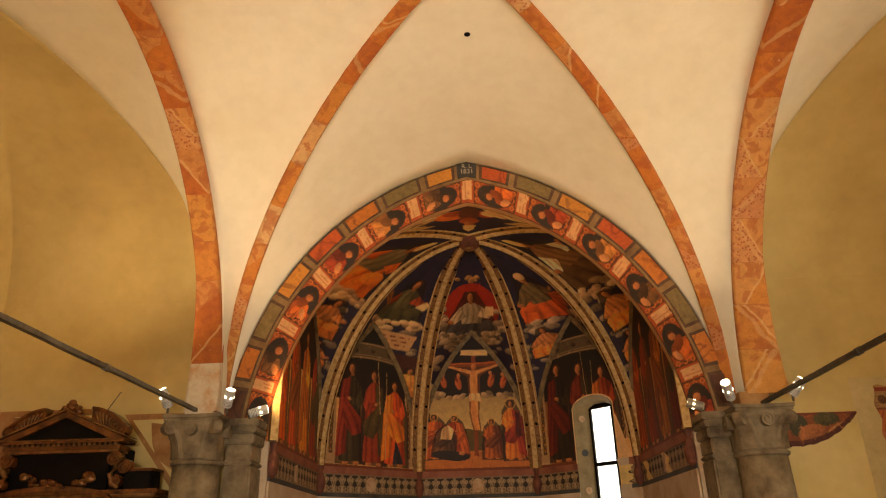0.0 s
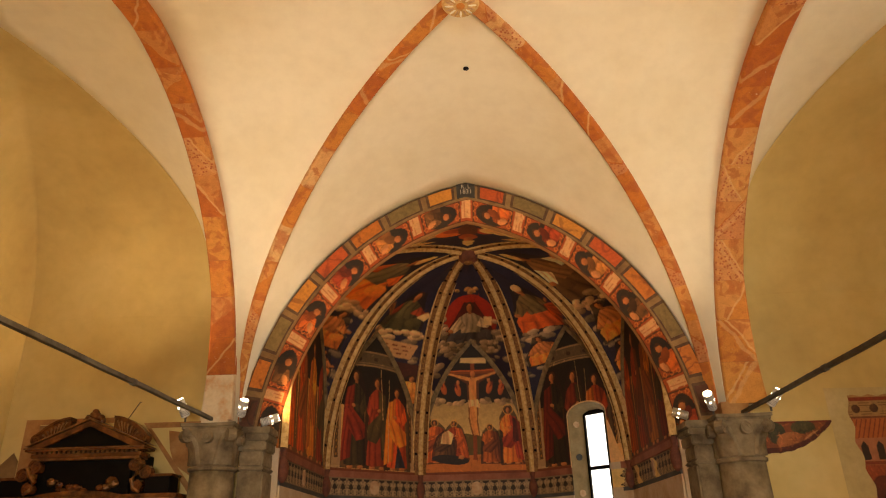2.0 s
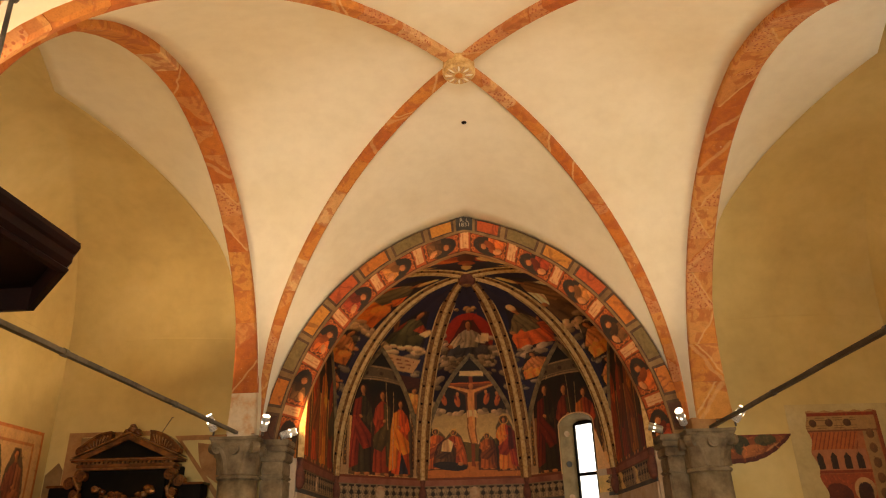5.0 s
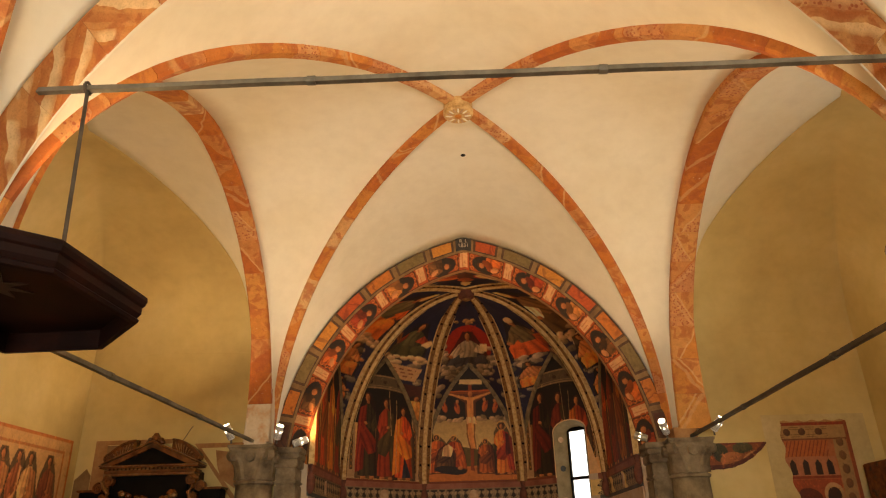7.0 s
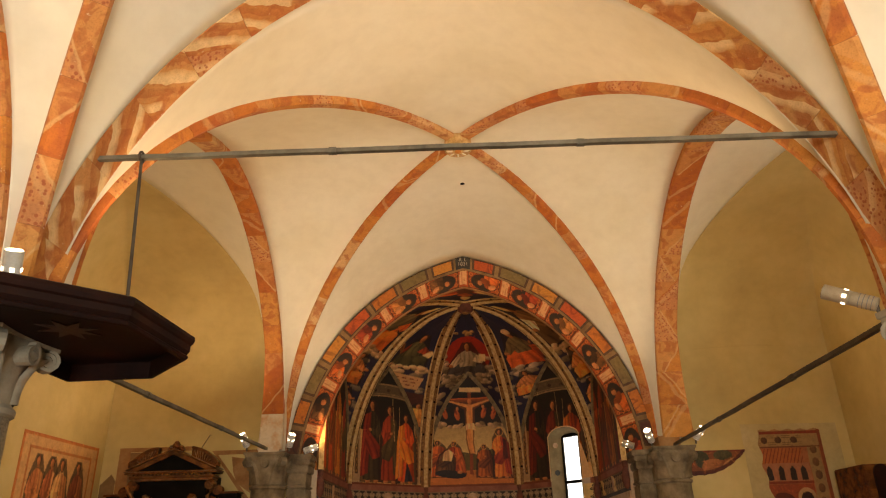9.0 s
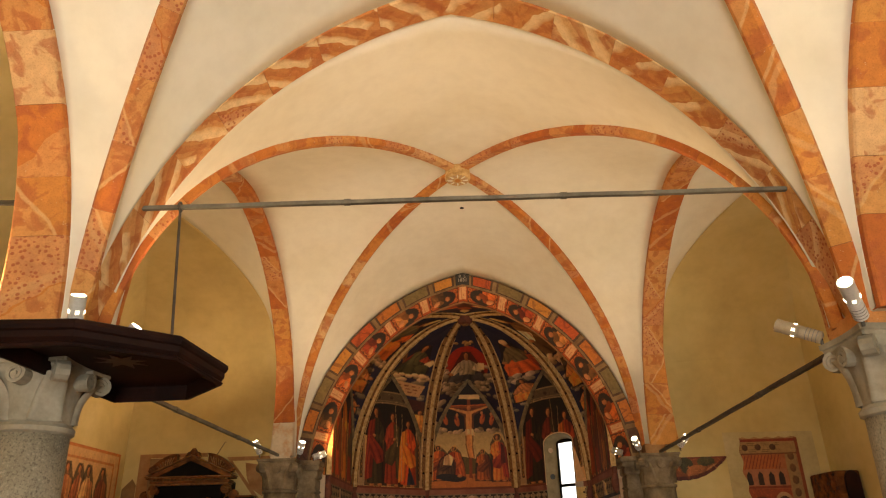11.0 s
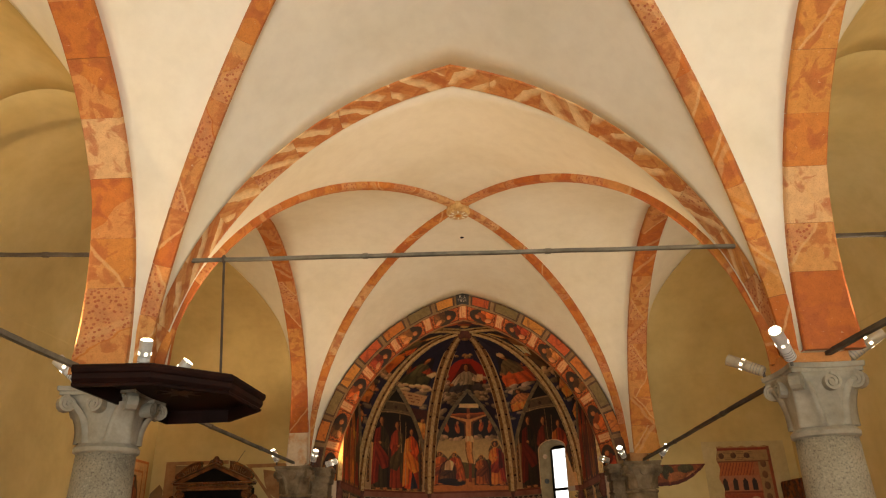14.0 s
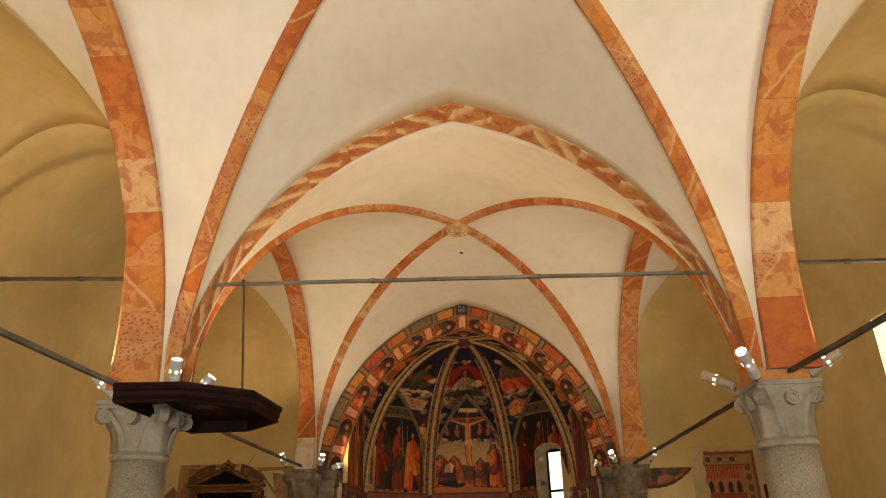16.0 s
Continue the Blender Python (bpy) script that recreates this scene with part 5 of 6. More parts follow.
# ribs of the choir vault
for i, d in enumerate(RIBS):
    rib = thing("choir_rib", "cream moulded choir rib with brown studded borders", "rib", "choir ribs")
    v = VERT[i]
    across = Vector((-(ACY - v.y), ACX - v.x, 0)).normalized()
    line = d[::3] + [d[-1]] if (len(d) - 1) % 3 else d[::3]
    o = across.cross((line[1] - line[0]).normalized())
    s = 1 if o.dot(CENTRE + Vector((0, 0, 1.0)) - line[0]) > 0 else -1
    bm = bmesh.new()
    prof = [(-0.068, -0.05), (-0.068, 0.06), (-0.055, 0.10), (-0.03, 0.125), (0.0, 0.135), (0.03, 0.125), (0.055, 0.10), (0.068, 0.06), (0.068, -0.05)]
    sweep(bm, line, across, [(a, b * s) for a, b in prof])
    bmesh.ops.recalc_face_normals(bm, faces=bm.faces)
    part("roll", bm, RIBCREAM, rib, "cream rounded rib")
    for e in (-1, 1):
        bm = bmesh.new()
        # the borders lie back along the two webs
        prof = [(e * 0.064, -0.06), (e * 0.064, 0.075), (e * 0.178, 0.055), (e * 0.178, -0.06)]
        sweep(bm, line, across, [(a, b * s) for a, b in prof])
        bmesh.ops.recalc_face_normals(bm, faces=bm.faces)
        border = part("border", bm, RIBBROWN, rib, "brown patterned border")
        bm = bmesh.new()
        prof = [(e * 0.174, -0.06), (e * 0.174, 0.068), (e * 0.198, 0.062), (e * 0.198, -0.06)]
        sweep(bm, line, across, [(a, b * s) for a, b in prof])
        bmesh.ops.recalc_face_normals(bm, faces=bm.faces)
        part("fillet", bm, RIBCREAM, rib)
        for q in range(4, len(line) - 4, 4):
            tt = (line[q + 1] - line[q - 1]).normalized()
            oo = (across - tt * across.dot(tt)).normalized().cross(tt) * s
            c = line[q] + across * e * 0.122 + oo * 0.056
            bm = bmesh.new()
            tube(bm, [c, c + oo * 0.018], 0.034, 8)
            part("stud", bm, BLACKWOOD, border)
    bm = bmesh.new()
    n3 = Vector((ACX - v.x, ACY - v.y, 0)).normalized()
    c = Vector((v.x, v.y, 0)) + n3 * 0.07
    lathe(bm, c.x, c.y, [(0.02, 2.70), (0.07, 2.75), (0.10, 2.86), (0.10, 2.98), (0.06, 3.09), (0.045, 3.14), (0.075, 3.27)], 16)
    part("corbel", bm, MEDAL2, rib, "dark red corbel")
# arch mouldings round the lunettes
for k in range(5):
    a, b = VERT[k], VERT[k + 1]
    mid, t = (a + b) / 2, (b - a).normalized()
    n3 = Vector((ACX - mid.x, ACY - mid.y, 0)).normalized()
    prof = arch(LUN_A, LUN_C, LUN_TOP + (0.25 if k in (0, 4) else 0.0), AZ0, 24)
    wide = (b - a).length / 2 / LUN_A
    line = [Vector((mid.x + t.x * u * wide, mid.y + t.y * u * wide, z)) for u, z in prof]
    bm = bmesh.new()
    sweep(bm, line, n3, [(-0.03, -0.09), (0.035, -0.09), (0.05, -0.03), (0.05, 0.03), (0.035, 0.09), (-0.03, 0.09)])
    bmesh.ops.recalc_face_normals(bm, faces=bm.faces)
    part("arch_moulding", bm, RIBGREY, choir, "thin grey painted arch moulding")
b = thing("choir_keystone", "brown carved keystone where the choir ribs meet", "boss")
bm = bmesh.new()
lathe(bm, ACX, BOSS.y, [(0.13, BOSS.z - 0.28), (0.20, BOSS.z - 0.24), (0.22, BOSS.z - 0.06), (0.2, BOSS.z)], 8)
part("block", bm, MEDAL2, b)
bm = bmesh.new()
lathe(bm, ACX, BOSS.y, [(0.04, BOSS.z - 0.32), (0.10, BOSS.z - 0.30), (0.12, BOSS.z - 0.27)], 12)
part("knob", bm, RIBBROWN, b)

# window in the choir
a, b = VERT[3], VERT[4]
mid, t = (a + b) / 2, (b - a).normalized()
n3 = Vector((ACX - mid.x, ACY - mid.y, 0)).normalized()
t3 = Vector((t.x, t.y, 0))


def win_at(u, depth, z):
    return Vector((mid.x, mid.y, z)) + t3 * u - n3 * depth


window = thing("window_1", "tall round-headed choir window glaring with daylight", "window", kind="structure")
bm = bmesh.new()
wm, wr = (WIN_U0 + WIN_U1) / 2, (WIN_U1 - WIN_U0) / 2
outline = [(WIN_U0, WIN_SILL)] + [(wm - wr * math.cos(f), WIN_TOP - wr * 0.55 + 0.55 * wr * math.sin(f)) for f in [math.pi * i / 20 for i in range(21)]] + [(WIN_U1, WIN_SILL)]
g0, g1, gz0, gz1 = 0.0, 0.64, WIN_SILL + 0.1, WIN_TOP - 0.14
inner = [(g0, gz0)] + [((g0 + g1) / 2 - (g1 - g0) / 2 * math.cos(f), gz1 - 0.14 + 0.14 * math.sin(f)) for f in [math.pi * i / 20 for i in range(21)]] + [(g1, gz0)]
fr = [bm.verts.new(win_at(u, -0.01, z)) for u, z in outline]
bk = [bm.verts.new(win_at(u, 0.36, z)) for u, z in inner]
bo = [bm.verts.new(win_at(u * 1.0, 0.41, z)) for u, z in outline]
for i in range(len(outline) - 1):
    bm.faces.new((fr[i], fr[i + 1], bk[i + 1], bk[i]))
    bm.faces.new((bk[i], bk[i + 1], bo[i + 1], bo[i]))
bm.faces.new((fr[-1], fr[0], bk[0], bk[-1]))
part("reveal", bm, REVEAL, window, "splayed cream reveal with painted roundels")
bm = bmesh.new()
bm.faces.new([bm.verts.new(win_at(u, 0.40, z)) for u, z in inner])
part("pane", bm, DAYLIGHT, window, "bright daylight pane")
for u0, u1, z0, z1 in ((g0, g0 + 0.05, gz0, gz1), (g1 - 0.05, g1, gz0, gz1), (g0, g1, 3.20, 3.28), (g0, g1, gz1 - 0.1, gz1 - 0.0)):
    bm = bmesh.new()
    vs = box(bm, 0, 1, 0, 1, 0, 1)
    for v in vs:
        v.co = win_at(u0 + (u1 - u0) * v.co.x, 0.33 + 0.05 * v.co.y, z0 + (z1 - z0) * v.co.z)
    part("window_bar", bm, BLACKWOOD, window)
for z, mt in ((2.7, MEDAL), (3.5, STONEDARK), (4.25, MEDAL)):
    bm = bmesh.new()
    p = win_at(-0.10, 0.17, z)
    nn = (n3 * 0.5 + t3 * 0.87).normalized()
    tube(bm, [p - nn * 0.02, p + nn * 0.02], 0.075, 18)
    part("roundel", bm, mt, window)

# ---------------------------------------------------------------- painted ring of the choir arch
ring = thing("choir_arch", "choir arch with painted marble panels and busts", "arch")
OUT = arch(4.02, 1.0, 8.02, SPRING - 0.2, 60)
INN = arch(3.71, 1.0, 7.71, SPRING - 0.2, 60)
m = len(OUT) // 2


def ring_piece(name, f0, f1, r0, r1, y0, y1, mat):
    """A curved block of the ring: fractions f along the arch, r across it (0 inner, 1 outer)."""
    bm = bmesh.new()
    secs = []
    n = 6
    for i in range(n + 1):
        f = (f0 + (f1 - f0) * i / n) * (len(OUT) - 1)
        j = min(int(f), len(OUT) - 2)
        w = f - j
        o = Vector((OUT[j][0] * (1 - w) + OUT[j + 1][0] * w, OUT[j][1] * (1 - w) + OUT[j + 1][1] * w))
        q = Vector((INN[j][0] * (1 - w) + INN[j + 1][0] * w, INN[j][1] * (1 - w) + INN[j + 1][1] * w))
        a, b = q.lerp(o, r0), q.lerp(o, r1)
        secs.append([bm.verts.new((AX + p.x, y, p.y)) for p, y in ((a, y0), (b, y0), (b, y1), (a, y1))])
    for lo, hi in zip(secs, secs[1:]):
        for i in range(4):
            bm.faces.new((lo[i], lo[(i + 1) % 4], hi[(i + 1) % 4], hi[i]))
    bm.faces.new(secs[0]), bm.faces.new(list(reversed(secs[-1])))
    bmesh.ops.recalc_face_normals(bm, faces=bm.faces)
    return part(name, bm, mat, ring)


ring_piece("ring_bed", 0.0, 0.5, 0.0, 1.0, Y_EAST - 0.06, Y_EAST + 0.02, RINGBED)
ring_piece("ring_bed", 0.5, 1.0, 0.0, 1.0, Y_EAST - 0.06, Y_EAST + 0.02, RINGBED)
orders = {-1: [P_OCHRE, P_GREY, P_ORANGE, P_RED, P_OCHRE, P_GREY, P_ORANGE, P_DARK], 1: [P_RED, P_GREY, P_OCHRE, P_RED, P_ORANGE, P_GREY, P_ORANGE, P_DARK]}
edges = [0.014, 0.066, 0.132, 0.196, 0.262, 0.326, 0.39, 0.445, 0.497]
for s in (-1, 1):
    for i, mt in enumerate(orders[s]):
        f0, f1 = 0.5 + s * (edges[i] + 0.004), 0.5 + s * (edges[i + 1] - 0.004)
        frame_ob = ring_piece("panel_frame", min(f0, f1), max(f0, f1), 0.05, 0.93, Y_EAST - 0.072, Y_EAST - 0.05, RINGFRAME)
        d = 0.0042 * s
        ring_piece("panel", min(f0 + d, f1 - d), max(f0 + d, f1 - d), 0.13, 0.86, Y_EAST - 0.082, Y_EAST - 0.06, mt).parent = frame_ob
ring_piece("date_plaque", 0.486, 0.514, 0.06, 1.0, Y_EAST - 0.09, Y_EAST - 0.05, P_BLACK)
for txt, z, size in (("R. L", 7.895, 0.115), ("1831", 7.785, 0.125)):
    cu = bpy.data.curves.new("date_text", "FONT")
    cu.body, cu.size, cu.align_x, cu.extrude = txt, size, "CENTER", 0.002
    cu.materials.append(P_LETTER)
    ob = new("date_text", cu)
    ob.location, ob.rotation_euler, ob.parent = (AX, Y_EAST - 0.094, z), (math.pi / 2, 0, 0), ring
    tagged(ob, "cream painted letters and date")

# busts and books painted on the soffit of the arch
n_, k_ = 640, 46
P = np.zeros((n_ + 1, k_ + 1, 3))
S = np.zeros((n_ + 1, k_ + 1))
W = np.zeros((n_ + 1, k_ + 1))
for j in range(k_ + 1):
    f = min(1.0, j / (k_ * 0.85))
    prof = arch(3.71 - 0.31 * f, 1.0, 7.71 - 0.31 * f, SPRING - 0.2, n_ // 2)
    y = Y_EAST - 0.055 + 0.36 * f + 0.145 * max(0.0, (j / k_ - 0.85) / 0.15)
    for i, (u, z) in enumerate(prof):
        P[i, j] = (AX + u, y, z)
        W[i, j] = 0.47 * f + 0.03 * max(0.0, (j / k_ - 0.85) / 0.15)
dist = 0.0
prof = arch(3.56, 1.0, 7.56, SPRING - 0.2, n_ // 2)
for i, (u, z) in enumerate(prof):
    if i:
        dist += math.hypot(u - prof[i - 1][0], z - prof[i - 1][1])
    S[i, :] = dist
S -= dist / 2
c = Canvas(S, W, (0.10, 0.045, 0.020), 5, 0.006)
cell = 1.03
for i in range(-6, 7):
    x = i * cell
    c.poly([(x - 0.12, 0.04), (x + 0.12, 0.04), (x + 0.12, 0.46), (x - 0.12, 0.46)], (0.30, 0.09, 0.030))
    c.poly([(x - 0.09, 0.04), (x + 0.09, 0.04), (x + 0.09, 0.40), (x - 0.09, 0.40)], (0.46, 0.34, 0.22))
    for f in (-0.03, 0.03):
        c.poly([(x + f - 0.006, 0.05), (x + f + 0.006, 0.05), (x + f + 0.006, 0.38), (x + f - 0.006, 0.38)], (0.36, 0.18, 0.11))
    b0 = x + cell / 2
    sgn = 1 if i >= 0 else -1
    mt = [(0.36, 0.115, 0.028), (0.22, 0.048, 0.018), (0.30, 0.16, 0.055), (0.12, 0.07, 0.03)][i % 4]
    c.poly([(b0 - 0.36, 0.05), (b0 + 0.36, 0.05), (b0 + 0.36, 0.45), (b0 - 0.36, 0.45)], (0.26, 0.085, 0.028))
    for q in range(6):
        c.ring(b0 + (-0.33 if q % 2 else 0.33), 0.10 + 0.14 * (q // 2), 0.035, (0.42, 0.18, 0.055), 0.008)
    c.ell(b0, 0.25, 0.33, 0.21, (0.034, 0.028, 0.024))
    c.cloth([(b0 - 0.02 * sgn, 0.05), (b0 - 0.03 * sgn, 0.22), (b0 + 0.02 * sgn, 0.36), (b0 + 0.20 * sgn, 0.42), (b0 + 0.31 * sgn, 0.30), (b0 + 0.31 * sgn, 0.06)], mt, (b0 - 0.05 * sgn, 0.27, 0.10), (b0 + 0.30 * sgn, 0.22, 0.25), 4.0, 0.6)
    c.ell(b0 + 0.20 * sgn, 0.16, 0.10, 0.05, tuple(1.35 * v for v in mt), 25)
    c.ell(b0 + 0.02 * sgn, 0.21, 0.13, 0.08, tuple(0.5 * v for v in mt), 30)
    c.ell(b0 + 0.20 * sgn, 0.32, 0.10, 0.06, (0.42, 0.24, 0.12), -30)
    c.ell(b0 - 0.13 * sgn, 0.27, 0.085, 0.08, (0.07, 0.035, 0.016))
    c.ell(b0 - 0.11 * sgn, 0.27, 0.062, 0.065, FLESH)
c.dabs(420, 0.035)
c.put((W < 0.035).astype(float), (0.22, 0.16, 0.10))
c.put((W > 0.47).astype(float), (0.30, 0.22, 0.13))
fresco("soffit_painting", P, c.C, (AX, Y_EAST - 2.0, 5.0), 0.03, ring, "painted busts between open white books")


# ---------------------------------------------------------------- responds at the east wall
def respond(sx, cx, top, neck):
    r = thing("respond_pier", "worn grey stone half column with a carved capital", "pier", "choir arch piers")
    bm = bmesh.new()
    lathe(bm, cx, Y_EAST - 0.30, [(0.46, 0.0), (0.46, 0.25), (0.37, 0.35), (0.365, 1.5), (0.345, neck - 0.06)], 36)
    part("shaft", bm, WORN, r, "stained stone shaft", smooth=True)
    bm = bmesh.new()
    lathe(bm, cx, Y_EAST - 0.30, [(0.345, neck - 0.06), (0.38, neck - 0.04), (0.385, neck), (0.35, neck + 0.025)], 36)
    part("neck_ring", bm, WORN, r)
    capital(r, cx, Y_EAST - 0.30, neck + 0.02, top, 0.335, 0.42, WORN)
    # the narrower pier under the choir arch
    px = AX + sx * 3.70
    bm = bmesh.new()
    box(bm, px - 0.21, px + 0.21, Y_EAST - 0.12, Y_EAST + 0.47, 0.0, neck - 0.02, 0.03)
    part("arch_pier", bm, WORN, r)
    bm = bmesh.new()
    for z0, z1, e in ((neck - 0.02, neck + 0.04, 0.02), (neck + 0.04, top - 0.38, -0.01), (top - 0.38, top - 0.22, 0.03), (top - 0.22, top - 0.12, 0.07), (top - 0.12, top, 0.10)):
        box(bm, px - 0.21 - e, px + 0.21 + e, Y_EAST - 0.12 - e, Y_EAST + 0.47, z0, z1, 0.02)
    part("arch_pier_capital", bm, WORN, r)
    bm = bmesh.new()
    box(bm, cx - 0.22, cx + 0.22, Y_EAST - 0.46, Y_EAST, top - 0.01, SPRING + 0.03, 0.01)
    part("impost", bm, PEELED if sx < 0 else OCHRE, r)


respond(-1, -4.13, 3.54, 2.87)
respond(1, 4.26, 3.42, 2.77)

# ---------------------------------------------------------------- tie rods
for nm, pts, mat, w in (
    ("tie_rod", [(-4.2, Y_COL - 0.4, 3.60), (-4.2, Y_BACK + 0.4, 3.60)], GREYROD, 0.032),
    ("tie_rod", [(-4.2, Y_COL + 0.3, 3.60), (-4.18, Y_EAST - 0.3, 3.64)], GREYROD, 0.032),
    ("tie_rod", [(4.4, Y_COL - 0.4, 3.60), (4.4, Y_BACK + 0.4, 3.60)], IRON, 0.032),
    ("tie_rod", [(4.4, Y_COL + 0.3, 3.60), (4.36, Y_EAST - 0.3, 3.47)], IRON, 0.032),
    ("tie_rod", [(-3.55, Y_COL - 0.07, 5.225), (3.70, Y_COL - 0.14, 5.105)], GREYROD, 0.027),
    ("tie_rod", [(X_LEFT, Y_COL, 5.52), (-4.3, Y_COL, 5.38)], IRON, 0.028),
    ("tie_rod", [(4.5, Y_COL, 5.26), (X_RIGHT, Y_COL, 5.22)], IRON, 0.028),
):
    a, b = Vector(pts[0]), Vector(pts[1])
    ob = thing(nm, "long weathered iron tie rod between the arches", "tie rod", "tie rods")
    bm = bmesh.new()
    n = 14
    line = [a.lerp(b, i / n) + Vector((0, 0, 0.003 * math.sin(i * 2.1))) for i in range(n + 1)]
    t = (b - a).normalized()
    side = t.cross(Vector((0, 0, 1))).normalized()
    sweep(bm, line, side, [(-w, -w * 0.8), (-w, w * 0.8), (w, w * 0.8), (w, -w * 0.8)])
    bmesh.ops.recalc_face_normals(bm, faces=bm.faces)
    part("bar", bm, mat, ob)
    for f in (0.34, 0.67):
        c = a.lerp(b, f)
        bm = bmesh.new()
        tube(bm, [c - t * 0.035, c + t * 0.035], w * 1.5, 8)
        part("collar", bm, mat, ob)

# ---------------------------------------------------------------- pulpit canopy hung from the cross rod
can = thing("pulpit_canopy", "dark walnut many-sided pulpit canopy against the column", "canopy")
CORNERS = [(-3.95, -0.03), (-3.13, 0.02), (-2.45, 0.66), (-2.40, 1.80), (-3.05, 2.52), (-3.95, 2.55)]
CMID = Vector((-3.45, 1.25))


def rim(k, z):
    return [Vector((CMID.x + (x - CMID.x) * (k if x > -3.9 else 1.0), CMID.y + (y - CMID.y) * k, z)) for x, y in CORNERS]


levels = [(0.925, 3.265), (0.955, 3.27), (0.965, 3.295), (0.95, 3.31), (0.972, 3.345), (0.972, 3.40), (0.988, 3.415), (1.0, 3.45), (0.995, 3.485), (0.97, 3.50)]
NC = len(CORNERS)
for i in range(NC):
    bm = bmesh.new()
    cols = []
    for r, z in levels:
        o, q = rim(r, z), rim(0.915, z)
        cols.append([bm.verts.new(p) for p in (o[i], o[(i + 1) % NC], q[(i + 1) % NC] + Vector((0.03 if (i == NC - 1) else 0, 0, 0)), q[i] + Vector((0.03 if (i == NC - 1) else 0, 0, 0)))])
    for lo, hi in zip(cols, cols[1:]):
        for k in range(4):
            bm.faces.new((lo[k], lo[(k + 1) % 4], hi[(k + 1) % 4], hi[k]))
    bm.faces.new(cols[0]), bm.faces.new(cols[-1])
    bmesh.ops.recalc_face_normals(bm, faces=bm.faces)
    part("cornice", bm, DARKWOOD, can)
bm = bmesh.new()
lo, hi = [bm.verts.new(p) for p in rim(0.925, 3.435)], [bm.verts.new(p) for p in rim(0.925, 3.48)]
bm.faces.new(list(reversed(lo))), bm.faces.new(hi)
for k in range(NC):
    bm.faces.new((lo[k], lo[(k + 1) % NC], hi[(k + 1) % NC], hi[k]))
part("soffit_board", bm, DARKWOOD, can)
bm = bmesh.new()
star = []
for i in range(16):
    r = 0.12 if i % 2 else 0.28
    star.append((CMID.x + 0.15 + r * math.cos(i * math.pi / 8), CMID.y + r * math.sin(i * math.pi / 8)))
lo, hi = [bm.verts.new((x, y, 3.425)) for x, y in star], [bm.verts.new((x, y, 3.436)) for x, y in star]
bm.faces.new(list(reversed(lo))), bm.faces.new(hi)
for k in range(16):
    bm.faces.new((lo[k], lo[(k + 1) % 16], hi[(k + 1) % 16], hi[k]))
part("inlaid_star", bm, DARKSTAR, can, "faint wooden star")
bm = bmesh.new()
tube(bm, [(-2.80, 1.22, 3.50), (-2.98, 1.37, 5.22)], 0.016, 8)
part("hanger", bm, IRON, can, "thin iron hanger")
bm = bmesh.new()
tube(bm, [(-2.80, 1.22, 3.49), (-2.80, 1.22, 3.53)], 0.05, 12)
part("hanger_plate", bm, IRON, can)
bm = bmesh.new()
tube(bm, [Vector((-2.98, 1.37, 5.22)) + Vector((0.0, 0.05 * math.sin(f), 0.05 * math.cos(f))) for f in [2 * math.pi * i / 14 for i in range(15)]], 0.014, 6)
part("hook", bm, IRON, can)


# ---------------------------------------------------------------- spotlights
def spotlight(base, head, lit=True, watts=0.0, angle=100, aim=None, power_colour=(1.0, 0.66, 0.36), blend=0.9):
    """A small tubular spotlight: foot, bracket, finned housing, bright head."""
    a, b = Vector(base), Vector(head)
    d = (b - a).normalized()
    s = thing("spotlight", "small white tubular spotlight clamped beside a capital", "spotlight", "spotlights")
    ln = max((b - a).length, 0.2)
    bm = bmesh.new()
    tube(bm, [a - d * 0.015, a, a + d * ln * 0.46], [0.055, 0.07, 0.07], 20)
    housing = part("housing", bm, WHITEMETAL if lit else SHADOWMETAL, s)
    for i in range(4):
        bm = bmesh.new()
        q = a + d * ln * (0.06 + 0.08 * i)
        tube(bm, [q, q + d * 0.008], 0.0715, 20)
        part("fin", bm, GRILLE, housing)
    bm = bmesh.new()
    tube(bm, [a + d * ln * 0.42, a + d * ln * 0.46, a + d * ln * 0.5, a + d * ln * 0.86, a + d * ln], [0.066, 0.062, 0.072, 0.073, 0.075], 22)
    lamp_head = part("head", bm, LAMPBODY if lit else SHADOWMETAL, s, "polished lamp head" if lit else "enamelled lamp head, toned down for its shadow")
    across = d.cross(Vector((0, 0, 1))).normalized()
    for i in range(5):
        nr = across * math.cos(i * math.pi * 0.4 + 0.5) + d.cross(across) * math.sin(i * math.pi * 0.4 + 0.5)
        q = a + d * ln * 0.58 + nr * 0.0715
        bm = bmesh.new()
        sweep(bm, [q - d * 0.018, q + d * 0.018], d.cross(nr), [(-0.017, -0.003), (-0.017, 0.004), (0.017, 0.004), (0.017, -0.003)])
        bmesh.ops.recalc_face_normals(bm, faces=bm.faces)
        part("vent", bm, VENTGLOW, lamp_head, "bright vent slot")
    bm = bmesh.new()
    tube(bm, [b + d * 0.001, b + d * 0.006], 0.062, 20)
    part("lens", bm, LAMPFACE if lit else CHROME, lamp_head, "glowing lamp face" if lit else "glass lamp face without a glow")
    bm = bmesh.new()
    tube(bm, [a + Vector((0, 0, -0.10)), a + Vector((0, 0, -0.02)), a + d * 0.03], 0.018, 8)
    part("bracket", bm, IRON, s)
    # the spot is added even where the lamp face has no glow
    if watts:
        p = b + d * 0.03
        tgt = Vector(aim) if aim else p + d
        spot(p.x, p.y, p.z, tgt.x, tgt.y, tgt.z, watts, angle, power_colour, blend)


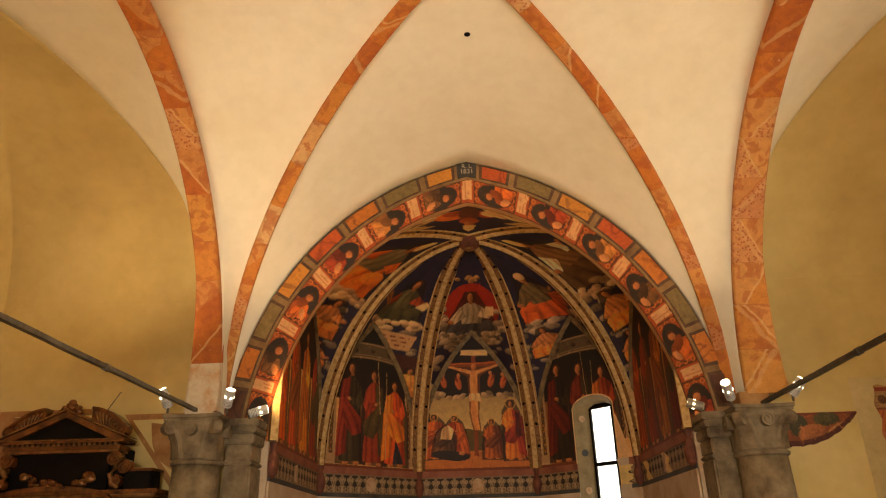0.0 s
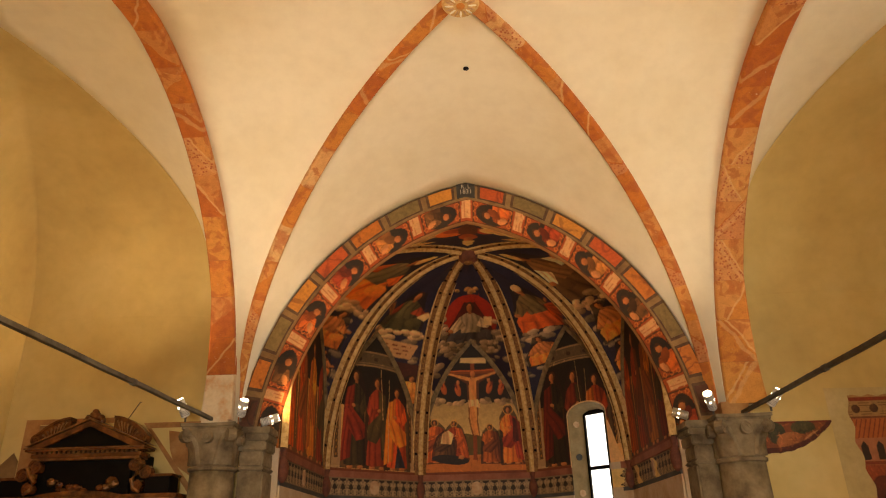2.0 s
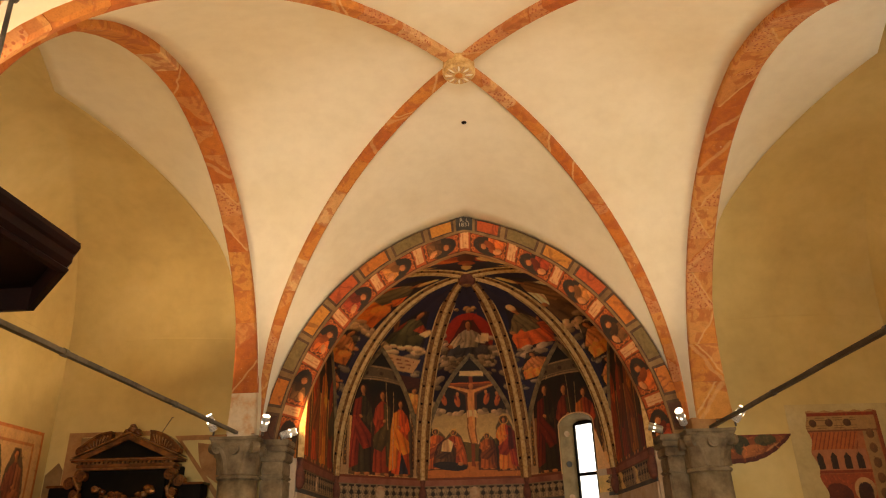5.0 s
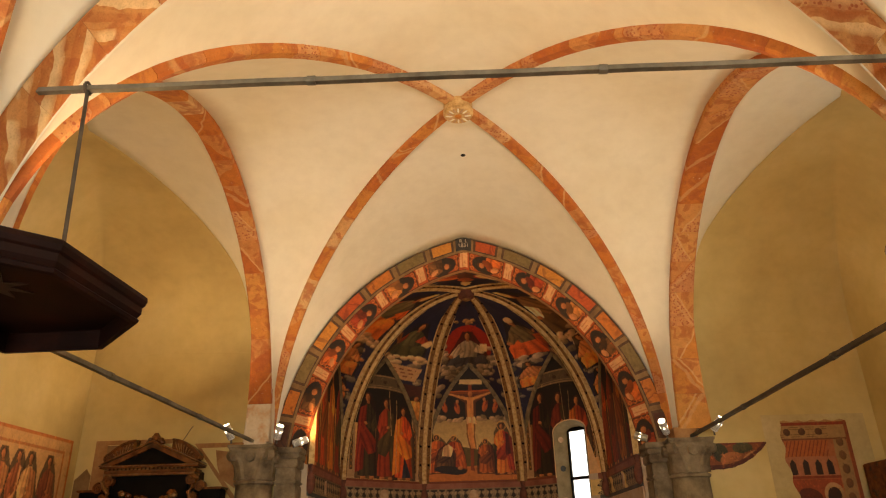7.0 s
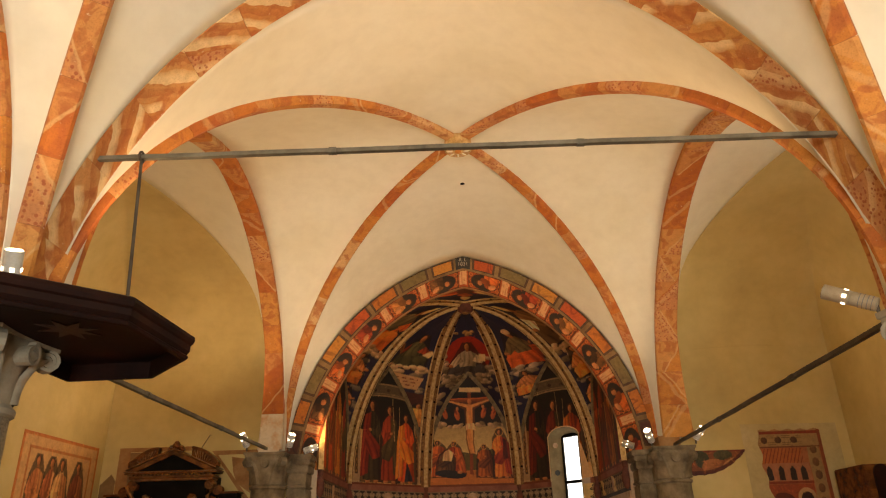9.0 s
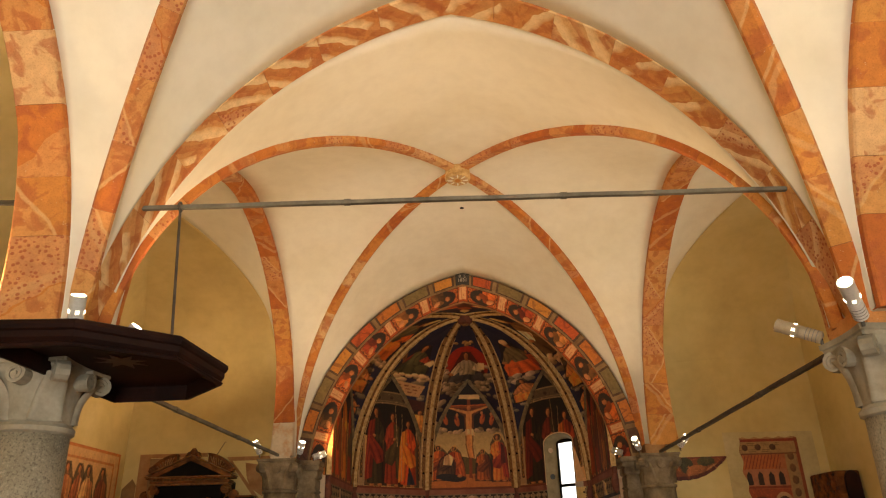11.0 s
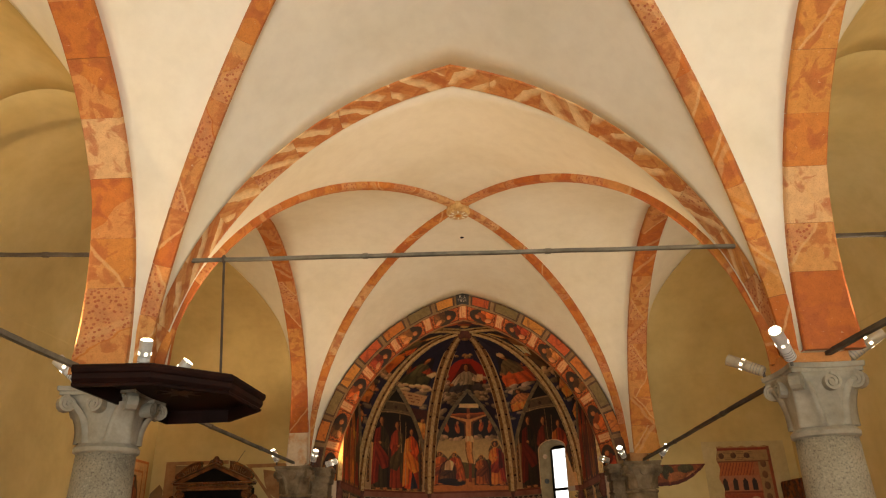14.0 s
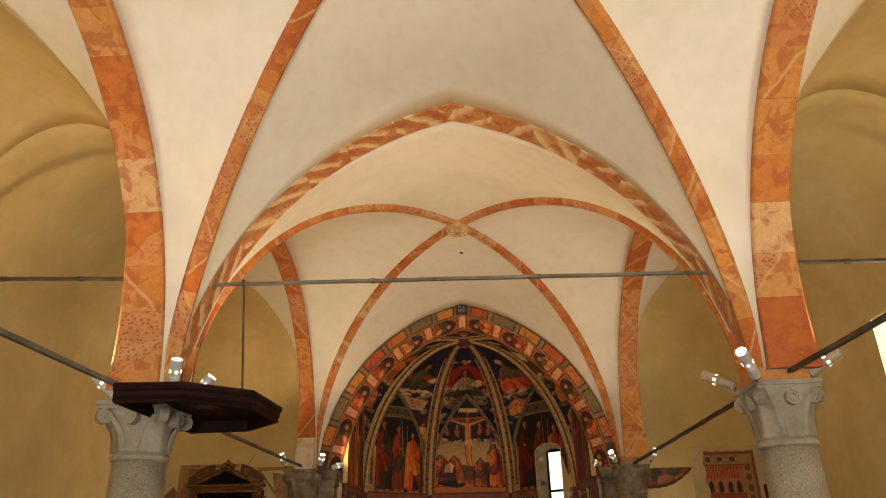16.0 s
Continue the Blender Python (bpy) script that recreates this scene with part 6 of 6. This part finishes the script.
spotlight((-3.58, 0.78, 3.60), (-3.50, 0.62, 3.92), True, W_NEAR, 130, (-0.4, -1.6, 8.4), blend=0.6)
spotlight((3.93, 0.98, 3.55), (3.66, 0.62, 3.77), True, W_NEAR, 130, (0.4, -1.6, 8.4), blend=0.6)
spotlight((4.70, 1.15, 3.58), (5.05, 1.0, 3.82), False, 3.4 * W_AISLE, 176, (6.3, -2.5, 7.0), blend=0.4)
spotlight((-4.46, 1.02, 3.58), (-4.72, 0.95, 3.82), True, 5.2 * W_AISLE, 176, (-6.2, -2.5, 7.0), blend=0.4)
spotlight((-3.62, 1.75, 3.72), (-3.44, 1.72, 3.94), True, W_BACK, 108, (-0.9, 5.2, 8.6))
spotlight((3.98, 1.90, 3.60), (3.64, 2.12, 3.82), False, W_BACK, 108, (0.9, 5.2, 8.6))
spotlight((-4.56, 10.42, 3.68), (-4.65, 10.3, 3.92), True, 1.4 * W_AISLE_E, 165, (-6.2, 7.4, 6.4), blend=0.6)
spotlight((-3.66, 10.42, 3.66), (-3.58, 10.3, 3.88), True, W_FAR, 122, (-0.5, 8.4, 8.0))
spotlight((-3.42, 10.80, 3.60), (-3.18, 10.90, 3.69), True, W_CHOIR, 110, (-0.4, 14.3, 6.2), (1.0, 0.56, 0.22))
spotlight((3.86, 10.42, 3.54), (3.74, 10.2, 3.72), True, W_FAR, 122, (0.5, 8.4, 8.0))
spotlight((4.76, 10.42, 3.56), (4.90, 10.3, 3.76), True, 0.82 * W_AISLE_E, 150, (6.2, 7.0, 7.0))
spotlight((3.58, 10.86, 3.50), (3.36, 10.90, 3.58), False, W_CHOIR2, 110, (-0.9, 14.5, 5.2), (1.0, 0.54, 0.20))


# ---------------------------------------------------------------- carved altar top in the north aisle
alt = thing("carved_altar", "carved brown wooden altar top with scrolls and black panels", "altar")
AXC, AY = -6.08, 10.42


def apart_box(name, x0, x1, y0, y1, z0, z1, mat, bev=0.012, label=""):
    bm = bmesh.new()
    box(bm, x0, x1, y0, y1, z0, z1, bev)
    return part(name, bm, mat, alt, label)


apart_box("back_board", AXC - 0.85, AXC + 0.85, AY + 0.16, Y_EAST - 0.02, 0.9, 3.12, BLACKWOOD)
apart_box("altar_table", AXC - 1.5, AXC + 1.5, AY - 0.7, Y_EAST - 0.02, 0.0, 1.0, OLDWALL)
for s in (-1, 1):
    bm = bmesh.new()
    lathe(bm, AXC + s * 0.95, AY + 0.12, [(0.15, 1.0), (0.15, 1.12), (0.11, 1.18), (0.115, 1.7), (0.095, 2.2), (0.14, 2.28), (0.15, 2.34)], 20)
    part("side_column", bm, BROWNWOOD, alt)
for z0, z1, e, mt in ((2.34, 2.40, 0.0, BROWNWOOD), (2.40, 2.44, 0.04, GILT), (2.44, 2.50, 0.08, BROWNWOOD)):
    apart_box("lower_cornice", AXC - 1.47 - e, AXC + 1.47 + e, AY - 0.02 - e, Y_EAST - 0.02, z0, z1, mt)
for s in (-1, 1):
    x = AXC + s * 1.17
    apart_box("side_block", min(x - 0.2, x + 0.2), max(x - 0.2, x + 0.2), AY + 0.05, AY + 0.4, 2.50, 2.76, BLACKWOOD)
    apart_box("side_block_cap", x - 0.24, x + 0.24, AY + 0.01, AY + 0.42, 2.76, 2.80, BROWNWOOD)
apart_box("upper_panel", AXC - 0.70, AXC + 0.70, AY + 0.08, AY + 0.2, 2.50, 3.08, BLACKWOOD, 0.01, "black painted panel")
for z0, z1, e, mt in ((3.04, 3.08, 0.0, GILT), (3.08, 3.14, 0.03, BROWNWOOD), (3.17, 3.205, 0.10, BROWNWOOD), (3.205, 3.225, 0.12, GILT)):
    apart_box("cornice", AXC - 0.86 - e, AXC + 0.86 + e, AY - 0.02 - e, AY + 0.3, z0, z1, mt, 0.006)
for i in range(22):
    x = AXC - 0.86 + 1.72 * (i + 0.5) / 22
    bm = bmesh.new()
    box(bm, x - 0.022, x + 0.022, AY - 0.06, AY, 3.14, 3.17)
    part("dentil", bm, GILT, alt)
bm = bmesh.new()
prism(bm, [(AXC - 0.88, 3.225), (AXC + 0.88, 3.225), (AXC, 3.60)], AY + 0.0, AY + 0.28)
part("pediment_field", bm, BLACKWOOD, alt, "black pediment field")
for s in (-1, 1):
    bm = bmesh.new()
    prism(bm, [(AXC + s * 0.97, 3.225), (AXC + s * 0.74, 3.225), (AXC, 3.555), (AXC, 3.65)], AY - 0.07, AY + 0.28)
    bmesh.ops.recalc_face_normals(bm, faces=bm.faces)
    part("raking_cornice", bm, BROWNWOOD, alt)
    bm = bmesh.new()
    prism(bm, [(AXC + s * 0.95, 3.255), (AXC + s * 0.99, 3.255), (AXC, 3.69), (AXC, 3.655)], AY - 0.10, AY + 0.28)
    bmesh.ops.recalc_face_normals(bm, faces=bm.faces)
    part("raking_edge", bm, GILT, alt)
    # fluted fan scroll lying on the slope
    top = [(0.36 + 0.52 * g, 3.70 - 0.02 * g - 0.24 * g * g) for g in [i / 10 for i in range(11)]]
    low = [(0.90, 3.36), (0.84, 3.30), (0.60, 3.385), (0.36, 3.50)]
    bm = bmesh.new()
    prism(bm, [(AXC + s * x, z) for x, z in top + low], AY + 0.0, AY + 0.16)
    bmesh.ops.recalc_face_normals(bm, faces=bm.faces)
    fan = part("scroll", bm, BROWNWOOD, alt, "fluted wooden scroll")
    bm = bmesh.new()
    sweep(bm, [Vector((AXC + s * x, AY + 0.07, z)) for x, z in top], Vector((0, 1, 0)), [(-0.10, -0.018), (-0.10, 0.018), (0.10, 0.018), (0.10, -0.018)])
    bmesh.ops.recalc_face_normals(bm, faces=bm.faces)
    part("scroll_rim", bm, BROWNWOOD, fan)
    bm = bmesh.new()
    volute(bm, Vector((AXC + s * 0.86, AY + 0.05, 3.36)), Vector((0, 1, 0)), Vector((s, 0, 0)), 0.085, 1.8, 0.2)
    bmesh.ops.recalc_face_normals(bm, faces=bm.faces)
    part("scroll_curl", bm, BROWNWOOD, fan)
    for i in range(7):
        g = (i + 0.6) / 7.6
        bm = bmesh.new()
        x0, z0 = 0.38 + 0.46 * g, 3.665 - 0.02 * g - 0.24 * g * g
        x1, z1 = 0.46 + 0.30 * g, 3.485 - 0.10 * g
        tube(bm, [(AXC + s * x0, AY - 0.004, z0 - 0.02), (AXC + s * (x0 + x1) / 2, AY - 0.014, (z0 + z1) / 2), (AXC + s * x1, AY - 0.004, z1)], [0.016, 0.013, 0.006], 8)
        part("flute", bm, GILT, fan)
    # side scrolls under the cornice
    for (cx_, cz_, r_) in ((0.80, 2.95, 0.11), (0.98, 2.82, 0.10), (0.86, 2.62, 0.09)):
        bm = bmesh.new()
        volute(bm, Vector((AXC + s * cx_, AY + 0.05, cz_)), Vector((0, 1, 0)), Vector((s, 0, 0)), r_, 1.9, 0.14)
        bmesh.ops.recalc_face_normals(bm, faces=bm.faces)
        part("volute", bm, BROWNWOOD, alt)
    bm = bmesh.new()
    tube(bm, [(AXC + s * 0.78, AY + 0.03, 3.03), (AXC + s * 0.92, AY, 2.93), (AXC + s * 0.86, AY - 0.01, 2.82), (AXC + s * 0.78, AY, 2.72), (AXC + s * 0.82, AY, 2.60), (AXC + s * 0.92, AY, 2.53)], [0.035, 0.045, 0.04, 0.04, 0.035, 0.02], 10)
    part("bracket_scroll", bm, GILT, alt)
bm = bmesh.new()
sweep(bm, [Vector((AXC + 0.86 * math.cos(f), AY - 0.06, 2.36 + 0.17 * math.sin(f))) for f in [math.pi * i / 24 for i in range(25)]], Vector((0, 1, 0)), [(-0.07, -0.035), (-0.07, 0.035), (0.10, 0.035), (0.10, -0.035)])
bmesh.ops.recalc_face_normals(bm, faces=bm.faces)
part("arched_moulding", bm, BROWNWOOD, alt)
# crowning ornament and hanging swag
for x, z, rx, rz in ((0, 3.74, 0.09, 0.08), (-0.10, 3.70, 0.06, 0.06), (0.10, 3.70, 0.06, 0.06), (-0.14, 3.66, 0.045, 0.045), (0.14, 3.66, 0.045, 0.045), (0, 3.81, 0.05, 0.035)):
    bm = bmesh.new()
    vs = bmesh.ops.create_icosphere(bm, subdivisions=2, radius=1.0)["verts"]
    for v in vs:
        k = 1 + 0.18 * noise.noise(v.co * 2.3 + Vector((x * 9, z * 9, 0)))
        v.co = Vector((AXC + x + v.co.x * rx * k, AY + 0.05 + v.co.y * 0.07 * k, z + v.co.z * rz * k))
    part("crown_leaf", bm, BROWNWOOD, alt)
rs = random.Random(4)
for i in range(26):
    f = rs.uniform(-1, 1)
    bm = bmesh.new()
    vs = bmesh.ops.create_icosphere(bm, subdivisions=2, radius=1.0)["verts"]
    r = rs.uniform(0.03, 0.065)
    c0 = Vector((AXC + f * 0.56, AY + 0.02 + rs.uniform(-0.02, 0.03), 2.585 + 0.14 * f * f + rs.uniform(-0.05, 0.05)))
    for v in vs:
        k = 1 + 0.3 * noise.noise(v.co * 2.6 + Vector((i * 3.1, 0, 0)))
        v.co = c0 + Vector((v.co.x * r * 1.4 * k, v.co.y * r * k, v.co.z * r * k))
    part("swag_fruit", bm, BROWNWOOD if i % 4 else GILT, alt)
bm = bmesh.new()
tube(bm, [(AXC + 0.30, AY + 0.2, 3.40), (AXC + 0.62, AY + 0.25, 3.98), (AXC + 0.645, AY + 0.25, 3.97)], 0.008, 6)
part("hook_rod", bm, IRON, alt, "thin iron hook")


# ---------------------------------------------------------------- fragments of painting on the aisle walls
def flat_paint(name, label, P, C, inside, keep=None, thick=0.008):
    root = thing(name, label, "wall painting", "aisle wall paintings")
    fresco("paint_layer", P, C, inside, thick, root, "", keep)


# beam-and-brace painted outline beside the altar
bm_root = thing("painted_outline", "faded ochre painted outline of a panel on plaster", "wall painting", "aisle wall paintings")
for pts in ([(-5.50, 3.69), (-4.35, 3.69), (-4.35, 3.60), (-5.36, 3.60)], [(-5.50, 3.69), (-5.36, 3.60), (-4.50, 2.55), (-4.62, 2.55)], [(-7.3, 3.80), (-5.95, 3.80), (-5.95, 3.71), (-7.3, 3.71)], [(-7.55, 3.80), (-7.3, 3.80), (-7.3, 2.2), (-7.55, 2.2)]):
    bm = bmesh.new()
    prism(bm, pts, Y_EAST - 0.006, Y_EAST + 0.01)
    bmesh.ops.recalc_face_normals(bm, faces=bm.faces)
    part("painted_band", bm, OCHRE, bm_root)
bm = bmesh.new()
prism(bm, [(-5.05, 3.55), (-4.7, 3.5), (-4.5, 3.2), (-4.6, 2.8), (-4.9, 3.0), (-5.0, 3.25)], Y_EAST - 0.005, Y_EAST + 0.01)
bmesh.ops.recalc_face_normals(bm, faces=bm.faces)
part("stain", bm, OCHRE, bm_root, "brown painted remains")
DARKBROWN = two_scale("dark_brown_stain", (0.24, 0.135, 0.048), (0.14, 0.072, 0.026), (0.34, 0.21, 0.08), 1.6, 14.0, 0.9, 0.2)
# dark brown painted patches on the wall left of the altar
for pts in ([(-7.30, 2.2), (-6.80, 2.2), (-6.86, 3.05), (-6.98, 3.34), (-6.74, 3.50), (-6.78, 3.70), (-7.30, 3.70)], [(-7.88, 2.2), (-7.56, 2.2), (-7.56, 3.12), (-7.66, 3.26), (-7.88, 3.04)]):
    bm = bmesh.new()
    prism(bm, pts, Y_EAST - 0.004, Y_EAST + 0.01)
    bmesh.ops.recalc_face_normals(bm, faces=bm.faces)
    part("dark_stain", bm, DARKBROWN, bm_root, "dark brown stain")

# north wall: bordered panel with faded draped shapes
y = np.linspace(8.05, 10.75, 150)
z = np.linspace(1.7, 3.78, 120)
Y, Z = np.meshgrid(y, z, indexing="ij")
c = Canvas(Y, Z, (0.41, 0.32, 0.19), 91)
e = np.minimum(np.minimum(Y - 8.05, 10.75 - Y), 3.78 - Z)
c.put((e < 0.06).astype(float), (0.36, 0.17, 0.06))
c.put(((e > 0.24) & (e < 0.29)).astype(float), (0.32, 0.17, 0.07))
for x, rb, mt in ((8.65, (0.24, 0.11, 0.05), (0.30, 0.17, 0.08)), (9.1, (0.20, 0.08, 0.04), (0.34, 0.22, 0.12)), (9.45, (0.38, 0.27, 0.15), (0.26, 0.14, 0.07)), (10.05, (0.13, 0.05, 0.03), (0.20, 0.09, 0.045))):
    c.robed(x, 1.7, 1.72, 0.55, rb, mt, 0.02)
P = np.stack([np.full_like(Y, X_LEFT + 0.006), Y, Z], -1)
c.dabs(500, 0.05)
flat_paint("faded_fresco", "faded fresco of draped shapes in an ochre border", P, c.C, (0, 9, 3))

# east wall, south aisle: painted building with arched windows
x = np.linspace(6.22, 7.56, 150)
z = np.linspace(1.9, 3.80, 190)
X, Z = np.meshgrid(x, z, indexing="ij")
c = Canvas(X, Z, (0.38, 0.18, 0.10), 92, 0.004)
c.poly([(6.2, 3.40), (7.6, 3.40), (7.6, 3.85), (6.2, 3.85)], (0.36, 0.28, 0.16))
for cx_ in (6.36, 6.66, 6.98):
    c.ell(cx_, 3.55, 0.07, 0.07, (0.11, 0.06, 0.035))
for f in (3.46, 3.50, 3.60, 3.64):
    c.put(((np.abs(Z - f) < 0.008) & (X < 7.15) & (np.abs(((X - 6.36) % 0.31) - 0.155) < 0.09)).astype(float), (0.15, 0.09, 0.05))
c.put((np.abs(Z - 3.70) < 0.03).astype(float), (0.26, 0.06, 0.03))
c.put((np.abs(Z - 3.41) < 0.018).astype(float), (0.20, 0.09, 0.05))
c.poly([(6.2, 3.08), (6.98, 3.08), (7.14, 3.38), (6.2, 3.38)], (0.42, 0.17, 0.07))
c.put(((np.abs((X - 0.4 * Z) % 0.075 - 0.037) < 0.010) & (Z > 3.08) & (Z < 3.38) & (X < 7.1)).astype(float), (0.24, 0.08, 0.04))
c.poly([(6.2, 2.72), (7.2, 2.72), (7.2, 3.08), (6.2, 3.08)], (0.40, 0.22, 0.15))
for cx_ in (6.36, 6.60, 6.84, 7.06):
    c.poly([(cx_ - 0.06, 2.74), (cx_ + 0.06, 2.74), (cx_ + 0.06, 2.95), (cx_, 3.03), (cx_ - 0.06, 2.95)], (0.045, 0.030, 0.025))
c.put((np.abs(Z - 2.69) < 0.025).astype(float), (0.25, 0.07, 0.035))
c.poly([(6.2, 1.9), (7.2, 1.9), (7.2, 2.66), (6.2, 2.66)], (0.32, 0.10, 0.05))
c.ell(7.02, 2.38, 0.19, 0.21, (0.44, 0.34, 0.22))
c.ell(7.02, 2.36, 0.13, 0.15, (0.06, 0.025, 0.018))
c.poly([(6.89, 1.9), (7.15, 1.9), (7.15, 2.36), (6.89, 2.36)], (0.06, 0.025, 0.018))
c.ell(6.55, 2.3, 0.24, 0.2, (0.13, 0.04, 0.025))
c.poly([(7.22, 1.9), (7.48, 1.9), (7.48, 3.40), (7.22, 3.40)], (0.33, 0.26, 0.15))
for i in range(6):
    c.ell(7.35, 2.05 + 0.26 * i, 0.07, 0.09, (0.18, 0.11, 0.06))
c.put((X > 7.49).astype(float), (0.26, 0.09, 0.04))
keep = (X > 6.25 + 0.025 * np.sin(Z * 14) + 0.14 * np.clip(3.0 - Z, 0, 1)) & (Z < 3.77 + 0.014 * np.sin(X * 23))
P = np.stack([X, np.full_like(X, Y_EAST - 0.006), Z], -1)
c.dabs(700, 0.025)
c.C *= 0.68
flat_paint("architecture_fresco", "fresco fragment of a pink building with arched windows", P, c.C, (7, 0, 3), keep)
# lighter mortar patch round it
bm = bmesh.new()
prism(bm, [(5.92, 1.6), (7.95, 1.6), (7.93, 3.88), (5.92, 3.90)], Y_EAST - 0.003, Y_EAST + 0.01)
bmesh.ops.recalc_face_normals(bm, faces=bm.faces)
tagged(part("mortar_patch", bm, PATCH), "pale repaired plaster patch on the wall", "plaster patch")
# half-lens fragment beside the respond
x = np.linspace(4.4, 5.93, 120)
z = np.linspace(2.86, 3.42, 60)
X, Z = np.meshgrid(x, z, indexing="ij")
c = Canvas(X, Z, (0.17, 0.070, 0.030), 93, 0.006)
c.put((Z > 3.35).astype(float), (0.14, 0.04, 0.022))
c.ell(5.0, 3.2, 0.16, 0.18, (0.045, 0.050, 0.030))
c.ell(5.45, 3.28, 0.20, 0.10, (0.06, 0.065, 0.035))
c.ell(5.2, 3.08, 0.22, 0.13, (0.24, 0.12, 0.055), 15)
c.ell(5.6, 3.14, 0.2, 0.05, (0.28, 0.17, 0.085), 25)
low = 2.88 + 0.46 * np.clip((X - 4.9) / 1.03, 0, 1) ** 2.2
c.put((Z < low + 0.09).astype(float), (0.075, 0.025, 0.018))
P = np.stack([X, np.full_like(X, Y_EAST - 0.006), Z], -1)
c.dabs(300, 0.04)
flat_paint("lunette_fragment", "dark fresco fragment with a curved lower edge", P, c.C, (7, 0, 3), (Z > low + 0.005 * np.sin(X * 31)) & (Z < 3.39))
# dark wooden confessional end by the south wall
conf = thing("dark_cupboard", "dark wooden cupboard with a rounded arched door", "cupboard")
bm = bmesh.new()
box(bm, 7.62, 8.12, 9.75, 10.9, 0.0, 2.90, 0.02)
part("carcass", bm, BROWNWOOD, conf)
bm = bmesh.new()
prism(bm, [(7.78, 0.1), (8.08, 0.1), (8.08, 2.7)] + [(7.93 + 0.15 * math.cos(f), 2.7 + 0.2 * math.sin(f)) for f in [math.pi * i / 12 for i in range(1, 12)]] + [(7.78, 2.7)], 9.70, 9.76)
bmesh.ops.recalc_face_normals(bm, faces=bm.faces)
part("door", bm, DARKWOOD, conf)
# tall windows of the south aisle; the western one is added out of view
for y0, y1, z0, z1 in ((-6.2, -4.8, 3.0, 6.2), (WY0, WY1, WZ0, WZ1)):
    w = thing("window_2", "tall plain aisle window bright with daylight", "window", kind="structure")
    bm = bmesh.new()
    box(bm, X_RIGHT + 0.42, X_RIGHT + 0.44, y0, y1, z0, z1)
    part("pane", bm, DAYLIGHT, w)
    for zz in (z0 + 0.03, (z0 + z1) / 2, z1 - 0.03):
        bm = bmesh.new()
        box(bm, X_RIGHT + 0.38, X_RIGHT + 0.42, y0, y1, zz - 0.03, zz + 0.03)
        part("window_bar", bm, BLACKWOOD, w)
